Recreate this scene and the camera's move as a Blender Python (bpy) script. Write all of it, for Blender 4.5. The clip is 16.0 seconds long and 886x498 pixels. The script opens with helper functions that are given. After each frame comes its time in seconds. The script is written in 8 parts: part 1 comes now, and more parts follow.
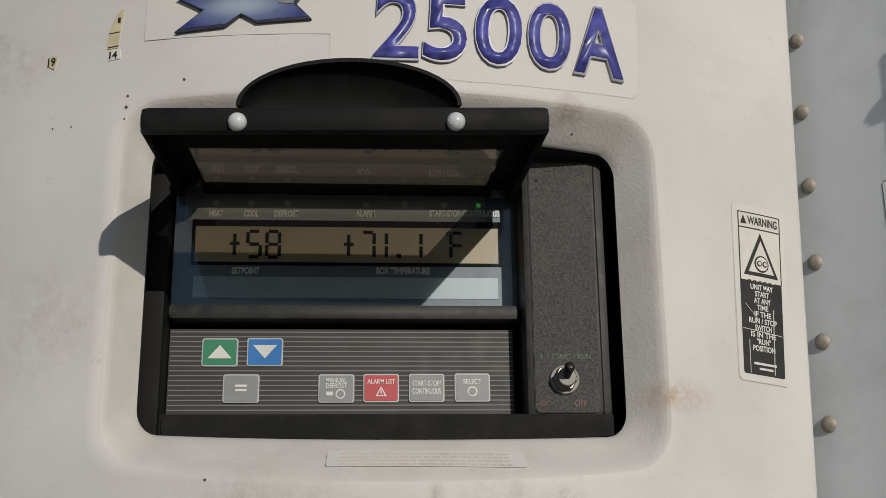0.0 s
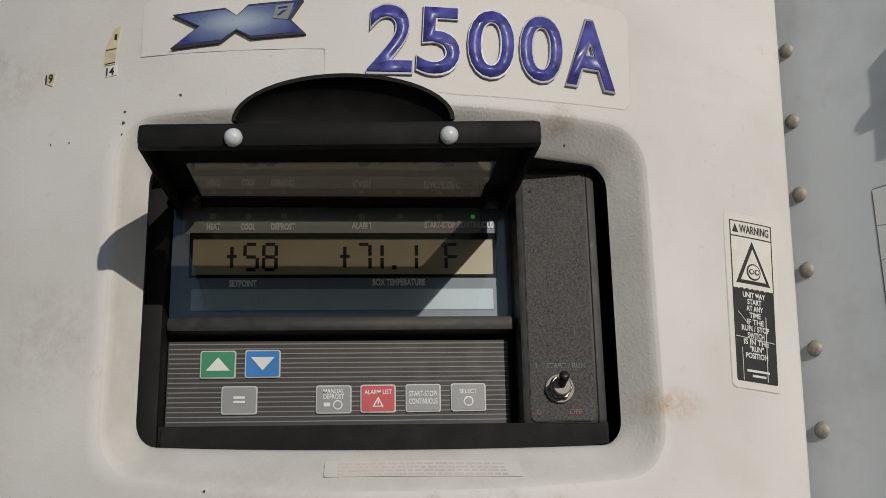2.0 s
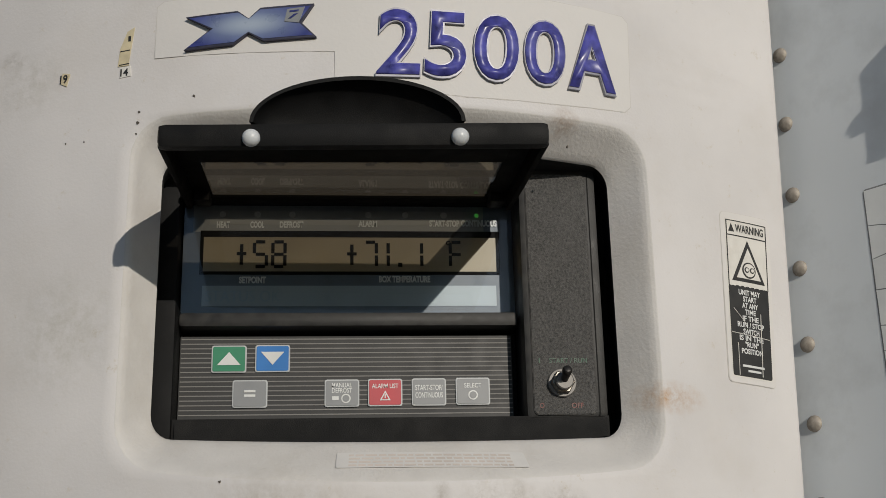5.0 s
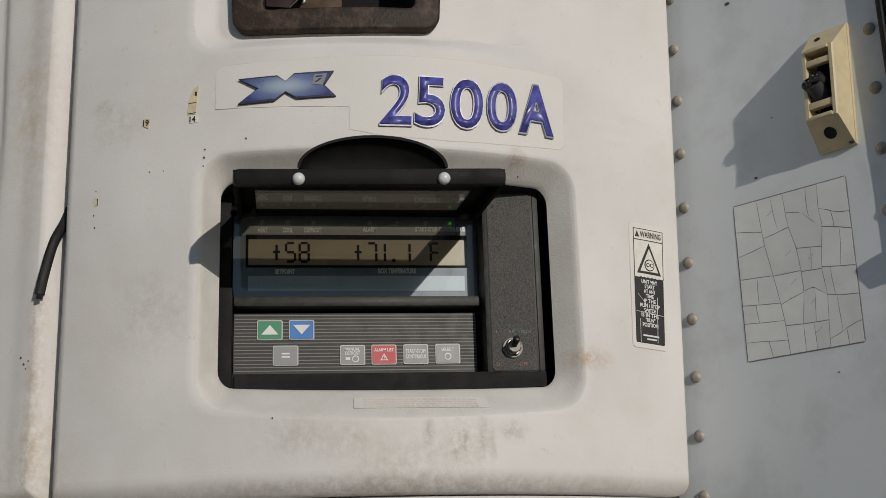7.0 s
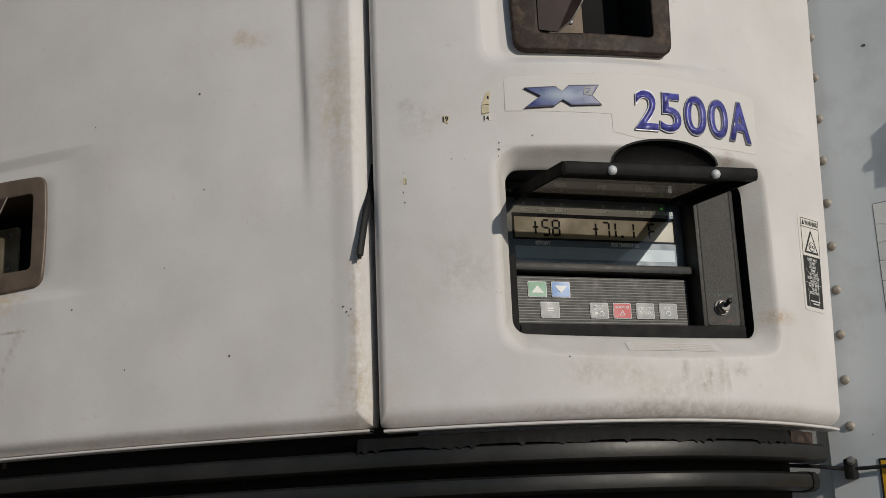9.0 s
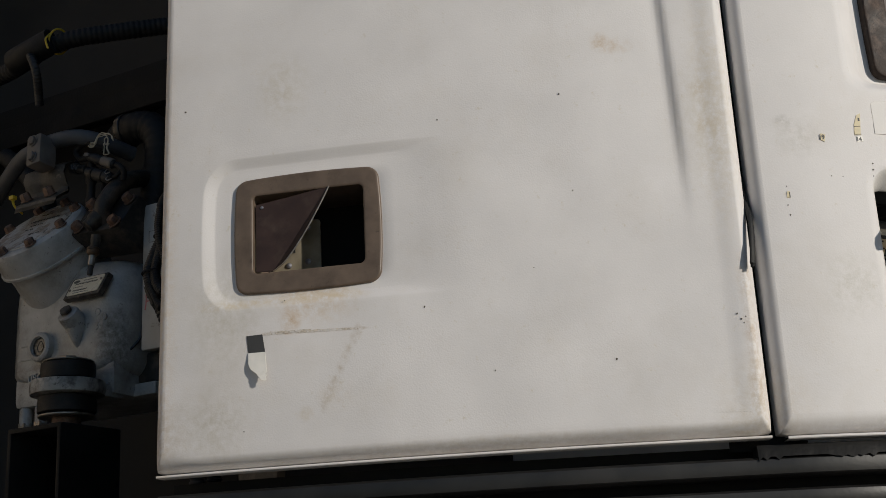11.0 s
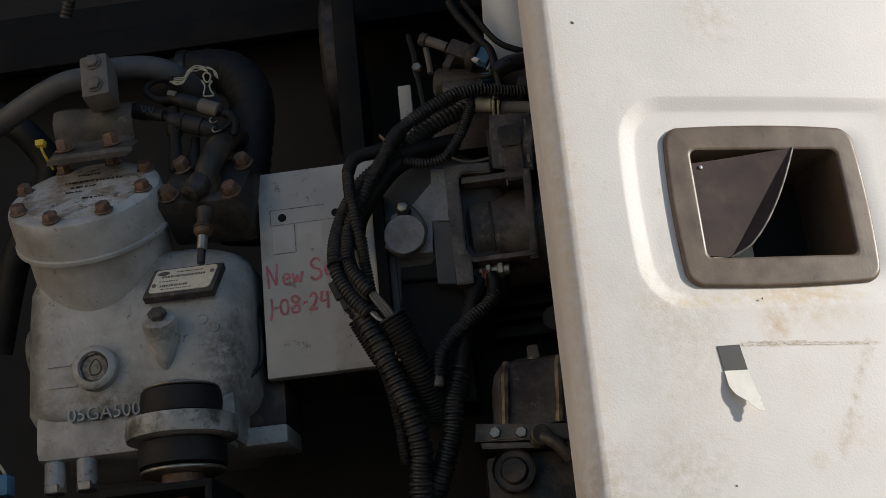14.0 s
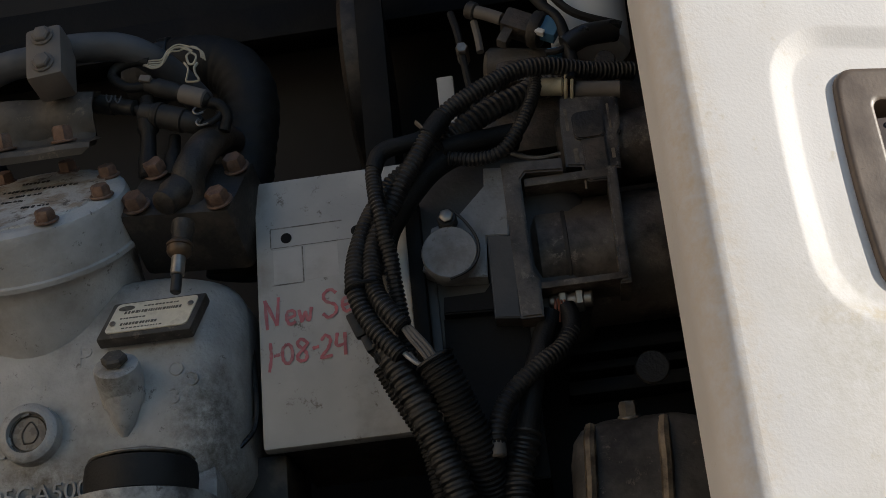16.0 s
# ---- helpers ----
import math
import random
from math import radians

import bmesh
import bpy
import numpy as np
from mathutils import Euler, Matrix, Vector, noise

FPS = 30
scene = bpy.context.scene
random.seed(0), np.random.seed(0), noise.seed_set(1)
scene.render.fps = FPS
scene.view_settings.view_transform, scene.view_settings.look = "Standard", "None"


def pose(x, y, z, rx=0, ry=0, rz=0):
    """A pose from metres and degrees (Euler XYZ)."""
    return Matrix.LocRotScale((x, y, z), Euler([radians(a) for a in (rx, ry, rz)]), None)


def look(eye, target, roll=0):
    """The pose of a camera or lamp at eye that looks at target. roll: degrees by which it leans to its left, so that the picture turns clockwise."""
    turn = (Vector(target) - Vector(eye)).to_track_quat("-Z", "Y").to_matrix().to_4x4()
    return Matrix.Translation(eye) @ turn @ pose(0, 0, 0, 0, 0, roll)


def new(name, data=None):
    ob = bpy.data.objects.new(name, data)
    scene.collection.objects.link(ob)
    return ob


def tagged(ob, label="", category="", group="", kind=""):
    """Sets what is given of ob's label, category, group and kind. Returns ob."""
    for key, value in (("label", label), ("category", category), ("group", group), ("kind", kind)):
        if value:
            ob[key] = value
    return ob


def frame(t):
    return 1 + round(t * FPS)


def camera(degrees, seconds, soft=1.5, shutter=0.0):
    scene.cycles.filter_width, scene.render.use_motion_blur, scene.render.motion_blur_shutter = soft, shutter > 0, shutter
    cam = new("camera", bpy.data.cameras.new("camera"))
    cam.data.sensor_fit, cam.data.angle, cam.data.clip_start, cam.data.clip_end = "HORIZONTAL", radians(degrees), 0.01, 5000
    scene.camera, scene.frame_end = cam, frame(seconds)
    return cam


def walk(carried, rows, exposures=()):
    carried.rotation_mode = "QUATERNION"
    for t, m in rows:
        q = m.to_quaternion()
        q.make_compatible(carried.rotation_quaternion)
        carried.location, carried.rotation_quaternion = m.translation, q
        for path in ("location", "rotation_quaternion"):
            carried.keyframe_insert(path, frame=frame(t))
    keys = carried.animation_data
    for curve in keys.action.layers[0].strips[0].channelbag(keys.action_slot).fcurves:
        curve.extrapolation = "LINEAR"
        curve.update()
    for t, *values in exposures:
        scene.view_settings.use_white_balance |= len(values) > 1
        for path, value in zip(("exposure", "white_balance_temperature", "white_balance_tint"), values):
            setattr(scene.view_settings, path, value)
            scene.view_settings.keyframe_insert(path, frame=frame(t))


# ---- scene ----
cam = camera(39.23, 16.0, soft=0.85)
SKY, SUN = 0.085, 3.75
EXPOSURES = [(0, -0.68), (3.7, -0.68), (9.0, -0.68), (10.5, -0.42), (12.0, -0.16), (12.5, -0.2), (13.0, 0.08), (13.5, 0.36), (14.5, 0.50), (16, 0.54)]
PATH = [
    (0, (0.4208, -0.5397, 1.7746), (-1.1522, 0.5431, 2.3688), -0.60),
    (0.5, (0.4236, -0.5377, 1.7703), (-1.1444, 0.5444, 2.3790), -0.67),
    (1, (0.4238, -0.5388, 1.7693), (-1.1418, 0.5452, 2.3807), -0.83),
    (1.5, (0.4247, -0.5386, 1.7657), (-1.1377, 0.5420, 2.3910), -1.00),
    (2, (0.4274, -0.5423, 1.7746), (-1.1409, 0.5412, 2.3798), -1.16),
    (2.5, (0.4227, -0.5405, 1.7670), (-1.1351, 0.5453, 2.3948), -1.26),
    (3, (0.4203, -0.5398, 1.7704), (-1.1404, 0.5489, 2.3859), -1.28),
    (3.5, (0.4182, -0.5391, 1.7750), (-1.1440, 0.5518, 2.3827), -1.31),
    (5.8, (0.4712, -0.5947, 1.7530), (-1.0689, 0.5376, 2.3413), -1.25),
    (6, (0.4976, -0.6053, 1.7455), (-1.0419, 0.5327, 2.3241), -1.30),
    (6.5, (0.5754, -0.6513, 1.7251), (-0.9513, 0.5040, 2.3033), -1.58),
    (7, (0.6122, -0.7256, 1.7295), (-0.9025, 0.4683, 2.2591), -1.74),
    (7.5, (0.6269, -0.8664, 1.7313), (-0.8575, 0.3802, 2.2237), -1.76),
    (8, (0.6266, -0.9333, 1.7294), (-0.8199, 0.3600, 2.2143), -1.73),
    (8.5, (0.6105, -1.0631, 1.6894), (-0.7668, 0.3039, 2.1735), -2.18),
    (9, (0.5233, -1.1420, 1.6715), (-0.7863, 0.2839, 2.1734), -2.35),
    (9.5, (0.4044, -1.3000, 1.6545), (-0.8104, 0.2036, 2.1676), -2.70),
    (9.7, (0.3418, -1.3708, 1.6552), (-0.8266, 0.1670, 2.1748), -2.64),
    (11.8, (-0.1605, -1.5466, 1.6723), (-0.9009, 0.2208, 2.2451), -3.95),
    (12, (-0.2238, -1.5747, 1.6768), (-0.8985, 0.2181, 2.2517), -4.28),
    (12.5, (-0.3673, -1.5726, 1.6809), (-0.8953, 0.2657, 2.2659), -4.79),
    (13, (-0.5156, -1.4903, 1.6964), (-0.8927, 0.3776, 2.3037), -5.32),
    (13.5, (-0.6547, -1.4332, 1.7179), (-0.8823, 0.4548, 2.3375), -5.74),
    (14, (-0.7711, -1.3668, 1.7321), (-0.9045, 0.5207, 2.3798), -6.02),
    (14.5, (-0.8073, -1.2422, 1.7461), (-0.9038, 0.6262, 2.4532), -6.19),
    (15, (-0.8090, -1.1391, 1.7718), (-0.9256, 0.7043, 2.5389), -6.03),
    (15.5, (-0.8039, -1.1310, 1.7726), (-0.9269, 0.6998, 2.5683), -5.98),
    (16, (-0.8177, -1.1034, 1.7715), (-0.9611, 0.7186, 2.5839), -5.93),
]
walk(cam, [(t, look(eye, target, roll)) for t, eye, target, roll in PATH], EXPOSURES)

# ---- world, sun, exposure ----
SUN_TO = Vector((0.943, -0.174, 0.284)).normalized()
world = bpy.data.worlds.new("sky")
scene.world = world
world.use_nodes = True
wn = world.node_tree.nodes
sky = wn.new("ShaderNodeTexSky")
sky.sky_type, sky.sun_disc = "NISHITA", False
sky.sun_elevation = math.asin(SUN_TO.z)
sky.dust_density, sky.ozone_density = 0.2, 3.0
sky.sun_rotation = math.atan2(SUN_TO.x, SUN_TO.y)
wn["Background"].inputs["Strength"].default_value = SKY
world.node_tree.links.new(sky.outputs[0], wn["Background"].inputs["Color"])
sun = new("sun", bpy.data.lights.new("sun", "SUN"))
sun.data.energy, sun.data.angle, sun.data.color = SUN, radians(0.55), (1.0, 0.925, 0.815)
sun.matrix_world = look(SUN_TO * 20, (0, 0, 0))


# ---- materials ----
def mat(name, color, rough=0.5, metal=0.0, vary=0.12, scale=30.0, bump=0.0, bump_scale=400.0, spec=0.5,
        dirt=None, dirt_scale=9.0, dirt_amount=0.5, island=0.0, speck=None, thick=0.0):
    """A surface with grain and blotches at two sizes; dirt: a second colour in patches."""
    m = bpy.data.materials.new(name)
    m.use_nodes = True
    nt = m.node_tree
    n, l = nt.nodes, nt.links
    b = n["Principled BSDF"]
    b.inputs["Roughness"].default_value, b.inputs["Metallic"].default_value = rough, metal
    b.inputs["Specular IOR Level"].default_value = spec
    tc = n.new("ShaderNodeTexCoord")
    no = n.new("ShaderNodeTexNoise")
    no.inputs["Scale"].default_value, no.inputs["Detail"].default_value = scale, 8.0
    l.new(tc.outputs["Object"], no.inputs["Vector"])
    mr = n.new("ShaderNodeMapRange")
    mr.inputs["From Min"].default_value, mr.inputs["From Max"].default_value = 0.3, 0.7
    mr.inputs["To Min"].default_value, mr.inputs["To Max"].default_value = 1 - vary, 1 + vary
    l.new(no.outputs["Fac"], mr.inputs["Value"])
    mul = n.new("ShaderNodeVectorMath")
    mul.operation = "SCALE"
    mul.inputs[0].default_value = color
    l.new(mr.outputs[0], mul.inputs["Scale"])
    out = mul.outputs[0]
    if dirt:
        dn = n.new("ShaderNodeTexNoise")
        dn.inputs["Scale"].default_value, dn.inputs["Detail"].default_value = dirt_scale, 6.0
        dn.inputs["Roughness"].default_value = 0.65
        l.new(tc.outputs["Object"], dn.inputs["Vector"])
        dr = n.new("ShaderNodeMapRange")
        dr.inputs["From Min"].default_value, dr.inputs["From Max"].default_value = 0.5 - 0.05 * thick, 0.72 - 0.12 * thick
        dr.inputs["To Max"].default_value = dirt_amount
        l.new(dn.outputs["Fac"], dr.inputs["Value"])
        mx = n.new("ShaderNodeMix")
        mx.data_type = "RGBA"
        l.new(dr.outputs[0], mx.inputs["Factor"])
        l.new(out, mx.inputs[6])
        mx.inputs[7].default_value = (*dirt, 1)
        out = mx.outputs[2]
    if speck:
        sn = n.new("ShaderNodeTexNoise")
        sn.inputs["Scale"].default_value, sn.inputs["Detail"].default_value, sn.inputs["Roughness"].default_value = 90.0, 9.0, 0.8
        l.new(tc.outputs["Object"], sn.inputs["Vector"])
        sr = n.new("ShaderNodeMapRange")
        sr.inputs["From Min"].default_value, sr.inputs["From Max"].default_value = 0.60 - 0.04 * thick, 0.68 - 0.06 * thick
        sr.inputs["To Max"].default_value = 0.85
        l.new(sn.outputs["Fac"], sr.inputs["Value"])
        sx = n.new("ShaderNodeMix")
        sx.data_type = "RGBA"
        l.new(sr.outputs[0], sx.inputs["Factor"])
        l.new(out, sx.inputs[6])
        sx.inputs[7].default_value = (*speck, 1)
        out = sx.outputs[2]
    if island:
        oi = n.new("ShaderNodeObjectInfo")
        ir = n.new("ShaderNodeMapRange")
        ir.inputs["To Min"].default_value, ir.inputs["To Max"].default_value = 1 - island, 1 + island
        l.new(oi.outputs["Random"], ir.inputs["Value"])
        im = n.new("ShaderNodeVectorMath")
        im.operation = "SCALE"
        l.new(out, im.inputs[0])
        l.new(ir.outputs[0], im.inputs["Scale"])
        out = im.outputs[0]
    l.new(out, b.inputs["Base Color"])
    rr = n.new("ShaderNodeMapRange")
    rr.inputs["From Min"].default_value, rr.inputs["From Max"].default_value = 0.3, 0.7
    rr.inputs["To Min"].default_value, rr.inputs["To Max"].default_value = max(rough - 0.08, 0.02), min(rough + 0.1, 1)
    l.new(no.outputs["Fac"], rr.inputs["Value"])
    l.new(rr.outputs[0], b.inputs["Roughness"])
    if bump:
        bn = n.new("ShaderNodeTexNoise")
        bn.inputs["Scale"].default_value, bn.inputs["Detail"].default_value = bump_scale, 3.0
        l.new(tc.outputs["Object"], bn.inputs["Vector"])
        bb = n.new("ShaderNodeBump")
        bb.inputs["Strength"].default_value, bb.inputs["Distance"].default_value = bump, 0.001
        l.new(bn.outputs["Fac"], bb.inputs["Height"])
        l.new(bb.outputs["Normal"], b.inputs["Normal"])
    return m


def glow(name, color, strength):
    m = mat(name, color, 0.4)
    b = m.node_tree.nodes["Principled BSDF"]
    b.inputs["Emission Color"].default_value = (*color, 1)
    b.inputs["Emission Strength"].default_value = strength
    return m


WHITE = mat("door_gelcoat", (0.675, 0.655, 0.645), 0.58, vary=0.055, scale=14, bump=0.12, bump_scale=620, spec=0.35, speck=(0.585, 0.54, 0.47),
            dirt=(0.50, 0.45, 0.38), dirt_scale=11, dirt_amount=0.22)
PAN = mat("rough_gelcoat", (0.64, 0.62, 0.595), 0.7, vary=0.06, scale=40, bump=0.28, bump_scale=560, spec=0.3,
          dirt=(0.5, 0.46, 0.4), dirt_scale=25, dirt_amount=0.3)
WALLGREY = mat("grey_blue_panel", (0.70, 0.735, 0.755), 0.5, vary=0.04, scale=8, bump=0.08, bump_scale=60, spec=0.4,
               dirt=(0.30, 0.30, 0.29), dirt_scale=14, dirt_amount=0.3)
RIVET = mat("dull_rivet", (0.36, 0.32, 0.27), 0.55, 0.2, vary=0.25, scale=300, bump=0.3, bump_scale=900)
BLACK = mat("black_textured_plastic", (0.0070, 0.0071, 0.0073), 0.58, vary=0.25, scale=80, bump=0.2, bump_scale=2600, spec=0.16,
            dirt=(0.032, 0.030, 0.027), dirt_scale=35, dirt_amount=0.35)
WORNBLACK = mat("worn_black_plastic", (0.024, 0.0235, 0.0225), 0.48, vary=0.4, scale=140, bump=0.12, bump_scale=2400, spec=0.35,
                dirt=(0.055, 0.052, 0.047), dirt_scale=70, dirt_amount=0.4)
GLOSSBLACK = mat("smooth_black_plastic", (0.018, 0.018, 0.018), 0.3, vary=0.2, scale=60)
# near-black base: the shade of gaps, holes and recesses is in the colour
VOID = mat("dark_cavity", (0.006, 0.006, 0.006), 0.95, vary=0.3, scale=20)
CREAM = mat("cream_plastic", (0.62, 0.52, 0.33), 0.45, vary=0.06, scale=80, dirt=(0.35, 0.27, 0.16), dirt_scale=60, dirt_amount=0.35)
RUBBER = mat("weathered_rubber", (0.0095, 0.0095, 0.0095), 0.6, vary=0.35, scale=90, bump=0.35, bump_scale=700, spec=0.35, dirt=(0.04, 0.035, 0.03), dirt_scale=45, dirt_amount=0.4)
HOSE = mat("corrugated_conduit", (0.019, 0.0185, 0.018), 0.48, spec=0.5, vary=0.3, scale=70, bump=0.1, bump_scale=900, dirt=(0.11, 0.10, 0.09), dirt_scale=35, dirt_amount=0.4)
BEZEL = mat("brown_rubber_bezel", (0.030, 0.0195, 0.0145), 0.6, vary=0.35, scale=60, bump=0.4, bump_scale=500, spec=0.3,
            dirt=(0.115, 0.078, 0.060), dirt_scale=75, dirt_amount=0.75, thick=0.35)
FRONTBEZEL = mat("worn_grey_brown_bezel", (0.125, 0.092, 0.068), 0.42, vary=0.2, scale=60, bump=0.08, bump_scale=600, spec=0.45,
                 dirt=(0.055, 0.040, 0.028), dirt_scale=35, dirt_amount=0.6, speck=(0.045, 0.03, 0.02))
PADDLE = mat("dark_latch_paddle", (0.042, 0.026, 0.023), 0.52, 0.05, spec=0.3, vary=0.2, scale=60, dirt=(0.12, 0.09, 0.07), dirt_scale=50, dirt_amount=0.3)
ZINC = mat("zinc_plate", (0.29, 0.255, 0.19), 0.5, 0.2, vary=0.25, scale=60, dirt=(0.2, 0.16, 0.08), dirt_scale=40, dirt_amount=0.5)
BROWNPLATE = mat("grimy_brown_plate", (0.11, 0.075, 0.045), 0.5, 0.2, vary=0.35, scale=70, dirt=(0.03, 0.02, 0.014), dirt_scale=50, dirt_amount=0.9)
CHROME = mat("dull_chrome", (0.27, 0.27, 0.30), 0.5, 0.85, vary=0.1, scale=200)
DARKCHROME = mat("dark_chrome", (0.055, 0.055, 0.085), 0.5, 0.5, vary=0.2, scale=200)
BLUE = mat("blue_enamel", (0.070, 0.071, 0.32), 0.34, vary=0.5, scale=160, spec=0.6, dirt=(0.17, 0.18, 0.42), dirt_scale=70, dirt_amount=0.6)
DECAL = mat("clear_decal", (0.685, 0.665, 0.64), 0.6, vary=0.03, scale=20, bump=0.08, bump_scale=500, spec=0.3)
EDGE = mat("decal_edge", (0.60, 0.575, 0.54), 0.6)
INK = mat("black_ink", (0.02, 0.02, 0.02), 0.5, vary=0.3, scale=200)
PAPER = mat("label_white", (0.72, 0.70, 0.65), 0.45, vary=0.06, scale=90, dirt=(0.5, 0.46, 0.4), dirt_scale=60, dirt_amount=0.4)
OLDPAPER = mat("aged_label", (0.62, 0.54, 0.36), 0.6, vary=0.12, scale=200)
REDINK = mat("faded_red_ink", (0.60, 0.535, 0.485), 0.6)
NOTEPAPER = mat("faded_note_paper", (0.675, 0.66, 0.64), 0.58, vary=0.05, scale=90)
STICKER = mat("cracked_vinyl", (0.72, 0.73, 0.715), 0.55, vary=0.05, scale=60, island=0.05)
CRACK = mat("crack_dirt", (0.20, 0.205, 0.205), 0.8)
YELLOW = mat("caution_yellow", (0.75, 0.42, 0.02), 0.45, vary=0.08, scale=60)
KEYPAD = mat("keypad_charcoal", (0.040, 0.040, 0.040), 0.5, spec=0.3, vary=0.1, scale=100)
LINE = mat("keypad_line", (0.19, 0.185, 0.175), 0.5)
KGREY = mat("button_grey", (0.24, 0.25, 0.26), 0.42, vary=0.05, scale=100)
KRIM = mat("button_rim", (0.50, 0.52, 0.53), 0.42)
KGREEN = mat("button_green", (0.02, 0.22, 0.11), 0.4)
KBLUE = mat("button_blue", (0.008, 0.17, 0.52), 0.4)
KRED = mat("button_red", (0.48, 0.035, 0.05), 0.4)
KWHITE = mat("button_print", (0.70, 0.71, 0.70), 0.45)
FACE = mat("display_face", (0.175, 0.205, 0.245), 0.4, vary=0.1, scale=100)
LCD = mat("lcd_glass", (0.40, 0.335, 0.225), 0.35, vary=0.05, scale=50)
LCD2 = mat("lcd_lower", (0.48, 0.545, 0.585), 0.35, vary=0.04, scale=50)
SPECKLE = mat("dark_fleck", (0.085, 0.072, 0.058), 0.7, vary=0.3, scale=300)
GHOST = mat("faint_lcd_text", (0.40, 0.50, 0.575), 0.4)
PRINT = mat("display_print", (0.85, 0.86, 0.85), 0.5)
LAMP = mat("lamp_off", (0.65, 0.65, 0.62), 0.35)
LAMPON = glow("lamp_green", (0.10, 0.55, 0.08), 0.35)
BUMPER = mat("milky_bumper", (0.62, 0.64, 0.65), 0.35, vary=0.05, scale=200)
GREENPRINT = mat("green_print", (0.04, 0.095, 0.06), 0.5, vary=0.4, scale=400)
REDPRINT = mat("red_print", (0.16, 0.045, 0.035), 0.5, vary=0.4, scale=400)
STEEL = mat("worn_steel", (0.34, 0.31, 0.27), 0.4, 0.8, vary=0.25, scale=150, dirt=(0.16, 0.09, 0.05), dirt_scale=60, dirt_amount=0.5)
RUSTBOLT = mat("rusty_bolt", (0.165, 0.100, 0.070), 0.55, 0.35, vary=0.4, scale=200, bump=0.4, bump_scale=900, dirt=(0.30, 0.24, 0.2), dirt_scale=90, dirt_amount=0.5)
CAST = mat("grey_painted_casting", (0.385, 0.385, 0.375), 0.36, vary=0.25, scale=35, bump=0.8, bump_scale=260, spec=0.6, dirt=(0.10, 0.080, 0.060), dirt_scale=18, dirt_amount=0.7, speck=(0.045, 0.03, 0.02), thick=0.35)
DARKCAST = mat("dirty_black_casting", (0.022, 0.019, 0.016), 0.5, vary=0.3, scale=50, bump=0.5, bump_scale=400, dirt=(0.13, 0.10, 0.073), dirt_scale=34, dirt_amount=0.6, thick=0.5)
ALLOY = mat("dirty_alloy", (0.12, 0.10, 0.082), 0.42, 0.3, vary=0.3, scale=45, bump=0.5, bump_scale=300, dirt=(0.025, 0.02, 0.017), dirt_scale=25, dirt_amount=0.9, speck=(0.20, 0.17, 0.14), thick=0.9)
WORNALLOY = mat("worn_brown_alloy", (0.23, 0.18, 0.125), 0.5, 0.2, vary=0.4, scale=60, bump=0.5, bump_scale=300, dirt=(0.04, 0.03, 0.022), dirt_scale=40, dirt_amount=0.9, thick=0.7)
COVER = mat("grey_sheet_cover", (0.43, 0.43, 0.415), 0.45, vary=0.14, scale=25, bump=0.15, bump_scale=200, dirt=(0.20, 0.165, 0.13), dirt_scale=14, dirt_amount=0.75, speck=(0.12, 0.095, 0.07), thick=0.45)
BLUEPIPE = mat("dull_painted_pipe", (0.075, 0.078, 0.084), 0.5, vary=0.25, scale=50, bump=0.2, bump_scale=300, dirt=(0.10, 0.09, 0.08), dirt_scale=30, dirt_amount=0.5)
PIPE = mat("dusty_pipe", (0.145, 0.13, 0.115), 0.6, vary=0.2, scale=50, dirt=(0.12, 0.1, 0.09), dirt_scale=30, dirt_amount=0.5)
HEADCAST = mat("flaking_head_paint", (0.43, 0.43, 0.42), 0.38, vary=0.22, scale=30, bump=0.7, bump_scale=320, spec=0.6, dirt=(0.17, 0.12, 0.07), dirt_scale=22, dirt_amount=0.4, speck=(0.05, 0.034, 0.02), thick=0.3)
PLATECAST = mat("oily_grey_paint", (0.25, 0.255, 0.26), 0.42, vary=0.25, scale=40, bump=0.5, bump_scale=300, spec=0.5, dirt=(0.10, 0.075, 0.055), dirt_scale=30, dirt_amount=0.65, speck=(0.05, 0.034, 0.02), thick=0.5)
RINGCAST = mat("chipped_ring_paint", (0.34, 0.335, 0.315), 0.42, vary=0.25, scale=40, bump=0.6, bump_scale=260, spec=0.5, dirt=(0.045, 0.040, 0.036), dirt_scale=38, dirt_amount=0.85, speck=(0.04, 0.03, 0.022), thick=0.9)
GRIME = mat("dusty_black_steel", (0.085, 0.076, 0.066), 0.6, vary=0.35, scale=30, bump=0.4, bump_scale=300, dirt=(0.022, 0.018, 0.015), dirt_scale=20, dirt_amount=0.9, speck=(0.17, 0.14, 0.11), thick=0.8)
OILYGREY = mat("oily_grey_housing", (0.060, 0.058, 0.056), 0.5, vary=0.35, scale=25, bump=0.3, bump_scale=250, dirt=(0.016, 0.014, 0.013), dirt_scale=14, dirt_amount=0.9)
RAIL = mat("dusty_black_rail", (0.014, 0.0138, 0.0135), 0.42, vary=0.35, scale=18, bump=0.12, bump_scale=220, spec=0.4, dirt=(0.034, 0.031, 0.028), dirt_scale=10, dirt_amount=0.6)
BAYWALL = mat("grimy_bay_panel", (0.0245, 0.0215, 0.0190), 0.8, vary=0.5, scale=9, bump=0.2, bump_scale=100)
FRAME = mat("black_frame_rail", (0.0085, 0.0085, 0.0085), 0.62, vary=0.3, scale=25, bump=0.4, bump_scale=250, spec=0.18, dirt=(0.026, 0.023, 0.02), dirt_scale=14, dirt_amount=0.6)
MARKER = mat("red_marker", (0.48, 0.15, 0.165), 0.6, vary=0.3, scale=80, dirt=(0.45, 0.33, 0.31), dirt_scale=110, dirt_amount=0.8)
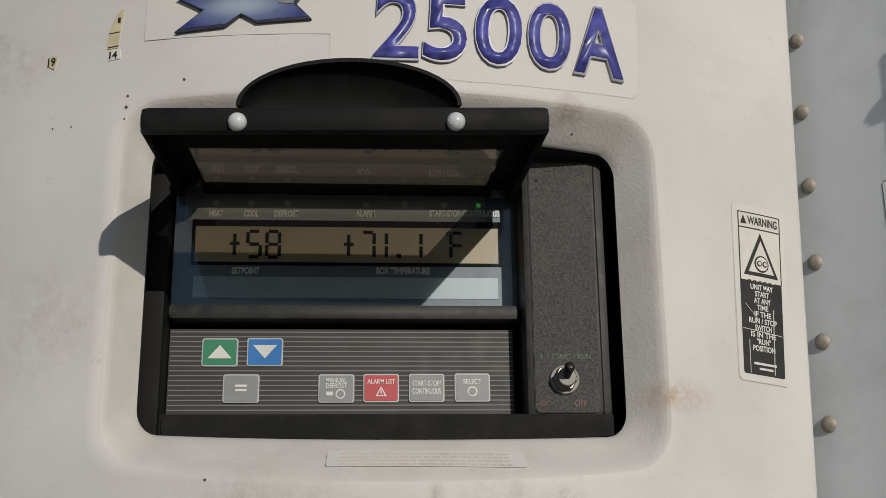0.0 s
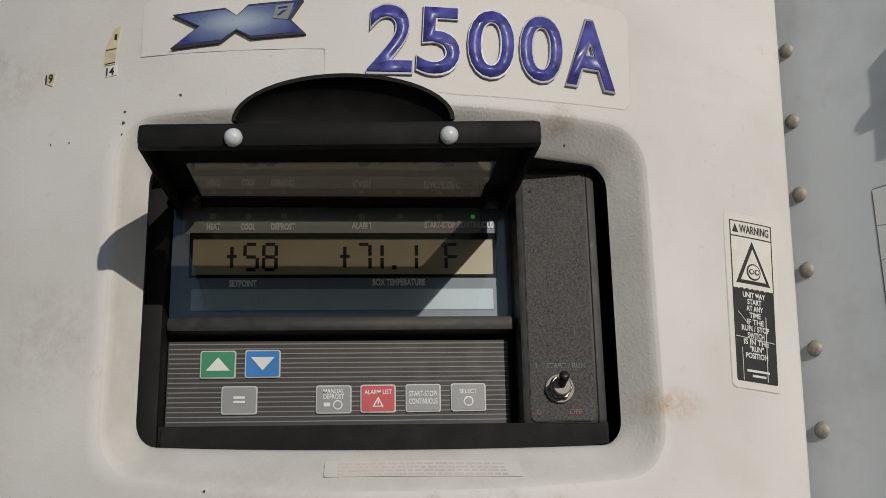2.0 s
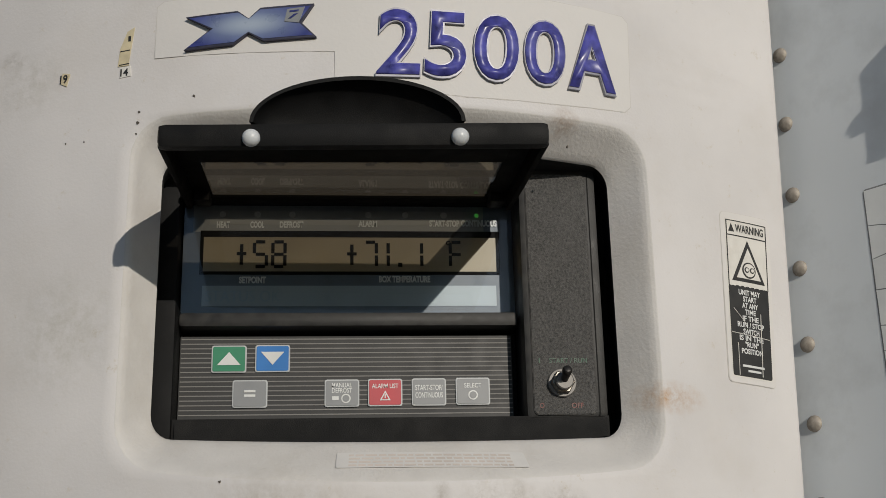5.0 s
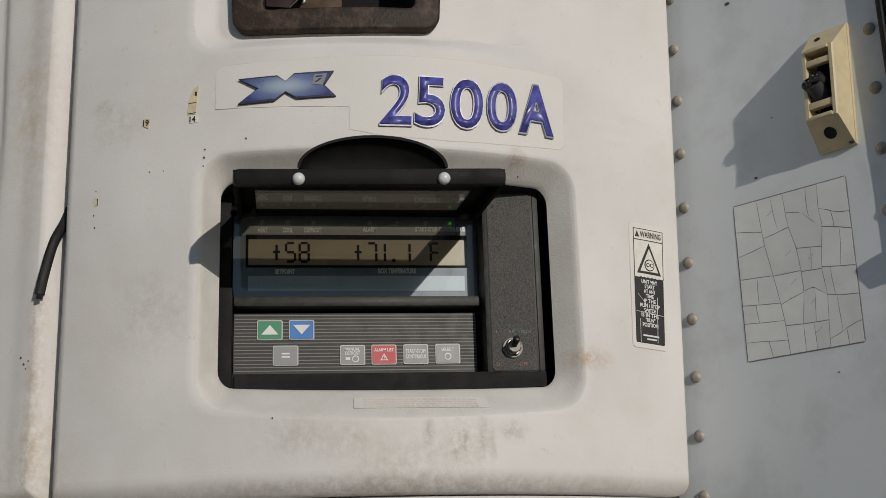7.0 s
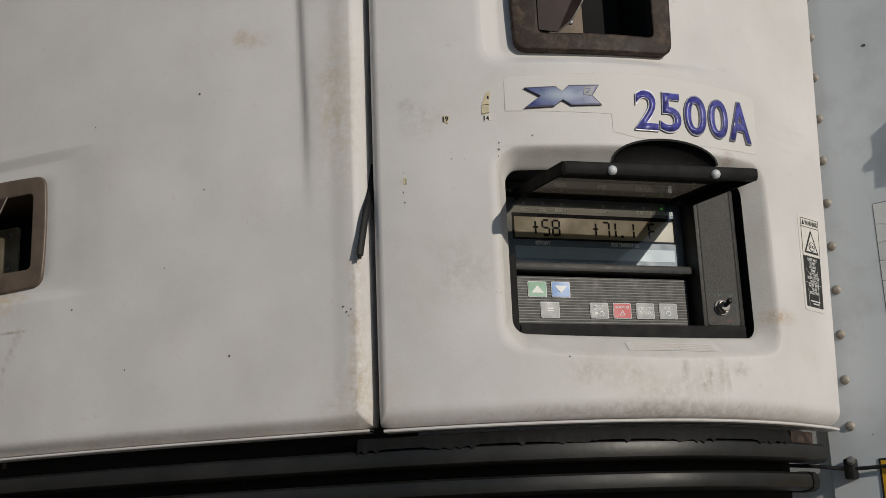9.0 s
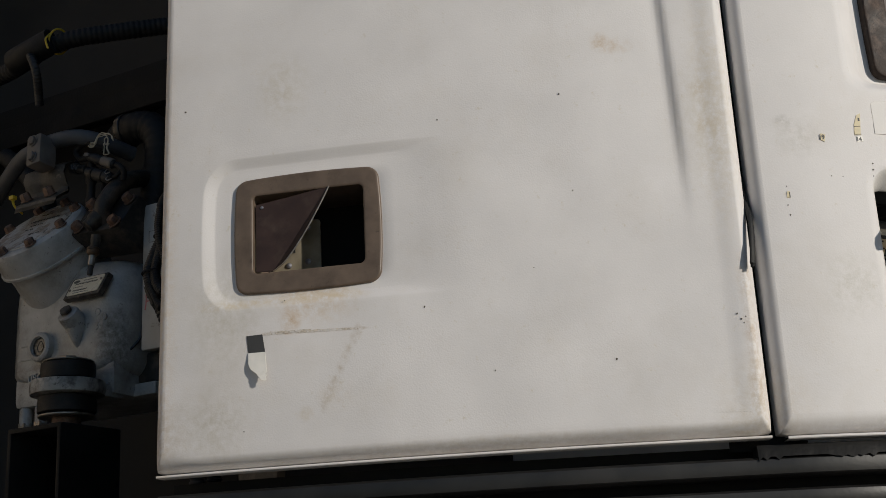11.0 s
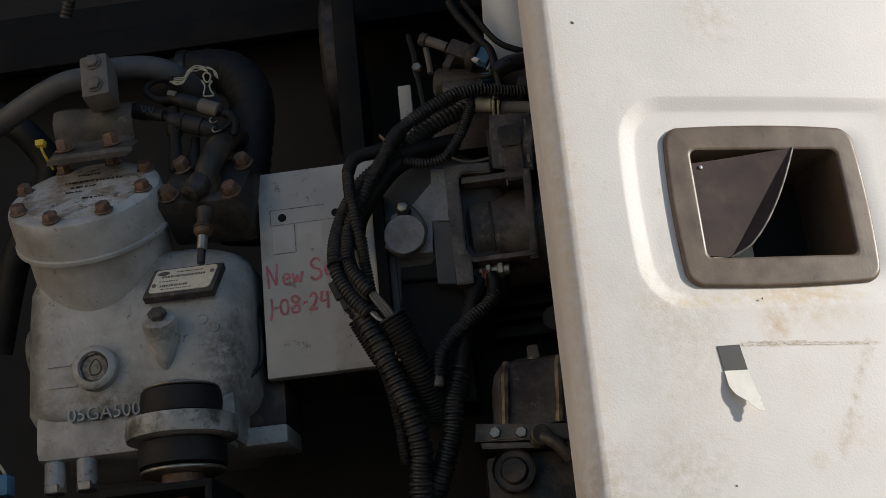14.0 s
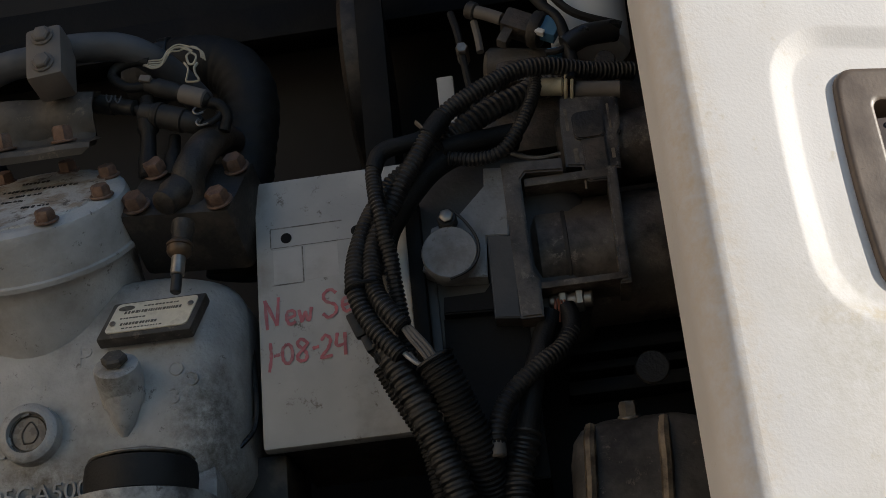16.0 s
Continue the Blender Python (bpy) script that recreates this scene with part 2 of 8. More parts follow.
WIRE = mat("pale_wire", (0.45, 0.42, 0.33), 0.5)
YTAG = mat("yellow_tie", (0.65, 0.45, 0.03), 0.5)
BLUECON = mat("blue_connector", (0.06, 0.16, 0.27), 0.45)
BOUNCEWALL = mat("sandy_bounce", (0.52, 0.42, 0.31), 0.85, vary=0.12, scale=1.5, bump=0.4, bump_scale=40, dirt=(0.33, 0.26, 0.19), dirt_scale=0.7, dirt_amount=0.5)
ASPHALT = mat("yard_ground", (0.165, 0.155, 0.14), 0.85, vary=0.25, scale=3, bump=0.6, bump_scale=60, dirt=(0.11, 0.10, 0.09), dirt_scale=0.8, dirt_amount=0.6)


def clear(name, color, rough=0.03, weight=1.5, dust=0.0, dusty=(0.3, 0.28, 0.24)):
    """Clear plastic: mostly see-through, with a gloss that grows at a slant."""
    m = bpy.data.materials.new(name)
    m.use_nodes = True
    n, l = m.node_tree.nodes, m.node_tree.links
    out = n["Material Output"]
    n.remove(n["Principled BSDF"])
    tr, gl, fr, mx = n.new("ShaderNodeBsdfTransparent"), n.new("ShaderNodeBsdfGlossy"), n.new("ShaderNodeFresnel"), n.new("ShaderNodeMixShader")
    tr.inputs["Color"].default_value = (*color, 1)
    gl.inputs["Roughness"].default_value = rough
    fr.inputs["IOR"].default_value = weight
    l.new(fr.outputs[0], mx.inputs[0])
    if dust:
        tl, m2 = n.new("ShaderNodeBsdfTranslucent"), n.new("ShaderNodeMixShader")
        tl.inputs["Color"].default_value = (*dusty, 1)
        m2.inputs[0].default_value = dust
        l.new(tr.outputs[0], m2.inputs[1])
        l.new(tl.outputs[0], m2.inputs[2])
        tr = m2
    l.new(tr.outputs[0], mx.inputs[1])
    l.new(gl.outputs[0], mx.inputs[2])
    l.new(mx.outputs[0], out.inputs[0])
    return m


def tint_patches(m, spots, even=False):
    """Adds soft patches: (place, radius, colour, amount, stretch in z); even: with no break-up."""
    n, l = m.node_tree.nodes, m.node_tree.links
    b = n["Principled BSDF"]
    tc, no = n.new("ShaderNodeTexCoord"), n.new("ShaderNodeTexNoise")
    no.inputs["Scale"].default_value, no.inputs["Detail"].default_value, no.inputs["Roughness"].default_value = 140, 8, 0.75
    l.new(tc.outputs["Object"], no.inputs["Vector"])
    for (x, y, z), r, color, amount, tall in spots:
        src = b.inputs["Base Color"].links[0].from_socket
        sub, sc, ln, mr, mu, mx = (n.new("ShaderNodeVectorMath"), n.new("ShaderNodeVectorMath"), n.new("ShaderNodeVectorMath"),
                                   n.new("ShaderNodeMapRange"), n.new("ShaderNodeMath"), n.new("ShaderNodeMix"))
        sub.operation, sc.operation, ln.operation, mu.operation, mx.data_type = "SUBTRACT", "MULTIPLY", "LENGTH", "MULTIPLY", "RGBA"
        sub.inputs[1].default_value, sc.inputs[1].default_value = (x, y, z), (1 / r, 1 / r, 1 / (r * tall))
        l.new(tc.outputs["Object"], sub.inputs[0])
        l.new(sub.outputs[0], sc.inputs[0])
        l.new(sc.outputs[0], ln.inputs[0])
        mr.inputs["From Min"].default_value, mr.inputs["From Max"].default_value = 1.0, 0.15
        l.new(ln.outputs["Value"], mr.inputs["Value"])
        nr = n.new("ShaderNodeMapRange")
        nr.inputs["From Min"].default_value, nr.inputs["From Max"].default_value = 0.38, 0.68
        nr.inputs["To Min"].default_value, nr.inputs["To Max"].default_value = amount if even else 0.0, amount
        l.new(no.outputs["Fac"], nr.inputs["Value"])
        l.new(mr.outputs[0], mu.inputs[0])
        l.new(nr.outputs[0], mu.inputs[1])
        l.new(mu.outputs[0], mx.inputs["Factor"])
        l.new(src, mx.inputs[6])
        mx.inputs[7].default_value = (*color, 1)
        l.new(mx.outputs[2], b.inputs["Base Color"])


GLASS = clear("display_glass", (0.86, 0.9, 0.93), 0.02, 1.62)
LIDGLASS = clear("lid_window", (0.38, 0.335, 0.27), 0.035, 1.5, 0.32, (0.32, 0.275, 0.215))
GRAIN = mat("grained_black_plastic", (0.060, 0.058, 0.055), 0.55, vary=0.75, scale=900, bump=0.5, bump_scale=1800, spec=0.4,
            dirt=(0.10, 0.095, 0.09), dirt_scale=60, dirt_amount=0.35)
NAVY = mat("navy_enamel", (0.035, 0.042, 0.16), 0.25, vary=0.35, scale=90, spec=0.7)


# ---- building helpers ----
def thing(name, at, label, category, group="", kind=""):
    return tagged(new_at(name, at), label, category, group, kind)


def new_at(name, at):
    ob = new(name)
    ob.location = at
    ob.empty_display_size = 0.01
    return ob


def part(name, bm, material, parent=None, label="", smooth=40, thing_tags=None):
    """One bmesh as one mesh object, in world coordinates, under parent."""
    bmesh.ops.recalc_face_normals(bm, faces=bm.faces[:])
    me = bpy.data.meshes.new(name)
    bm.to_mesh(me)
    bm.free()
    return place(name, me, material, parent, label, smooth, thing_tags)


def place(name, me, material, parent=None, label="", smooth=40, thing_tags=None):
    for m in material if isinstance(material, (list, tuple)) else [material]:
        me.materials.append(m)
    if smooth:
        me.shade_smooth()
        me.set_sharp_from_angle(angle=radians(smooth))
    ob = new(name, me)
    if parent:
        ob.parent = parent
        ob.matrix_parent_inverse = Matrix.Translation(-Vector(parent.location)) if parent.type == "EMPTY" else Matrix()
    if label:
        ob["label"] = label
    if thing_tags:
        tagged(ob, *thing_tags)
    return ob


def box(bm, x0, x1, y0, y1, z0, z1, bevel=0.0, fn=None, seg=2):
    """A box, bevelled; fn maps local to world."""
    vs = bmesh.ops.create_cube(bm, size=1.0)["verts"]
    for v in vs:
        v.co = Vector((x0 + (v.co.x + 0.5) * (x1 - x0), y0 + (v.co.y + 0.5) * (y1 - y0), z0 + (v.co.z + 0.5) * (z1 - z0)))
    if bevel:
        es = list({e for v in vs for e in v.link_edges})
        got = bmesh.ops.bevel(bm, geom=es, offset=bevel, segments=seg, affect="EDGES", profile=0.6)
        vs = list({v for fc in got["faces"] for v in fc.verts} | {v for v in vs if v.is_valid})
    if fn:
        for v in vs:
            v.co = fn(v.co)
    return bm


def boxes(*dims, fn=None):
    bm = bmesh.new()
    for d in dims:
        one = bmesh.new()
        box(one, *d[:6], bevel=d[6] if len(d) > 6 else 0.0, fn=fn)
        me = bpy.data.meshes.new("tmp")
        one.to_mesh(me)
        one.free()
        bm.from_mesh(me)
        bpy.data.meshes.remove(me)
    return bm


def lathe(bm, profile, at, axis=(0, 0, 1), seg=24, spin=0.0):
    """Turns (radius, height) pairs round an axis through at."""
    q = Vector((0, 0, 1)).rotation_difference(Vector(axis).normalized())
    rings = []
    for r, h in profile:
        if r < 1e-6:
            rings.append([bm.verts.new(Vector(at) + q @ Vector((0, 0, h)))])
        else:
            rings.append([bm.verts.new(Vector(at) + q @ Vector((r * math.cos(2 * math.pi * k / seg + spin), r * math.sin(2 * math.pi * k / seg + spin), h))) for k in range(seg)])
    for a, b in zip(rings, rings[1:]):
        for k in range(seg):
            c = [a[k % len(a)], a[(k + 1) % len(a)], b[(k + 1) % len(b)], b[k % len(b)]]
            c = list(dict.fromkeys(c))
            if len(c) > 2:
                bm.faces.new(c)
    for ring in (rings[0], rings[-1]):
        if len(ring) > 2:
            bm.faces.new(ring)
    return bm


def cyl(at, axis, r, h, seg=24, bevel=0.001, bm=None, spin=0.0):
    bm = bm or bmesh.new()
    b = min(bevel, r * 0.4, h * 0.4)
    return lathe(bm, [(r - b, 0), (r, b), (r, h - b), (r - b, h)], at, axis, seg, spin)


def hexbolt(at, axis, r=0.0085, h=0.006, washer=True, spin=0.2):
    bm = bmesh.new()
    ax = Vector(axis).normalized()
    if washer:
        cyl(at, ax, r * 1.2, 0.0018, 20, 0.0005, bm)
    lathe(bm, [(r, 0.0015), (r, h * 0.8), (r * 0.82, h)], at, ax, 6, spin)
    lathe(bm, [(r * 0.7, h * 0.95), (r * 0.62, h * 1.02)], at, ax, 16)
    return bm


def smooth_line(points, n=10):
    pts = [Vector(p) for p in points]
    pts = [2 * pts[0] - pts[1], *pts, 2 * pts[-1] - pts[-2]]
    out = []
    for i in range(1, len(pts) - 2):
        a, b, c, d = pts[i - 1 : i + 3]
        for k in range(n):
            t = k / n
            out.append(0.5 * (2 * b + (c - a) * t + (2 * a - 5 * b + 4 * c - d) * t * t + (3 * b - a - 3 * c + d) * t ** 3))
    return out + [pts[-2]]


def tube(points, r, seg=14, ribs=0.0, rib_depth=0.14, n=10, caps=True, flat=1.0):
    """A hose along a smooth line; ribs: the length of one corrugation."""
    line = smooth_line(points, n)
    if ribs:
        cum = [0.0]
        for a, b in zip(line, line[1:]):
            cum.append(cum[-1] + (b - a).length)
        step, fine, i = ribs / 4, [], 0
        for k in range(int(cum[-1] / step) + 1):
            d = k * step
            while i < len(cum) - 2 and cum[i + 1] < d:
                i += 1
            f = (d - cum[i]) / max(cum[i + 1] - cum[i], 1e-9)
            fine.append(line[i].lerp(line[i + 1], f))
        line = fine
    bm = bmesh.new()
    up = Vector((0.13, 0.3, 1)).normalized()
    rings = []
    for k, p in enumerate(line):
        t = (line[min(k + 1, len(line) - 1)] - line[max(k - 1, 0)]).normalized()
        side = t.cross(up).normalized()
        up = side.cross(t).normalized()
        rr = r * (1 - rib_depth * (0, 0.0, 1, 1)[k % 4]) if ribs else r
        rings.append([bm.verts.new(p + rr * (math.cos(2 * math.pi * j / seg) * side + flat * math.sin(2 * math.pi * j / seg) * up)) for j in range(seg)])
    for a, b in zip(rings, rings[1:]):
        for j in range(seg):
            bm.faces.new((a[j], a[(j + 1) % seg], b[(j + 1) % seg], b[j]))
    if caps:
        bm.faces.new(rings[0])
        bm.faces.new(rings[-1])
    return bm


def text_bm(body, size, fn, depth=0.0, width=None, slant=0.0, align="LEFT", bold=0.0):
    """Lettering in the built-in font, size high; fn maps (along, up, out) to the world."""
    cu = bpy.data.curves.new("letters", "FONT")
    cu.body, cu.size, cu.extrude, cu.resolution_u = body, 1.0, 0.0, 5
    cu.align_x, cu.offset, cu.shear = align, bold, slant
    ob = bpy.data.objects.new("letters", cu)
    scene.collection.objects.link(ob)
    bpy.context.view_layer.update()
    me = bpy.data.meshes.new_from_object(ob.evaluated_get(bpy.context.evaluated_depsgraph_get()))
    bpy.data.objects.remove(ob)
    bpy.data.curves.remove(cu)
    bm = bmesh.new()
    bm.from_mesh(me)
    bpy.data.meshes.remove(me)
    bmesh.ops.remove_doubles(bm, verts=bm.verts[:], dist=1e-5)
    xs = [v.co.x for v in bm.verts]
    k = size / 0.7
    kx = width / (max(xs) - min(xs)) if width else k
    x0 = min(xs) if align == "LEFT" else 0.5 * (min(xs) + max(xs))
    if depth:
        got = bmesh.ops.extrude_face_region(bm, geom=bm.faces[:])
        for v in got["geom"]:
            if isinstance(v, bmesh.types.BMVert):
                v.co.z += depth / k
    for v in bm.verts:
        v.co = fn((v.co.x - x0) * kx, v.co.y * k, v.co.z * k)
    return bm


def poly(points, fn, depth=0.0, bevel=0.0):
    """A flat shape of (along, up) corners with thickness, mapped by fn(along, up, out)."""
    bm = bmesh.new()
    low = [bm.verts.new(Vector((x, y, 0))) for x, y in points]
    bm.faces.new(low)
    if depth:
        got = bmesh.ops.extrude_face_region(bm, geom=bm.faces[:])
        top = [v for v in got["geom"] if isinstance(v, bmesh.types.BMVert)]
        for v in top:
            v.co.z = depth
        if bevel:
            es = [e for e in bm.edges if all(v in top for v in e.verts)]
            bmesh.ops.bevel(bm, geom=es, offset=bevel, segments=2, affect="EDGES")
    for v in bm.verts:
        v.co = fn(*v.co)
    return bm


def rounded(x0, x1, y0, y1, r, n=5):
    out = []
    for cx, cy, a0 in ((x1 - r, y1 - r, 0), (x0 + r, y1 - r, 90), (x0 + r, y0 + r, 180), (x1 - r, y0 + r, 270)):
        for k in range(n + 1):
            a = radians(a0 + 90 * k / n)
            out.append((cx + r * math.cos(a), cy + r * math.sin(a)))
    return out


def sheet(points, fn, depth, cuts=14):
    """A thin flat shape cut into strips along its length so that it can follow a curved door."""
    bm = bmesh.new()
    bm.faces.new([bm.verts.new(Vector((x, y, 0))) for x, y in points])
    xs = [p[0] for p in points]
    for k in range(1, cuts):
        x = min(xs) + (max(xs) - min(xs)) * k / cuts
        bmesh.ops.bisect_plane(bm, geom=bm.verts[:] + bm.edges[:] + bm.faces[:], plane_co=(x, 0, 0), plane_no=(1, 0, 0))
    got = bmesh.ops.extrude_face_region(bm, geom=bm.faces[:])
    for v in got["geom"]:
        if isinstance(v, bmesh.types.BMVert):
            v.co.z = depth
    for v in bm.verts:
        v.co = fn(*v.co)
    return bm


# ---- the plan of the unit's rounded nose: x along the trailer's front, y out of it (minus) ----
NOSE = [(-.013, -.003), (-.007, -.03), (-.006, -.07), (-.010, -.13), (-.03, -.205), (-.066, -.27), (-.11, -.322), (-.142, -.351),
        (-.175, -.377), (-.207, -.398), (-.240, -.416), (-.33, -.464), (-.42, -.507), (-.503, -.541), (-.565, -.564), (-.671, -.598),
        (-.724, -.612), (-.76, -.62)]
curve = np.array([(p.x, p.y) for p in smooth_line([(x, y, 0) for x, y in NOSE], 16)])
for _ in range(60):
    curve[1:-1] = 0.5 * curve[1:-1] + 0.25 * (curve[:-2] + curve[2:])
along = np.r_[0, np.cumsum(np.linalg.norm(np.diff(curve, axis=0), axis=1))]
tang = np.gradient(curve, axis=0)
tang /= np.linalg.norm(tang, axis=1)[:, None]
NOSE_END = along[-1]


def nose(a, z, off=0.0):
    """A place on the doors: a metres round the nose from the trailer's wall, z up, off out of the skin."""
    b = min(max(a, 0.0), NOSE_END)
    x, y = np.interp(b, along, curve[:, 0]), np.interp(b, along, curve[:, 1])
    tx, ty = np.interp(b, along, tang[:, 0]), np.interp(b, along, tang[:, 1])
    k = math.hypot(tx, ty)
    tx, ty = tx / k, ty / k
    lean = (0.0042 + 0.050 * (z - 1.83)) * max(0.0, 1 - a / 0.058) + 0.014 * (z - 1.90) * max(0.0, (a - 0.98) / 0.08)
    return Vector((x + lean + tx * (a - b) - ty * off, y + ty * (a - b) + tx * off, z))


def on_door(a0, z0, lift=0.0, turn=0.0):
    """Maps (along to the right, up, out) from a place on the door."""
    c, s = math.cos(radians(turn)), math.sin(radians(turn))
    return lambda x, y, o=0.0: nose(a0 - (x * c - y * s), z0 + x * s + y * c, o + lift)


# ---- structure: ground, trailer front, bay ----
def structure(name, bm, material, label, category, smooth=0):
    return part(name, bm, material, None, "", smooth, (label, category, "", "structure"))


bm = bmesh.new()
bmesh.ops.create_grid(bm, x_segments=40, y_segments=40, size=400)
structure("ground", bm, ASPHALT, "pale dusty concrete yard under the trailer", "ground")
# unseen wall, added to throw warm sunlight back into the engine bay
structure("bounce_wall", boxes((-5.6, -5.3, -9.0, 5.0, -0.02, 6.8, 0.02)), BOUNCEWALL, "plain sandy wall out of view, added to bounce warm light into the bay", "wall")
structure("wall_front", boxes((-2.2, -0.03, 0.0, 0.05, 1.15, 3.6, 0.004)), WALLGREY, "grey-blue painted metal front wall of a trailer", "wall")
WALL_TURN = math.atan(0.09)
WALL_ALONG, WALL_OUT = Vector((math.cos(WALL_TURN), math.sin(WALL_TURN), 0)), Vector((math.sin(WALL_TURN), -math.cos(WALL_TURN), 0))


def on_wall(x, z, o=0.0):
    """A place on the trailer's turned corner panel: along, up, out."""
    return WALL_ALONG * x + WALL_OUT * o + Vector((0, 0, z))


def wall_boxes(*dims):
    """Boxes on the corner panel: (along 0, 1, out 0, 1, up 0, 1, bevel)."""
    return boxes(*[(d[0], d[1], d[2], d[3], d[4], d[5], *d[6:]) for d in dims], fn=lambda v: on_wall(v.x, v.z, v.y))


trailer_wall = structure("wall_corner", wall_boxes((-0.0296, 0.21, -0.05, 0.0, 1.15, 3.6, 0.0015)), WALLGREY, "grey-blue painted riveted corner panel of a trailer", "wall")
structure("bay_back_panel", boxes((-1.8, -0.70, -0.13, -0.11, 1.62, 2.9)), BAYWALL, "grimy dark panel behind the compressor", "panel")
structure("bay_side_panel", boxes((-1.83, -1.80, -0.62, -0.004, 1.62, 2.9)), BAYWALL, "dark sheet metal end of the engine bay", "panel")
structure("bay_floor", boxes((-1.8, -0.70, -0.60, -0.13, 1.70, 1.72)), BAYWALL, "dark dirty floor pan of the engine bay", "floor")
structure("ceiling", boxes((-1.83, -0.02, -0.36, -0.004, 2.9, 2.92)), BAYWALL, "dark sheet metal top of the unit", "ceiling")
structure("bay_partition", boxes((-0.70, -0.69, -0.50, -0.004, 1.72, 2.9)), BAYWALL, "dark partition behind the door", "panel")

# rivets down both seams of the trailer wall
rb = lathe(bmesh.new(), [(0.0047, 0.0), (0.0046, 0.0010), (0.0038, 0.0022), (0.0021, 0.0029), (0.0, 0.0031)], (0, 0, 0), (0, -1, 0), 14)
rivet_me = bpy.data.meshes.new("rivet")
rb.to_mesh(rivet_me)
rb.free()
rivet_me.materials.append(RIVET)
rivet_me.shade_smooth()
for rx, slope, count, top in ((-0.0025, 0.019, 22, 2.3678), (0.1640, 0.022, 22, 2.3696)):
    for k in range(count):
        z = top - 0.0444 * k
        ob = new("rivet", rivet_me)
        ob.parent = trailer_wall
        ob.location = on_wall(rx + slope * (z - 1.97) + random.uniform(-0.0005, 0.0005), z, -0.0002)
        ob.rotation_euler = (0, 0, WALL_TURN)


# ---- the doors ----
def ring_loop(rect, r, off, n_side=14, n_corner=6, bow=0.0, side=0.0):
    """A rounded rectangle (a0, a1, z0, z1) as (a, z, off) points; bow: how far the bottom edge sags; side: how far the far side bulges."""
    a0, a1, z0, z1 = rect
    out = []
    corners = ((a1 - r, z1 - r, 0), (a0 + r, z1 - r, 90), (a0 + r, z0 + r, 180), (a1 - r, z0 + r, 270))
    for i, (ca, cz, ang) in enumerate(corners):
        for k in range(n_corner + 1):
            t = radians(ang + 90 * k / n_corner)
            out.append((ca + r * math.cos(t), cz + r * math.sin(t)))
        na, nz, nang = corners[(i + 1) % 4]
        s = (ca + r * math.cos(radians(ang + 90)), cz + r * math.sin(radians(ang + 90)))
        e = (na + r * math.cos(radians(nang)), nz + r * math.sin(radians(nang)))
        for k in range(1, n_side + 1):
            f = k / (n_side + 1)
            out.append((s[0] + (e[0] - s[0]) * f, s[1] + (e[1] - s[1]) * f))
    mid, half = 0.5 * (a0 + a1), 0.5 * (a1 - a0)
    done = []
    for a, z in out:
        low = max(0.0, min(1.0, (0.5 * (z0 + z1) - z) / (0.5 * (z1 - z0))))
        far = max(0.0, (a - mid) / half) * side * (1 - ((z - 0.5 * (z0 + z1)) / (0.5 * (z1 - z0))) ** 2)
        done.append((a + far, z - bow * low * max(0.0, 1 - ((a - mid) / half) ** 2), off))
    return done


def rings(bm, loops, steps, skin, mat_of):
    """Joins key loops, with steps between them, into a skin mapped by skin(a, z, off)."""
    last = None
    for i, loop in enumerate(loops):
        for k in range(steps[i] if i else 1):
            f = (k + 1) / (steps[i] if i else 1)
            pts = loop if not i else [tuple(p + (q - p) * f for p, q in zip(a, b)) for a, b in zip(loops[i - 1], loop)]
            vs = [bm.verts.new(skin(*p)) for p in pts]
            if last:
                for j in range(len(vs)):
                    q = bm.faces.new((last[j], last[(j + 1) % len(vs)], vs[(j + 1) % len(vs)], vs[j]))
                    q.material_index = mat_of[i]
            last = vs
    return last


def edge_strip(bm, path, profile, skin):
    """Rolls the edge over along an open path of (a, z, outward a, outward z); profile: (outward, off)."""
    last = None
    for a, z, da, dz in path:
        vs = [bm.verts.new(skin(a + da * o, z + dz * o, h)) for o, h in profile]
        if last:
            for p, q, r, s in zip(last, last[1:], vs[1:], vs):
                if len({v.co.to_tuple(6) for v in (p, q, r, s)}) > 2:
                    bm.faces.new([p, q, r, s])
        last = vs


def u_path(a0, a1, z0, z1, down=1.0, n=40):
    """Down one side, along the bottom and up the other."""
    out = [(a1, z1 + (z0 - z1) * k / n, 1, 0) for k in range(n + 1)]
    square = lambda t: max(abs(math.cos(radians(t))), abs(math.sin(radians(t)))) ** 0.8
    out += [(a1, z0, math.cos(radians(t)) / square(t), down * math.sin(radians(t)) / square(t)) for t in (-18, -36, -45, -54, -72, -90)]
    out += [(a1 + (a0 - a1) * k / n, z0, 0, -down) for k in range(1, n + 1)]
    out += [(a0, z0, -math.cos(radians(t)) / square(t), down * math.sin(radians(t)) / square(t)) for t in (-72, -54, -45, -36, -18, 0)]
    return out + [(a0, z0 + (z1 - z0) * k / n, -1, 0) for k in range(1, n + 1)]


ROLL = [(0, 0), (0.002, -0.0002), (0.004, -0.0011), (0.007, -0.0036), (0.0095, -0.0078), (0.0105, -0.0135), (0.0105, -0.032)]
TOP = 2.62

# side door, with the controller in it and a latch above
side_door = thing("side_door", nose(0.25, 1.785), "off-white weathered moulded side door with a recessed controller and a latch", "door")
bm = bmesh.new()
D1 = (0.012, 0.489, 1.8070, TOP)


def ease(x):
    x = min(1.0, max(0.0, x))
    return x * x * (3 - 2 * x)


def skin1(a, z, off):
    """Above the badge the pan round the latch runs out towards the wall."""
    if z > 2.1055 and -0.0086 < off < 0:
        off *= ease((a - 0.115) / 0.10)
    return nose(a, z, off)


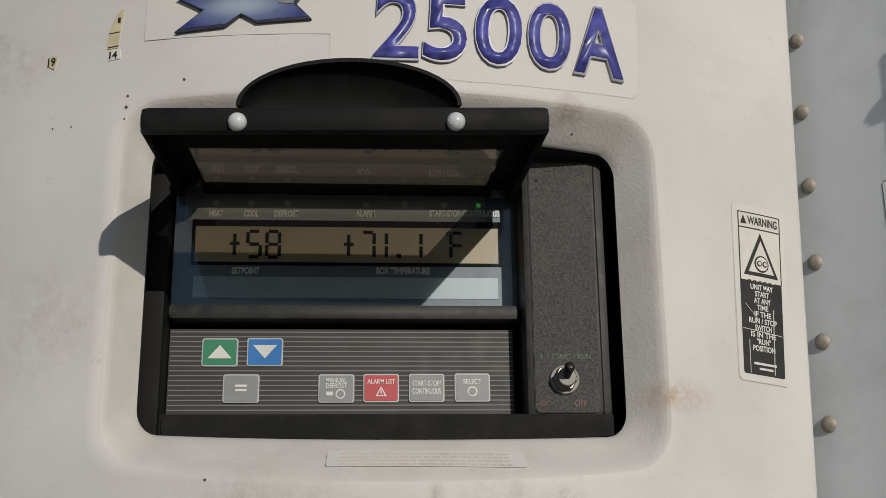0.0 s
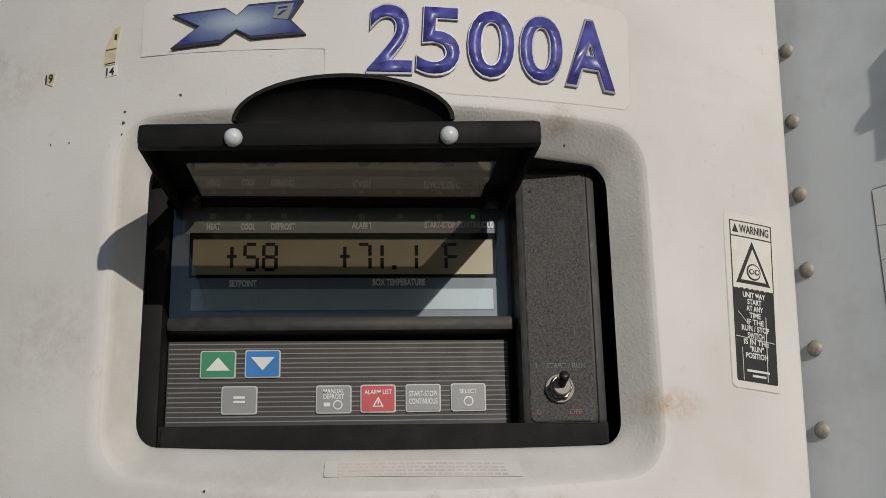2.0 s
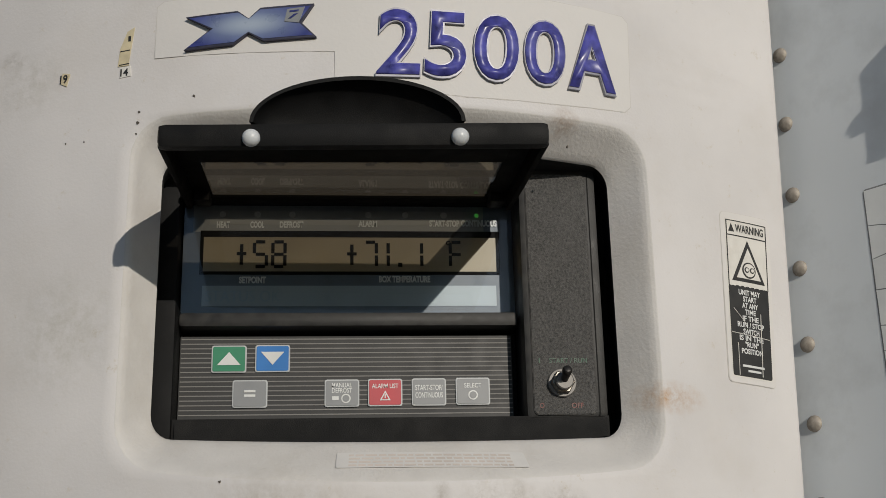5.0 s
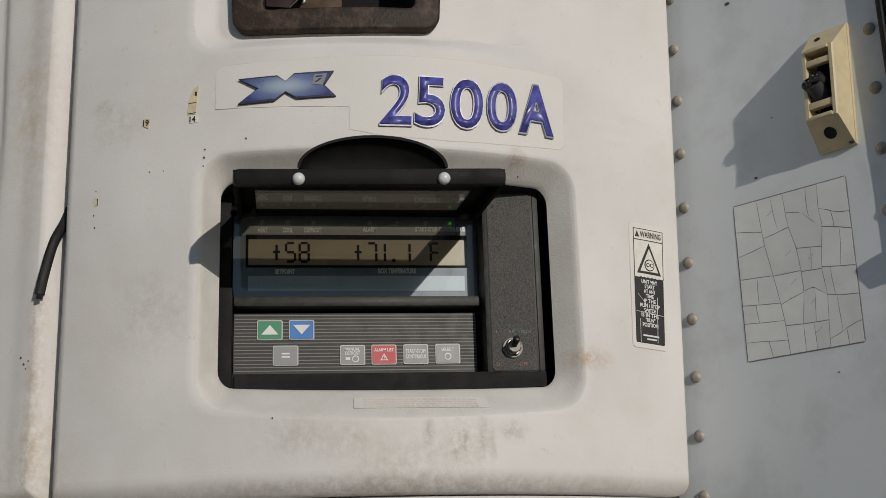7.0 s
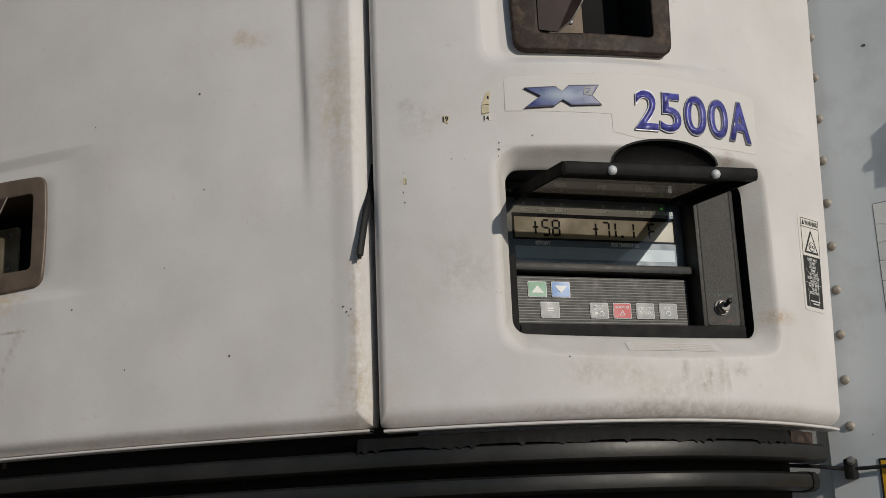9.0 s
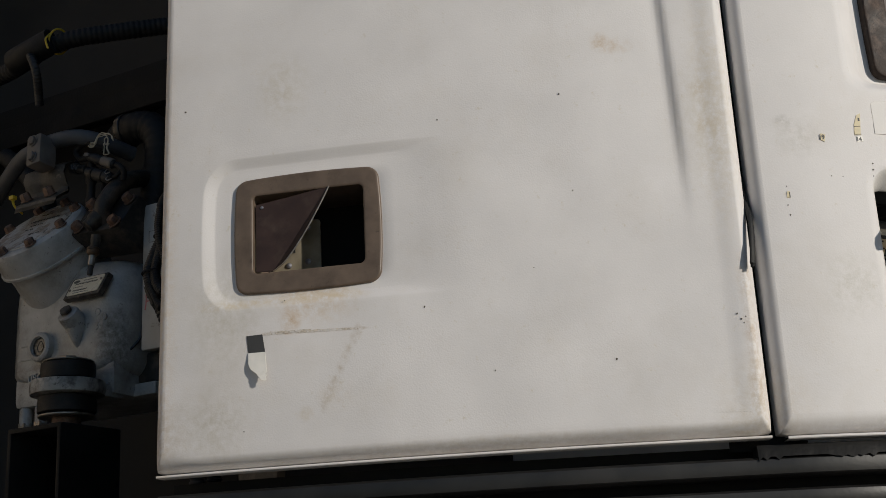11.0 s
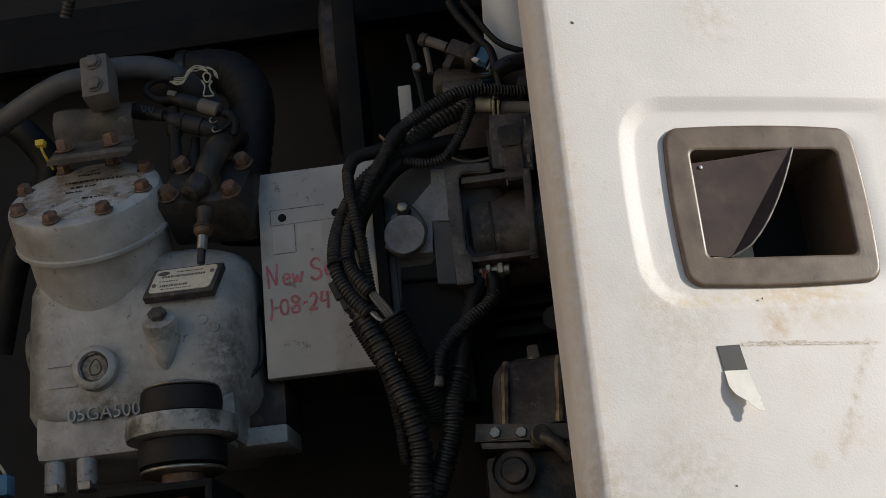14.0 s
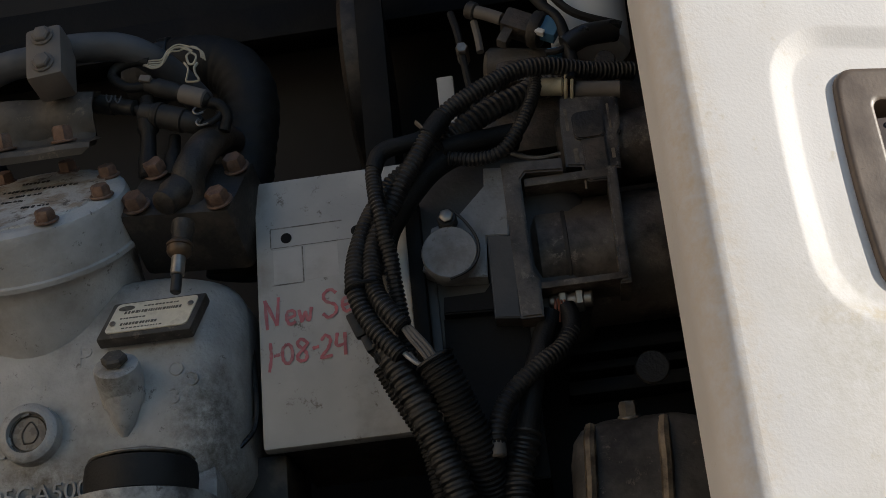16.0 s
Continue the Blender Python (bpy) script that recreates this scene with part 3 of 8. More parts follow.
loops = [ring_loop((D1[0], D1[1], D1[2], 2.0660), 0.0004, 0),
         ring_loop((0.109, 0.3870, 1.8505, 2.0295), 0.022, 0, bow=0.0105),
         ring_loop((0.1110, 0.3850, 1.8525, 2.0275), 0.020, -0.0016, bow=0.0100),
         ring_loop((0.1190, 0.3800, 1.8658, 2.0155), 0.014, -0.0185, bow=0.006),
         ring_loop((0.1205, 0.3790, 1.8672, 2.0140), 0.012, -0.0215, bow=0.0055),
         ring_loop((0.0900, 0.4000, 1.8640, 2.0160), 0.0115, -0.062, bow=0.005)]
rings(bm, loops, [1, 14, 3, 5, 2, 2], skin1, [0, 0, 1, 1, 1, 2])
loops = [ring_loop((D1[0], D1[1], 2.0660, TOP), 0.0004, 0),
         ring_loop((0.108, 0.394, 2.1075, 2.2950), 0.022, 0),
         ring_loop((0.112, 0.3905, 2.1100, 2.2925), 0.020, -0.0020),
         ring_loop((0.122, 0.379, 2.1165, 2.2860), 0.016, -0.0085),
         ring_loop((0.214, 0.365, 2.1215, 2.2800), 0.012, -0.0090),
         ring_loop((0.232, 0.342, 2.1370, 2.2600), 0.006, -0.0095),
         ring_loop((0.2325, 0.3415, 2.1375, 2.2595), 0.006, -0.066)]
rings(bm, loops, [1, 14, 3, 4, 6, 2, 2], skin1, [0, 0, 0, 0, 0, 2, 2])
edge_strip(bm, u_path(*D1[:2], D1[2], TOP, 1.52), ROLL, nose)
# the flange that shows as a bright line under the roll
edge_strip(bm, [(0.005 + (0.494 - 0.005) * k / 40, 1.7890, 0, -1) for k in range(41)],
           [(0, -0.018), (0.0, -0.0038), (0.0005, -0.0030), (0.0018, -0.0030), (0.0026, -0.0038), (0.0026, -0.02)], skin1)
bmesh.ops.remove_doubles(bm, verts=bm.verts[:], dist=1e-5)
part("skin", bm, [WHITE, PAN, VOID], side_door)

front_door = thing("front_door", nose(0.78, 1.785), "off-white weathered moulded front door with a recessed latch and a torn sticker", "door")
bm = bmesh.new()
D2 = (0.519, 1.0475, 1.8110, TOP)


def skin2(a, z, off):
    """The front door bulges a little in height and carries one soft crease."""
    d = a - 0.562 - 0.004 * (z - 2.12) / 0.1
    fade = min(1.0, max(0.0, (z - 1.99) / 0.09))
    if -0.0091 < off < 0 and a > 0.53 and z > 1.8108:
        off *= ease((a - 0.748) / 0.095)
    elif -0.0091 < off < 0:
        keep = 0.15 if off > (-0.004 if a > 0.519 else -0.002) else 1.1
        off *= keep + (1.0 - keep) * ease((a - 1.020) / 0.028)
    crease = -0.0052 * fade / (1 + math.exp(-d / 0.0014)) * math.exp(-max(d, 0) / 0.045)
    crease += 0.0016 * (1 - ease((a - 0.520) / 0.018))
    return nose(a, z, off + crease)


loops = [ring_loop((*D2[:3], TOP), 0.0004, 0, n_side=26),
         ring_loop((0.75, 1.0085, 1.9345, 2.0845), 0.031, 0, n_side=26, side=0.0045),
         ring_loop((0.752, 1.0076, 1.9353, 2.0837), 0.030, -0.0001, n_side=26, side=0.0045),
         ring_loop((0.757, 1.0064, 1.9363, 2.0827), 0.029, -0.0004, n_side=26, side=0.0045),
         ring_loop((0.79, 0.9978, 1.9434, 2.0754), 0.023, -0.0033, n_side=26, side=0.0042),
         ring_loop((0.797, 0.9965, 1.9445, 2.0743), 0.022, -0.0037, n_side=26, side=0.0042),
         ring_loop((0.80, 0.9952, 1.9456, 2.0732), 0.021, -0.0039, n_side=26, side=0.0042),
         ring_loop((0.806, 0.9890, 1.9480, 2.0690), 0.018, -0.0040, n_side=26, side=0.0035),
         ring_loop((0.8410, 0.9755, 1.9525, 2.0595), 0.010, -0.0042, n_side=26),
         ring_loop((0.8505, 0.9640, 1.9665, 2.0470), 0.005, -0.0095, n_side=26),
         ring_loop((0.851, 0.9635, 1.9670, 2.0465), 0.005, -0.066, n_side=26)]
rings(bm, loops, [1, 72, 1, 1, 3, 1, 1, 1, 2, 2, 2], skin2, [0, 0, 0, 0, 0, 0, 0, 0, 0, 2, 2])
edge_strip(bm, u_path(*D2[:2], D2[2], TOP, 1.34), [(0, 0), (0.0025, -0.0002), (0.005, -0.0010), (0.0085, -0.0036), (0.0115, -0.0075), (0.0136, -0.0125), (0.014, -0.018), (0.014, -0.032)], skin2)
edge_strip(bm, [(0.507 + (1.058 - 0.507) * k / 40, 1.7905, 0, -1) for k in range(41)],
           [(0, -0.020), (0.0, -0.0058), (0.0005, -0.0050), (0.0017, -0.0050), (0.0024, -0.0058), (0.0024, -0.02)], nose)
part("skin", bm, [WHITE, PAN, VOID], front_door, smooth=62)
# near-black closing sheet behind the door gap; its shade is put into the colour
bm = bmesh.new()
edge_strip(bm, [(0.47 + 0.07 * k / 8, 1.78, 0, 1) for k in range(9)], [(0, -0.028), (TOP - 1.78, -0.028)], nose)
structure("door_gap_backing", bm, VOID, "near-black sheet standing in for the shade in the door gap", "gap")


def latch(parent, a0, a1, z0, z1, ia0, ia1, iz0, iz1, rise, bezel, label, plate):
    """A recessed paddle latch: bezel, cup, hinged paddle, plate and rivets. Right is a0."""
    bm = bmesh.new()
    bowed = lambda rect, r, off, sag: [(a + sag * (1 - ((z - 0.5 * (rect[2] + rect[3])) / (0.5 * (rect[3] - rect[2]))) ** 2) * (1 if a > 0.5 * (rect[0] + rect[1]) else -1),
                                        z + sag * 0.8 * (1 - min(1, abs((a - 0.5 * (rect[0] + rect[1])) / (0.5 * (rect[1] - rect[0])))) ** 2) * (1 if z > 0.5 * (rect[2] + rect[3]) else -1), o)
                                       for a, z, o in ring_loop(rect, r, off)]
    out = (a0, a1, z0, z1)
    grow = lambda k: (a0 + k, a1 - k, z0 + k, z1 - k)
    inside = lambda k: (ia0 - k, ia1 + k, iz0 - k, iz1 + k)
    loops = [bowed(out, 0.010, -0.0095, 0.0028), bowed(out, 0.010, rise - 0.0020, 0.0028), bowed(grow(0.0006), 0.010, rise - 0.0009, 0.0028),
             bowed(grow(0.0016), 0.009, rise - 0.0004, 0.0028), bowed(grow(0.0028), 0.009, rise - 0.0004, 0.0026), ring_loop(inside(0.0024), 0.0055, rise - 0.0004),
             ring_loop(inside(0.0012), 0.005, rise - 0.0005), ring_loop(inside(0.0003), 0.005, rise - 0.0012), ring_loop((ia0 + 0.0003, ia1 - 0.0003, iz0 + 0.0003, iz1 - 0.0003), 0.005, -0.062)]
    rings(bm, loops, [1, 1, 1, 1, 1, 3, 1, 1, 3], nose, [0] * 9)
    lt = part("latch", bm, bezel, parent, label)
    part("cup", sheet([(0, 0), (ia1 - ia0, 0), (ia1 - ia0, iz1 - iz0), (0, iz1 - iz0)], on_door(ia1, iz0, -0.062), 0.002, 6), VOID, lt, "black latch cup")
    w, h = ia1 - ia0, iz1 - iz0
    pl = on_door(ia1, iz0, -0.044)
    part("striker_plate", sheet(rounded(0.02 * w, 0.50 * w, 0.002, 0.79 * h, 0.004), pl, 0.002, 4), plate, lt, "riveted striker plate")
    for u, v in ((0.38, 0.24), (0.38, 0.69), (0.20, 0.21)):
        c, d = pl(u * w, v * h, 0.002), (pl(0, 0, 1) - pl(0, 0, 0))
        part("rivet", lathe(bmesh.new(), [(0.0030, 0), (0.0026, 0.0012), (0.0012, 0.0020), (0, 0.0022)], c, d, 12), CHROME, lt)
    for u0, u1, v0, v1 in ((0.19, 0.26, 0.495, 0.515), (0.245, 0.262, 0.37, 0.47), (0.185, 0.205, 0.36, 0.41)):
        part("punched_mark", sheet([(u0 * w, v0 * h), (u1 * w, v0 * h), (u1 * w, v1 * h), (u0 * w, v1 * h)], lambda x, y, o=0.0: pl(x, y, 0.0022 + o), 0.0004, 2), INK, lt, "dark punched mark")
    # the paddle: hinged at its far side, its free edge curved and folded along a chord
    def lift(x, y, o=0.0):
        k = max(0.0, x / w)
        chord = w * (0.17 + 0.53 * (y / h - 0.02))
        return nose(ia1 - x, iz0 + y, rise - 0.007 + 0.010 * k * k + 0.55 * max(0.0, x - chord) + o)
    rim = [(w * (0.17 + 0.53 * (k / 14) ** 0.62), h * (0.02 + k / 14)) for k in range(15)]
    chord = [(w * (0.17 + 0.53 * k / 14), h * (0.02 + k / 14)) for k in range(15)]
    part("paddle", sheet([(0.012 * w, 0.04 * h)] + chord + [(0.012 * w, 0.90 * h)], lift, 0.0016, 10), PADDLE, lt, "dark steel pull paddle with a curved edge")
    bm = bmesh.new()
    last = None
    for p, q in zip(chord, rim):
        vs = [bm.verts.new(lift(*c, o)) for c, o in ((p, 0.0016), (q, 0.0016), (q, 0.0), (p, 0.0))]
        if last:
            for m in range(4):
                bm.faces.new((last[m], last[(m + 1) % 4], vs[(m + 1) % 4], vs[m]))
        last = vs
    part("paddle_flap", bm, PADDLE, lt, "folded free edge of the paddle", smooth=20)
    pts = [None] + rim + [None]
    part("lip", tube([lift(x, y, 0.0016) for x, y in pts[1:-1]], 0.0007, 6), STEEL, lt, "bright worn lip of the paddle")
    c, d = lift(0.07 * w, 0.86 * h, 0.0016), (lift(0, 0, 1) - lift(0, 0, 0))
    part("rivet", lathe(bmesh.new(), [(0.0016, 0), (0.0013, 0.0008), (0, 0.0012)], c, d, 10), CHROME, lt)
    return lt


latch(side_door, 0.214, 0.3645, 2.1215, 2.2800, 0.232, 0.342, 2.1370, 2.2600, 0.000, BEZEL, "brown rubber-edged recessed latch", BROWNPLATE)
latch(front_door, 0.8392, 0.9772, 1.9505, 2.0610, 0.8535, 0.9610, 1.9690, 2.0448, -0.0008, FRONTBEZEL, "grey-brown bordered recessed latch", ZINC)

DIRT_AND_SHADE = [(nose(0.1585, 2.0185), 0.013, (0.27, 0.14, 0.06), 1.3, 1.4), (nose(0.1050, 1.8850), 0.027, (0.47, 0.29, 0.16), 1.0, 0.36),
          (nose(0.31, 1.832), 0.05, (0.40, 0.36, 0.30), 0.4, 0.5), (nose(0.205, 1.826), 0.028, (0.40, 0.36, 0.29), 0.45, 1.0),
          # the wide thin patch at 1.795 paints dirt and shade under the rolled edge
          (nose(0.25, 1.812), 0.06, (0.36, 0.31, 0.25), 0.45, 0.4), (nose(0.24, 1.795), 0.27, (0.25, 0.205, 0.155), 0.6, 0.042),
          (nose(0.42, 1.92), 0.04, (0.42, 0.40, 0.33), 0.5, 1.0), (nose(0.45, 2.06), 0.03, (0.4, 0.38, 0.33), 0.5, 0.8),
          (nose(0.90, 1.935), 0.05, (0.52, 0.38, 0.22), 0.6, 0.5), (nose(0.885, 1.848), 0.022, (0.52, 0.43, 0.31), 0.4, 0.8),
          (nose(0.99, 1.93), 0.05, (0.45, 0.42, 0.34), 0.6, 1.4), (nose(1.0, 1.83), 0.05, (0.42, 0.38, 0.30), 0.6, 0.9),
          (nose(0.93, 2.15), 0.035, (0.5, 0.45, 0.36), 0.6, 1.3), (nose(0.61, 2.16), 0.02, (0.5, 0.38, 0.26), 0.7, 0.5),
          (nose(0.512, 1.81), 0.05, (0.50, 0.42, 0.30), 0.6, 1.2), (nose(0.53, 2.08), 0.05, (0.5, 0.45, 0.36), 0.5, 2.0),
          (nose(1.057, 2.0), 0.022, (0.60, 0.50, 0.38), 1.0, 14), (nose(1.056, 1.82), 0.04, (0.45, 0.38, 0.30), 0.7, 1.2),
          (nose(0.6235, 2.1646), 0.012, (0.50, 0.38, 0.26), 1.0, 1.0), (nose(0.5365, 2.1112), 0.014, (0.52, 0.44, 0.34), 0.8, 0.8), (nose(0.5334, 2.0756), 0.016, (0.54, 0.46, 0.36), 0.7, 0.6),
          (nose(0.4634, 2.0754), 0.012, (0.40, 0.38, 0.35), 0.8, 0.6), (nose(0.527, 2.10), 0.02, (0.60, 0.53, 0.42), 0.6, 9.0),
          # dirt and painted shade along the front door's bottom roll
          (nose(0.75, 1.796), 0.30, (0.36, 0.29, 0.21), 0.40, 0.040)]
# dirty water runs under the controller
DIRT_AND_SHADE += [(nose(a, z), r, (0.30, 0.27, 0.225), 0.65, tall) for a, z, r, tall in ((0.2300, 1.8300, 0.0055, 3.4), (0.2120, 1.8230, 0.0050, 4.6), (0.2050, 1.8250, 0.0042, 4.4), (0.1930, 1.8260, 0.0052, 4.2), (0.1860, 1.8220, 0.0040, 4.6), (0.1700, 1.8310, 0.0160, 0.6))]
DIRT_AND_SHADE += [(nose(a, 1.829), 0.026, (0.40, 0.365, 0.31), 0.4, 0.4) for a in (0.280, 0.318)]
# brown dirt on the edge beside the gap
DIRT_AND_SHADE += [(nose(0.514, z), 0.011, (0.42, 0.31, 0.20), 0.75, 3.2) for z in (1.835, 1.880, 1.925)]
# dirt caught along the outline of the torn-off sticker, and a rusty run above it
DIRT_AND_SHADE += [(nose(0.945 - 0.014 * k, 1.9100 - 0.0004 * k), 0.0120, (0.36, 0.27, 0.18), 0.95, 0.17) for k in range(7)]
DIRT_AND_SHADE += [(nose(0.862 + 0.0042 * k, 1.906 - 0.0082 * k), 0.0050, (0.43, 0.36, 0.28), 0.75, 1.6) for k in range(9)]
DIRT_AND_SHADE += [(nose(0.925, 1.921), 0.013, (0.50, 0.34, 0.19), 0.8, 1.2), (nose(0.912, 1.834), 0.010, (0.48, 0.39, 0.26), 0.6, 0.9),
           (nose(0.908, 1.9465), 0.055, (0.52, 0.40, 0.25), 0.6, 0.16)]
DIRT_AND_SHADE += [(nose(0.985 - 0.035 * k, 1.9405), 0.036, (0.60, 0.51, 0.37), 1.0, 0.17) for k in range(4)]
tint_patches(WHITE, DIRT_AND_SHADE)
tint_patches(PAN, DIRT_AND_SHADE[:6])


# ---- small things on the side door ----
def bars(parent, name, fn, rows, material, thick=0.0003):
    """Unreadable print: plain bars of (x0, x1, y0, y1)."""
    for x0, x1, y0, y1 in rows:
        part(name, sheet([(x0, y0), (x1, y0), (x1, y1), (x0, y1)], fn, thick, 3), material, parent, smooth=0)


badge = thing("model_badge", nose(0.245, 2.035, 0.001), "clear vinyl badge with raised blue chrome-edged model number", "badge")
outline = [(0.0, 2.0625), (0.0955, 2.0592), (0.0955, 2.0425), (0.12, 2.0375), (0.165, 2.0355), (0.21, 2.0365), (0.2545, 2.0388), (0.2585, 2.0425),
           (0.2605, 2.093), (0.257, 2.0965), (0.13, 2.0985), (0.0035, 2.0948), (0.0, 2.092)]
put = lambda lift: (lambda x, y, o=0.0: nose(0.3757 - x, y, o + lift))
cx, cy = 0.13, 2.067
part("backing", sheet([(cx + (x - cx) * 1.003, cy + (y - cy) * 1.012) for x, y in outline], put(-0.001), 0.00107, 24), EDGE, badge)
part("vinyl", sheet(outline, put(-0.001), 0.00120, 24), DECAL, badge)
EMBLEM = mat("emblem_enamel", (0.045, 0.055, 0.21), 0.3, vary=0.25, scale=90, spec=0.6)
tint_patches(EMBLEM, [(nose(0.3585 - 0.034, 2.0755, 0.0026), 0.034, (0.26, 0.33, 0.46), 0.9, 0.40), (nose(0.3585 - 0.034, 2.0755, 0.0026), 0.022, (0.42, 0.48, 0.56), 0.7, 0.30)], True)
cross = [(205, 460), (345, 455), (375, 480), (405, 450), (545, 445), (512, 500), (552, 545), (415, 550), (375, 523), (335, 555), (203, 560), (275, 503)]
shape = [((x - 205) * 0.000199, -(y - 455) * 0.00019) for x, y in cross]
mid = (sum(p[0] for p in shape) / 12, sum(p[1] for p in shape) / 12)
em = part("emblem", sheet(shape, on_door(0.3585, 2.0838, 0.0004), 0.0022, 16), DARKCHROME, badge, "four-pointed dark-edged blue emblem")
part("enamel", sheet([(mid[0] + (x - mid[0]) * 0.945, mid[1] + (y - mid[1]) * 0.88) for x, y in shape], on_door(0.3585, 2.0838, 0.0024), 0.0004, 16), EMBLEM, em, "blue enamel paling towards the middle")
part("superscript", sheet([(0.054, -0.001), (0.063, 0.0), (0.060, -0.009), (0.0525, -0.008)], on_door(0.3585, 2.0838, 0.0028), 0.0004, 4), KGREY, em)
for pts in ([(0.0552, -0.0020), (0.0600, -0.0016), (0.0598, -0.0026), (0.0550, -0.0030)], [(0.0575, -0.0040), (0.0598, -0.0036), (0.0560, -0.0066), (0.0545, -0.0066)]):
    part("small_mark", sheet(pts, on_door(0.3585, 2.0838, 0.0032), 0.0002, 2), NAVY, em)
for ch, al, ar, zb, h in (("2", 0.2595, 0.2362, 2.0458, 0.0368), ("5", 0.2350, 0.2122, 2.0460, 0.0368), ("0", 0.2085, 0.1835, 2.0462, 0.0365),
                          ("0", 0.1810, 0.1570, 2.0472, 0.0360), ("A", 0.1565, 0.1272, 2.0480, 0.0372)):
    d = part("digit" if ch != "A" else "letter", text_bm(ch, h, on_door(al, zb, 0.0004), 0.0017, al - ar, 0.06, bold=0.040 if ch == "A" else 0.028), CHROME, badge, "raised chrome-edged blue character")
    part("enamel", text_bm(ch, h * 0.98, on_door(al - 0.0004, zb + h * 0.010, 0.0022), 0.0004, (al - ar) - 0.0010, 0.06, bold=0.022 if ch == "A" else 0.012), BLUE, d, smooth=0)

warn = thing("warning_label", nose(0.04, 1.897, 0.0), "scratched black and white warning label stuck on the white door", "label")
wl = lambda lift: on_door(0.0626, 1.8970, lift, -2.6)
part("backing", sheet(rounded(0, 0.0345, 0, 0.0965, 0.003), wl(-0.0008), 0.0011, 10), EDGE, warn)
part("border", sheet(rounded(0.0003, 0.0342, 0.0003, 0.0962, 0.003), wl(-0.0008), 0.0014, 10), DECAL, warn)
part("inner_line", sheet(rounded(0.0030, 0.0315, 0.0033, 0.0926, 0.0015), wl(0.0006), 0.0001, 8), PAPER, warn)
part("white_field", sheet(rounded(0.0035, 0.0310, 0.0540, 0.0920, 0.0015), wl(0.0006), 0.0003, 8), PAPER, warn)
part("black_field", sheet(rounded(0.0035, 0.0310, 0.0040, 0.0545, 0.0012), wl(0.0006), 0.0003, 8), INK, warn)
part("frame_line", sheet([(0.0038, 0.0828), (0.0307, 0.0828), (0.0307, 0.0834), (0.0038, 0.0834)], wl(0.0009), 0.0002, 6), INK, warn)
for x0, x1, y0, y1 in ((0.0035, 0.0040, 0.054, 0.0918), (0.0305, 0.0310, 0.054, 0.0918), (0.0035, 0.0310, 0.0914, 0.0919)):
    part("frame_line", sheet([(x0, y0), (x1, y0), (x1, y1), (x0, y1)], wl(0.0009), 0.0002, 6), INK, warn)
part("heading", text_bm("WARNING", 0.0044, (lambda x, y, o, f=wl(0.0011): f(x + 0.0095, y + 0.0854, o)), 0.0, 0.0195, bold=0.02), INK, warn, smooth=0)
part("alert_mark", sheet([(0.0050, 0.0852), (0.0088, 0.0852), (0.0069, 0.0900)], wl(0.0009), 0.0002, 4), INK, warn)
tri = [(0.0060, 0.0570), (0.0285, 0.0570), (0.01725, 0.0810)]
inner = [(0.01725 + (x - 0.01725) * 0.74, 0.0642 + (y - 0.0642) * 0.74) for x, y in tri]
part("triangle", sheet(tri, wl(0.0009), 0.0002, 8), INK, warn, "black warning triangle with a fan sign")
part("triangle_field", sheet(inner, wl(0.0011), 0.0002, 8), PAPER, warn)
ring = lambda cx, cy, r, n=20: [(cx + r * math.cos(2 * math.pi * k / n), cy + r * math.sin(2 * math.pi * k / n)) for k in range(n)]
part("fan_ring", sheet(ring(0.01725, 0.0638, 0.0046), wl(0.0013), 0.0002, 6), INK, warn)
part("fan_ground", sheet(ring(0.01725, 0.0638, 0.0038), wl(0.0015), 0.0002, 6), PAPER, warn)
for sx in (-1, 1):
    part("fan_blade", sheet(ring(0.01725 + sx * 0.0018, 0.0638, 0.0016, 12), wl(0.0017), 0.0002, 4), INK, warn)
    part("fan_eye", sheet(ring(0.01725 + sx * 0.0018, 0.0638, 0.0010, 12), wl(0.0019), 0.0002, 4), PAPER, warn)
for k, words in enumerate(("UNIT MAY", "START", "AT ANY", "TIME", "IF THE", "RUN / STOP", "SWITCH", "IS IN THE", '"RUN"', "POSITION")):
    part("lettering", text_bm(words, 0.0028, (lambda x, y, o, f=wl(0.0010), k=k: f(x + 0.0172, y + 0.0495 - 0.00365 * k, o)), 0.0, 0.00185 * len(words), align="CENTER", bold=0.028), KWHITE, warn, smooth=0)
bars(warn, "small_print", wl(0.0009), [(0.010, 0.025, 0.0092, 0.0104), (0.0135, 0.0225, 0.0066, 0.0078)], KWHITE)
for pts in ([(0.0075, 0.0045), (0.0078, 0.0045), (0.0078, 0.022), (0.0075, 0.022)], [(0.0235, 0.005), (0.0239, 0.005), (0.0245, 0.040), (0.0241, 0.040)],
            [(0.004, 0.0275), (0.030, 0.0262), (0.030, 0.0265), (0.004, 0.0278)], [(0.006, 0.041), (0.014, 0.033), (0.014, 0.0333), (0.006, 0.0414)]):
    part("scratch", sheet(pts, wl(0.0010), 0.0002, 4), PAPER, warn, smooth=0)

note = thing("instruction_label", nose(0.23, 1.848, 0), "faded white instruction label with red print under the controller", "label")


def nl(x, y, o=0.0):
    """The label lies on the sloping sill of the pan."""
    a, z = 0.2793 - x, 1.8475 + y
    low, high = 1.8525 - 0.0100 * (1 - ((a - 0.248) / 0.137) ** 2), 1.8658 - 0.0060 * (1 - ((a - 0.2495) / 0.1305) ** 2)
    return nose(a, z, -0.0016 - 0.0169 * (z - low) / (high - low) + 0.0003 + o)


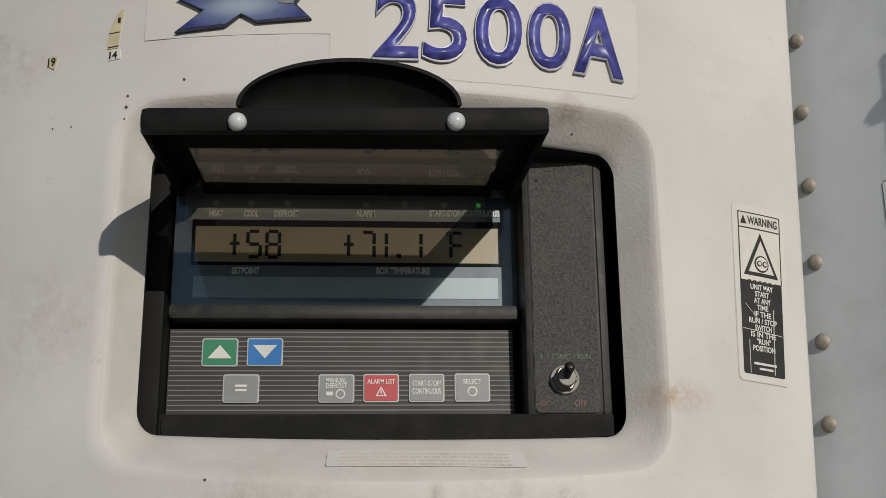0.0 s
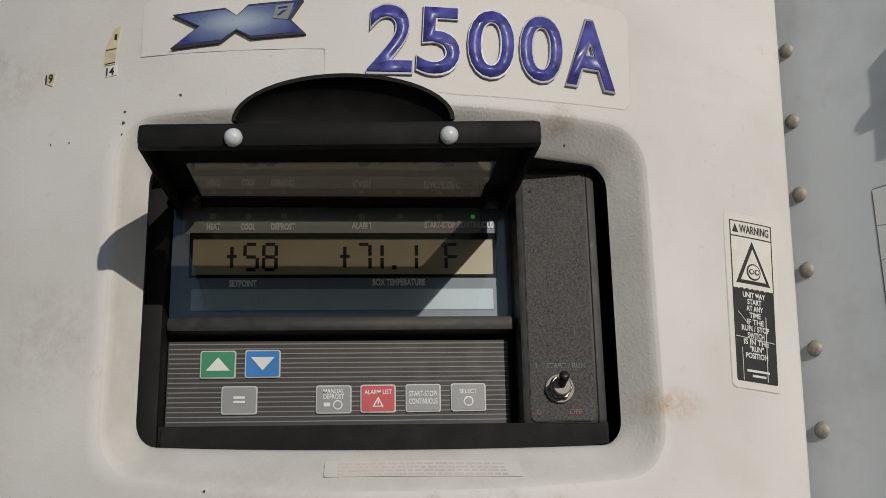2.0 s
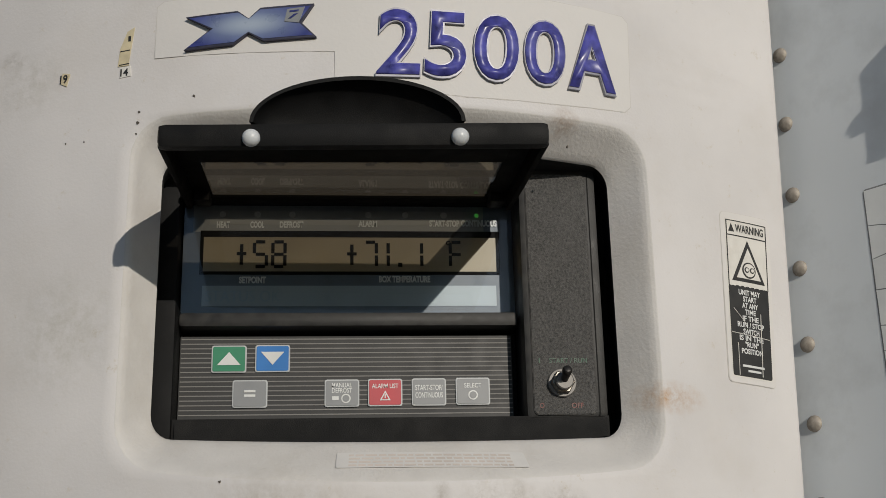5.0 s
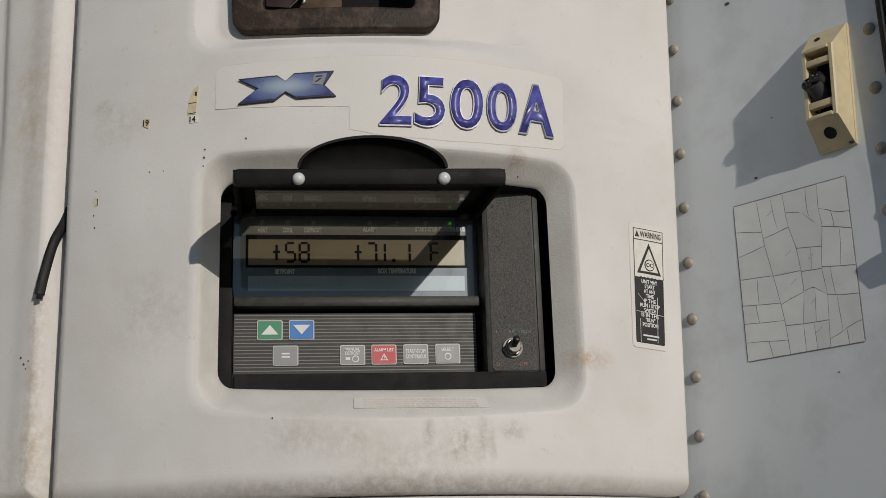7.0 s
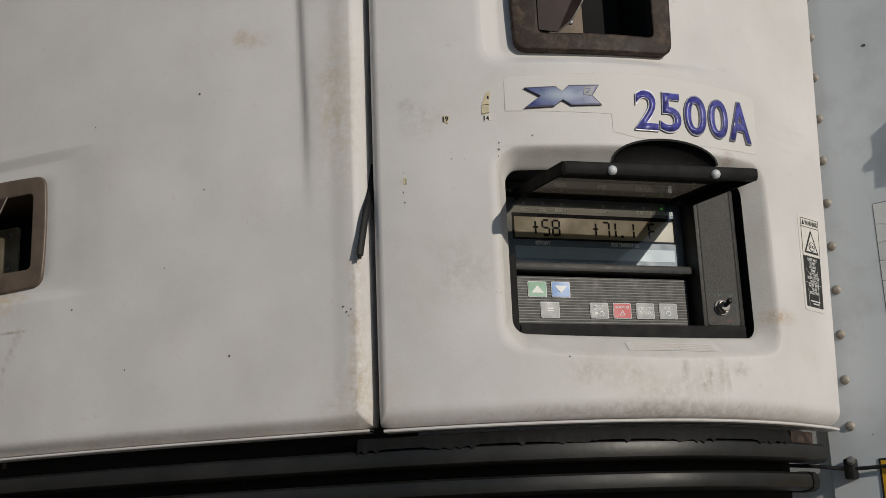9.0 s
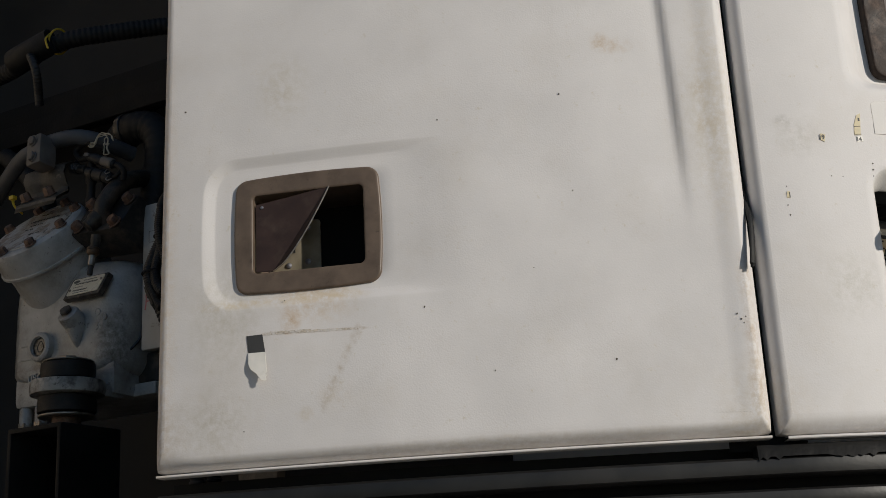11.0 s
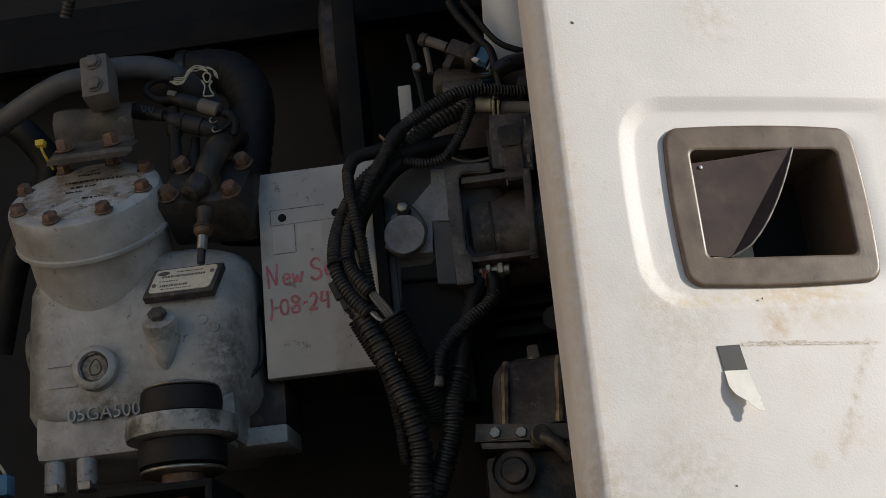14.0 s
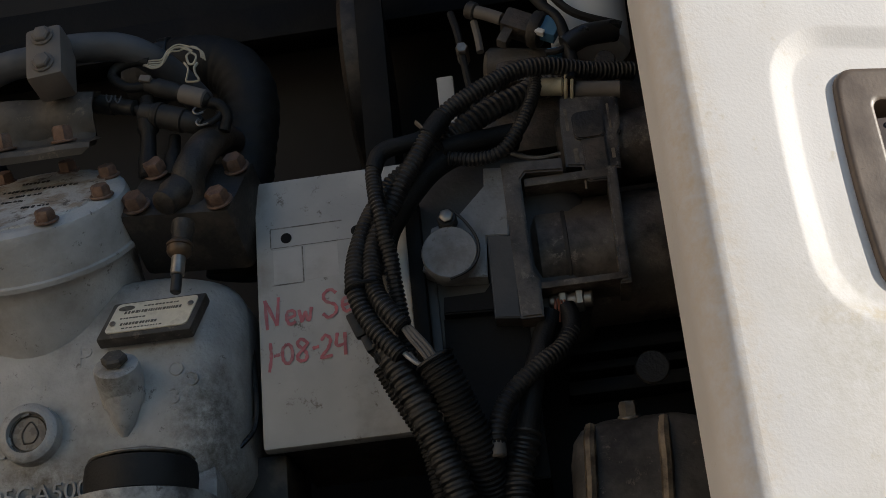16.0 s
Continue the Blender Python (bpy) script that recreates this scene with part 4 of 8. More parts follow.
part("paper", sheet(rounded(0, 0.0940, 0.0, 0.0082, 0.0008), nl, 0.0004, 12), NOTEPAPER, note)
nr = random.Random(9)
for k in range(4):
    x = 0.006
    while x < 0.086:
        w = nr.uniform(0.002, 0.006)
        bars(note, "red_print", lambda x, y, o=0.0: nl(x, y, o + 0.0004), [(x, min(x + w, 0.088), 0.0008 + 0.0018 * k, 0.0017 + 0.0018 * k)], REDINK, 0.0001)
        x += w + 0.0009

scrap = thing("label_scrap", nose(0.3935, 2.054, 0), "torn yellowed scrap of a date label on the white door", "label")
part("paper", sheet([(0.0, 0.0068), (0.0008, 0.017), (0.0045, 0.0265), (0.0085, 0.0285), (0.0075, 0.020), (0.0065, 0.011), (0.0062, 0.0068)], on_door(0.3968, 2.0538, -0.0004), 0.0008, 6), OLDPAPER, scrap)
part("paper", sheet([(0.0015, 0.0), (0.0078, 0.0006), (0.0074, 0.0062), (0.0015, 0.0060)], on_door(0.3968, 2.0538, -0.0004), 0.0008, 4), PAPER, scrap)
for y in (0.0072, 0.0150):
    part("rule", sheet([(0.0008, y), (0.0066, y + 0.0003), (0.0066, y + 0.0008), (0.0008, y + 0.0005)], on_door(0.3968, 2.0538, 0.0004), 0.0002, 3), INK, scrap)
part("number", text_bm("14", 0.0040, on_door(0.3950, 2.0548, 0.0006), 0.0, 0.0045, bold=0.03), INK, scrap, smooth=0)
part("number", text_bm("1", 0.0030, on_door(0.3915, 2.0745, 0.0006), 0.0, 0.0016, bold=0.03), INK, scrap, smooth=0)
scrap = thing("label_scrap", nose(0.4294, 2.055, 0), "tiny torn scrap of a printed label on the white door", "label")
part("paper", sheet([(0.0, 0.0), (0.004, -0.002), (0.0055, 0.005), (0.001, 0.006)], on_door(0.4310, 2.0560, -0.0004), 0.0008, 3), OLDPAPER, scrap)
part("number", text_bm("19", 0.0045, on_door(0.4312, 2.0562, 0.0006), 0.0, 0.0046, bold=0.03), INK, scrap, smooth=0)
scrap = thing("label_scrap", nose(0.468, 2.003, 0), "tiny peeled remains of a label on the white door", "label")
part("paper", sheet([(0.0, 0.0), (0.003, 0.0), (0.003, 0.006), (0.0005, 0.006)], on_door(0.4690, 2.0010, -0.0004), 0.0008, 3), OLDPAPER, scrap)
part("print", sheet([(0.0025, 0.0), (0.0031, 0.0), (0.0031, 0.005), (0.0025, 0.005)], on_door(0.4690, 2.0010, 0.0004), 0.0002, 2), INK, scrap)
rnd = random.Random(4)
for a, z, r in ((0.3531, 2.0387, 0.0011), (0.3830, 2.033, 0.0010), (0.3835, 2.027, 0.0013), (0.3840, 2.021, 0.0008), (0.4680, 1.985, 0.001), (0.4690, 1.994, 0.0008),
                (0.4680, 2.012, 0.0008), (0.425, 2.021, 0.0007), (0.414, 2.0205, 0.0006), (0.158, 2.0133, 0.0009), (0.333, 1.842, 0.0009),
                (1.0315, 2.140, 0.0016), (0.6655, 2.115, 0.0012), (0.634, 1.863, 0.0015), (0.8, 1.922, 0.0012), (0.78, 2.10, 0.001), (0.70, 1.95, 0.0008), (0.97, 1.823, 0.0009),
                (0.523, 1.892, 0.0011), (0.519, 1.894, 0.0009), (0.526, 1.897, 0.0009), (0.521, 1.8885, 0.0008), (0.74, 1.86, 0.001), (0.66, 2.02, 0.0009), (0.93, 1.96 - 0.02, 0.0008)):
    r *= 0.68
    pts = [(r * rnd.uniform(0.6, 1.2) * math.cos(t), r * rnd.uniform(0.6, 1.5) * math.sin(t)) for t in [2 * math.pi * k / 8 for k in range(8)]]
    part("fleck", sheet(pts, on_door(a, z, 0.0012 if 0.508 < a < 0.532 else -0.0004), 0.0007, 2), SPECKLE, side_door if a < 0.5 else front_door, smooth=0)

# ---- the controller: p along its face, o out of it ----
KB, KE = Vector((-0.1662, -0.3043, 0)), Vector((0.5, 0.8660, 0)).normalized()
KN = Vector((KE.y, -KE.x, 0))


def pb(p, o, z):
    return KB + KE * p + KN * o + Vector((0, 0, z + 0.005 * (p - 0.088)))


def loc(v):
    return pb(v.x, v.y, v.z)


def on_panel(p0, z0, o0):
    return lambda x, y, o=0.0: pb(p0 + x, o0 + o, z0 + y)


ctl = thing("controller", pb(0.1, -0.03, 1.868), "black plastic controller with open lid, lit display and keypad", "controller")
part("housing", boxes((-0.0170, 0.2265, -0.033, -0.012, 1.8670, 2.0130), fn=loc), BLACK, ctl)
for dims in ((-0.0170, -0.001, -0.013, 0.0215, 1.8670, 1.9405, 0.002), (-0.0170, -0.003, -0.013, 0.0080, 1.939, 2.013, 0.001),
             (-0.0030, 0.1800, -0.013, 0.0046, 2.0015, 2.0130, 0.001)):
    part("rail", boxes(dims, fn=loc), BLACK, ctl)
sill = [(-0.0010 + 0.2232 * k / 24, 1.8668 - 0.0058 * (1 - ((k - 12) / 12.5) ** 2)) for k in range(25)]
part("sill", poly(sill + [(0.2222, 1.8788), (-0.0010, 1.8788)], on_panel(0, 0, 0.002), 0.0180, 0.0016), BLACK, ctl, "black bowed lower edge of the housing")
part("switch_housing", boxes((0.1790, 0.2222, -0.013, 0.0194, 1.8775, 2.0150, 0.003), fn=loc), WORNBLACK, ctl)
part("backing", boxes((-0.04, 0.26, -0.036, -0.0335, 1.84, 2.04), fn=loc), VOID, ctl)
disp = part("display", boxes((-0.002, 0.1790, -0.012, -0.0060, 1.9370, 2.0045), fn=loc), FACE, ctl, "dark blue-grey display with two liquid crystal windows")
part("upper_window", poly([(0.009, 1.9635), (0.1695, 1.9635), (0.1695, 1.9850), (0.009, 1.9850)], on_panel(0, 0, -0.0060), 0.0004), LCD, disp, "amber liquid crystal window")
part("lower_window", poly([(0.009, 1.9440), (0.1690, 1.9440), (0.1690, 1.9555), (0.009, 1.9555)], on_panel(0, 0, -0.0060), 0.0004), LCD2, disp, "grey liquid crystal window")
part("lamp_band", poly([(0.012, 1.9905), (0.1610, 1.9905), (0.1610, 1.9985), (0.012, 1.9985)], on_panel(0, 0, -0.0060), 0.0003), mat("lamp_strip", (0.40, 0.40, 0.39), 0.4), disp)
part("mask", poly([(0.003, 1.9862), (0.1630, 1.9862), (0.1630, 2.0030), (0.003, 2.0030)], on_panel(0, 0, -0.0060), 0.0002), mat("display_mask", (0.34, 0.35, 0.35), 0.4), disp)
for x0, x1, z0, z1 in ((0.0075, 0.1710, 1.9832, 1.9868), (0.0075, 0.1710, 1.9618, 1.9635), (0.0072, 0.0090, 1.9618, 1.9868), (0.1695, 0.1715, 1.9618, 1.9868)):
    part("window_frame", poly([(x0, z0), (x1, z0), (x1, z1), (x0, z1)], on_panel(0, 0, -0.0060), 0.0006), VOID, disp, smooth=0)
for k, p in enumerate((0.0188, 0.0377, 0.0567, 0.0986, 0.1192, 0.1407, 0.1592)):
    part("indicator", cyl(pb(p, -0.0057, 1.9962), KN, 0.0012 if k == 6 else 0.0018, 0.0006, 14, 0.0002), LAMPON if k == 6 else LAMP, disp, "lit green indicator" if k == 6 else "")
for words, p0, p1, z in (("HEAT", 0.0161, 0.0225, 1.9866), ("COOL", 0.0343, 0.0411, 1.9867), ("DEFROST", 0.0503, 0.0625, 1.9868), ("ALARM", 0.0935, 0.1031, 1.9874),
                         ("START-STOP", 0.1330, 0.1490, 1.9878), ("CONTINUOUS", 0.1508, 0.1700, 1.9880), ("SETPOINT", 0.0290, 0.0427, 1.9570), ("BOX TEMPERATURE", 0.1048, 0.1322, 1.9575)):
    part("lettering", text_bm(words, 0.0034, on_panel(p0 - 0.0004, z + (0.0020 if z > 1.98 else 0.0), -0.0054), 0.0, p1 - p0 + 0.0008, bold=0.05), PRINT, disp, smooth=0)
part("lettering", text_bm("STATUS OK", 0.0062, on_panel(0.011, 1.9465, -0.0053), 0.0, 0.040), GHOST, disp, "faint status words", smooth=0)
SEGS = {"a": (0.12, 0.88, 1, 0), "g": (0.12, 0.88, 0.5, 0), "d": (0.12, 0.88, 0, 0), "f": (0, 0, 0.54, 0.96), "b": (1, 1, 0.54, 0.96), "e": (0, 0, 0.04, 0.46), "c": (1, 1, 0.04, 0.46)}
DIGITS = {"5": "afgcd", "8": "abcdefg", "7": "abc", "1": "bc", "F": "afge"}


def lcd_digit(ch, p0, z0, w, h, t=0.0018):
    bm = bmesh.new()
    def bar(x0, x1, y0, y1):
        vs = [bm.verts.new(pb(p0 + x, -0.0053, z0 + y)) for x, y in ((x0, y0), (x1, y0), (x1, y1), (x0, y1))]
        bm.faces.new(vs)
    if ch == "+":
        bar(0, w, h * 0.52 - t / 2, h * 0.52 + t / 2)
        bar(w / 2 - t / 2, w / 2 + t / 2, h * 0.08, h * 0.9)
    elif ch == ".":
        bar(0, t * 1.3, 0, t * 1.3)
    elif ch == "o":
        for k in range(10):
            a0, a1 = 2 * math.pi * k / 10, 2 * math.pi * (k + 1) / 10
            bm.faces.new([bm.verts.new(pb(p0 + r * math.cos(a), -0.0053, z0 + r * math.sin(a))) for r, a in ((0.0008, a0), (0.0014, a0), (0.0014, a1), (0.0008, a1))])
    else:
        for s in DIGITS[ch]:
            x0, x1, y0, y1 = SEGS[s]
            if y1 == 0:
                bar(x0 * w, x1 * w, y0 * h - t / 2, y0 * h + t / 2)
            else:
                bar(x0 * w - t / 2, x0 * w + t / 2, y0 * h, y1 * h)
    part("numeral", bm, VOID, disp, smooth=0)


for ch, p in (("+", 0.0270), ("5", 0.0365), ("8", 0.0465), ("+", 0.0870), ("7", 0.0965), ("1", 0.1030), (".", 0.1150), ("1", 0.1215), ("F", 0.1440)):
    lcd_digit(ch, p, 1.9662, 0.0052 if ch == "+" else 0.0066, 0.0142)
lcd_digit("o", 0.1430, 1.9800, 0.003, 0.003)
pane = part("glass", poly([(-0.0015, 1.9375), (0.1785, 1.9375), (0.1785, 2.0040), (-0.0015, 2.0040)], on_panel(0, 0, -0.0035), 0.0), GLASS, disp, "clear reflecting pane", smooth=0)
pane.visible_shadow = False
part("ledge", boxes((-0.0010, 0.1780, -0.012, 0.0100, 1.9288, 1.9368, 0.0025), fn=loc), WORNBLACK, ctl, "black rounded ledge under the display")
pad = part("keypad", boxes((-0.0005, 0.1752, -0.011, 0.0, 1.8795, 1.9258), fn=loc), KEYPAD, ctl, "charcoal membrane keypad with fine pale stripes")
bm = bmesh.new()
for k in range(18):
    z = 1.8812 + 0.00252 * k
    bm.faces.new([bm.verts.new(pb(p, 0.0002, zz)) for p, zz in ((0.0, z), (0.1748, z), (0.1748, z + 0.00055), (0.0, z + 0.00055))])
part("stripes", bm, LINE, pad, smooth=0)
BUTTONS = (("up", 0.0160, 1.9062, KGREEN, "green arrow-up button"), ("down", 0.0387, 1.9064, KBLUE, "blue arrow-down button"), ("equals", 0.0273, 1.8876, KGREY, "grey equals button"),
           ("defrost", 0.0752, 1.8876, KGREY, "grey manual defrost button"), ("alarm", 0.0979, 1.8878, KRED, "red alarm list button"),
           ("mode", 0.1211, 1.8879, KGREY, "grey start-stop button"), ("select", 0.1445, 1.8881, KGREY, "grey select button"))
for kind, p, z, m, words in BUTTONS:
    w, h = 0.0182, 0.0146
    bt = part("button", poly(rounded(0, w, 0, h, 0.0013, 4), on_panel(p, z, 0.0002), 0.0009, 0.0002), KRIM, pad, words)
    part("cap", poly(rounded(0.0007, w - 0.0007, 0.0007, h - 0.0007, 0.0009, 4), on_panel(p, z, 0.0011), 0.0003), m, bt)
    f = on_panel(p, z, 0.0015)
    if kind == "up":
        part("sign", poly([(0.0030, 0.0040), (0.0152, 0.0040), (0.0091, 0.0110)], f, 0.0002), KWHITE, bt, smooth=0)
    if kind == "down":
        part("sign", poly([(0.0030, 0.0108), (0.0152, 0.0108), (0.0091, 0.0038)], f, 0.0002), KWHITE, bt, smooth=0)
    if kind == "equals":
        for y in (0.0057, 0.0080):
            part("sign", poly([(0.0062, y), (0.0120, y), (0.0120, y + 0.0012), (0.0062, y + 0.0012)], f, 0.0002), KWHITE, bt, smooth=0)
    lines = {"defrost": (("MANUAL", 0.0105, 0.0103), ("DEFROST", 0.0105, 0.0075)), "alarm": (("ALARM LIST", 0.0140, 0.0095),),
             "mode": (("START-STOP/", 0.0145, 0.0082), ("CONTINUOUS", 0.0145, 0.0042)), "select": (("SELECT", 0.0092, 0.0092),)}.get(kind, ())
    for txt, tw, y in lines:
        part("lettering", text_bm(txt, 0.0028 if kind == "mode" else 0.0024, (lambda x, yy, o, f=f, y=y: f(x + 0.0091, yy + y, o)), 0.0, tw, align="CENTER", bold=0.012), KWHITE, bt, smooth=0)
    if kind == "alarm":
        part("sign", poly([(0.0062, 0.0030), (0.0120, 0.0030), (0.0091, 0.0082)], f, 0.0001), KWHITE, bt, smooth=0)
        part("sign", poly([(0.0073, 0.0036), (0.0109, 0.0036), (0.0091, 0.0070)], f, 0.0003), KRED, bt, smooth=0)
        part("sign", poly([(0.0088, 0.0042), (0.0094, 0.0042), (0.0094, 0.0062), (0.0088, 0.0062)], f, 0.0005), KWHITE, bt, smooth=0)
    if kind in ("select", "defrost"):
        c = (0.0091, 0.0052, 0.0026) if kind == "select" else (0.0112, 0.0044, 0.0025)
        part("sign", poly([(c[0] + c[2] * math.cos(t), c[1] + c[2] * math.sin(t)) for t in [2 * math.pi * k / 18 for k in range(18)]], f, 0.0001), KWHITE, bt, smooth=0)
        part("sign", poly([(c[0] + c[2] * 0.72 * math.cos(t), c[1] + c[2] * 0.72 * math.sin(t)) for t in [2 * math.pi * k / 18 for k in range(18)]], f, 0.0003), KGREY, bt, smooth=0)
    if kind == "defrost":
        part("sign", poly([(0.0040, 0.0036), (0.0074, 0.0036), (0.0074, 0.0056), (0.0040, 0.0056)], f, 0.0001), KWHITE, bt, smooth=0)

plate = part("switch_plate", poly(rounded(0.1828, 0.2160, 1.8790, 2.0115, 0.003, 4), on_panel(0, 0, 0.0190), 0.0012, 0.0004), GRAIN, ctl, "worn black plastic switch plate")
part("groove", poly([(0.2172, 1.8785), (0.2178, 1.8785), (0.2178, 2.0120), (0.2172, 2.0120)], on_panel(0, 0, 0.0195), 0.0001), VOID, ctl, smooth=0)
for words, p, z, w, m in (("START / RUN", 0.1918, 1.9062, 0.0200, GREENPRINT), ("I", 0.1862, 1.9062, 0.0008, GREENPRINT), ("OFF", 0.2025, 1.8825, 0.0062, REDPRINT), ("O", 0.1858, 1.8825, 0.0024, REDPRINT)):
    part("lettering", text_bm(words, 0.0026, on_panel(p, z, 0.0204), 0.0, w, bold=0.015), m, plate, smooth=0)
DULLNUT = mat("dull_nut", (0.20, 0.19, 0.18), 0.55, 0.5)
tog = part("toggle_switch", cyl(pb(0.198, 0.0200, 1.8955), KN, 0.0076, 0.0016, 28, 0.0005), DULLNUT, plate.parent, "chrome toggle switch pointing up")
part("nut", cyl(pb(0.198, 0.0216, 1.8955), KN, 0.0063, 0.0030, 6, 0.0006), STEEL, tog)
part("bushing", cyl(pb(0.198, 0.0246, 1.8955), KN, 0.0048, 0.0040, 20, 0.0006), DULLNUT, tog)
part("lever", lathe(bmesh.new(), [(0.0017, 0), (0.0019, 0.003), (0.0025, 0.0080), (0.0026, 0.0098), (0.0019, 0.0112), (0, 0.0118)], pb(0.198, 0.0270, 1.8955), KN * 0.92 + Vector((0, 0, 0.36)), 16), mat("dark_lever", (0.03, 0.028, 0.026), 0.4, 0.5), tog)

# the lid stands open, almost level
LIDBLACK = mat("matt_black_lid", (0.0045, 0.0043, 0.004), 0.7, vary=0.2, scale=80, spec=0.08)
LID, LB = 0.1285, radians(5.8)


def ld(p, t, n):
    """Lid places: p across, t from the hinge outwards, n up through the lid."""
    return pb(p + (t / LID) * (-0.001), 0.012 + t * (math.cos(LB) + 0.35 * (p - 0.085)) + n * math.sin(LB), 2.0025 - t * math.sin(LB) + n * math.cos(LB))


lf = lambda v: ld(v.x, v.y, v.z)
LP0, LP1 = 0.0020, 0.1755
lid = part("lid", boxes((LP0, LP1, LID - 0.0085, LID, -0.0115, 0.0, 0.0036), fn=lf), BLACK, ctl, "open black plastic lid with a clear window")
for dims in ((LP0, LP0 + 0.013, 0.0, LID - 0.005, -0.002, 0.0, 0.0006), (LP1 - 0.013, LP1, 0.0, LID - 0.005, -0.002, 0.0, 0.0006),
             (LP0 - 0.004, LP1 + 0.004, -0.0080, 0.0022, -0.003, 0.0, 0.0006), (LP0 + 0.012, LP1 - 0.012, 0.069, LID - 0.005, -0.002, 0.0, 0.0006)):
    part("top_plate", boxes(dims, fn=lf), LIDBLACK, lid)
for dims in ((LP0, LP0 + 0.003, 0.006, LID - 0.004, -0.0105, -0.0015, 0.0008), (LP1 - 0.003, LP1, 0.006, LID - 0.004, -0.0105, -0.0015, 0.0008)):
    part("rim", boxes(dims, fn=lf), LIDBLACK, lid)
for dims in ((LP0 + 0.004, LP0 + 0.012, -0.004, 0.012, -0.007, -0.0015, 0.0008), (LP1 - 0.012, LP1 - 0.004, -0.004, 0.012, -0.007, -0.0015, 0.0008)):
    part("hinge", boxes(dims, fn=lf), BLACK, lid)
part("window", poly([(LP0 + 0.012, 0.0015), (LP1 - 0.012, 0.0015), (LP1 - 0.012, 0.070), (LP0 + 0.012, 0.070)], lambda x, y, o=0.0: ld(x, y, -0.0016 + o), 0.0), LIDGLASS, lid, "smoked clear window")
for p in (0.0432, 0.1352):
    part("bumper", lathe(bmesh.new(), [(0.0040, 0), (0.0040, 0.0010), (0.0034, 0.0026), (0.0020, 0.0037), (0, 0.0041)], ld(p, LID, -0.0074), ld(0, 1, 0) - ld(0, 0, 0), 18), BUMPER, lid, "milky round bumper")
bm = bmesh.new()
grid = []
for k in range(9):
    s = 0.5 * math.pi * k / 8
    grid.append([[bm.verts.new(ld(0.0900 + (0.0478 - th) * math.cos(a) * (0.25 + 0.75 * math.cos(s)), LID - (0.0150 - th) * math.sin(s) + 0.0005, (0.0212 - th) * math.sin(a) * math.cos(s) - 0.0002)) for a in [math.pi * j / 24 for j in range(25)]] for th in (0.0, 0.0018)])
for k in range(8):
    for j in range(24):
        for s in (0, 1):
            q = [grid[k][s][j], grid[k][s][j + 1], grid[k + 1][s][j + 1], grid[k + 1][s][j]]
            bm.faces.new(q)
for j in range(24):
    bm.faces.new([grid[0][0][j], grid[0][0][j + 1], grid[0][1][j + 1], grid[0][1][j]])
part("finger_scoop", bm, BLACK, lid, "hollow domed finger pull")

# ---- things on the front door ----
peel = thing("torn_sticker", nose(0.957, 1.867, 0.0), "torn black and white sticker curling off the white door", "sticker")
part("dark_piece", sheet([(0.0, 0.0437), (0.0152, 0.0440), (0.0179, 0.0270), (0.0018, 0.0275)], on_door(0.9670, 1.8663, -0.0004), 0.0009, 4), mat("grey_vinyl", (0.045, 0.045, 0.045), 0.5), peel)
curl = lambda x, y, o=0.0: nose(0.9670 - x, 1.8663 + y, 0.0006 + 0.0065 * max(0.0, (0.0275 - y) / 0.0275) ** 1.4 + o)
bm = bmesh.new()
rows = [(0.0275, 0.0018, 0.0179), (0.022, 0.0022, 0.0186), (0.0173, 0.0024, 0.0194), (0.012, 0.0050, 0.0200), (0.0085, 0.0094, 0.0212), (0.0067, 0.0120, 0.0195), (0.0050, 0.0125, 0.0212), (0.0030, 0.0150, 0.0200), (0.0012, 0.0160, 0.0214), (0.0, 0.0188, 0.0204)]
prev = None
for y, x0, x1 in rows:
    vs = [bm.verts.new(curl(x, y, o)) for o in (0, 0.0004) for x in (x0, x1)]
    if prev:
        for i, j in ((0, 1), (3, 2), (1, 3), (2, 0)):
            bm.faces.new((prev[i], prev[j], vs[j], vs[i]))
    prev = vs
part("curl", bm, PAPER, peel, "curled white flap")
ghost = [((0.0175, 0.0442), (0.106, 0.0415), 0.0026), ((0.022, 0.0455), (0.062, 0.0443), 0.0022)]
GLUE = mat("glue_residue", (0.50, 0.445, 0.375), 0.7, vary=0.3, scale=500, dirt=(0.655, 0.63, 0.61), dirt_scale=220, dirt_amount=0.95, thick=1.0)
for (x0, y0), (x1, y1), w in ghost:
    n = 40
    up = Vector((-(y1 - y0), x1 - x0)).normalized()
    lo, hi = [], []
    for k in range(n + 1):
        f = k / n
        lo.append((x0 + (x1 - x0) * f - up.x * w * rnd.uniform(0.05, 0.5), y0 + (y1 - y0) * f - up.y * w * rnd.uniform(0.05, 0.5)))
        hi.append((x0 + (x1 - x0) * f + up.x * w * rnd.uniform(0.05, 0.5), y0 + (y1 - y0) * f + up.y * w * rnd.uniform(0.05, 0.5)))
    part("glue_line", poly(lo + hi[::-1], on_door(0.9670, 1.8663, 0.0002), 0.0), GLUE, peel, smooth=0)

strip = thing("rubber_strip", nose(0.505, 1.94, 0.0), "loose black rubber door seal hanging out of the gap", "seal")
part("seal", tube([nose(0.5035, 2.03, -0.024), nose(0.5035, 2.000, -0.012), nose(0.5040, 1.980, -0.001), nose(0.5062, 1.958, 0.004), nose(0.5085, 1.940, 0.006)], 0.0036, 10, flat=0.6), RUBBER, strip)
part("core", tube([nose(0.5082, 1.943, 0.006), nose(0.5088, 1.937, 0.0062)], 0.0019, 8), VOID, strip)

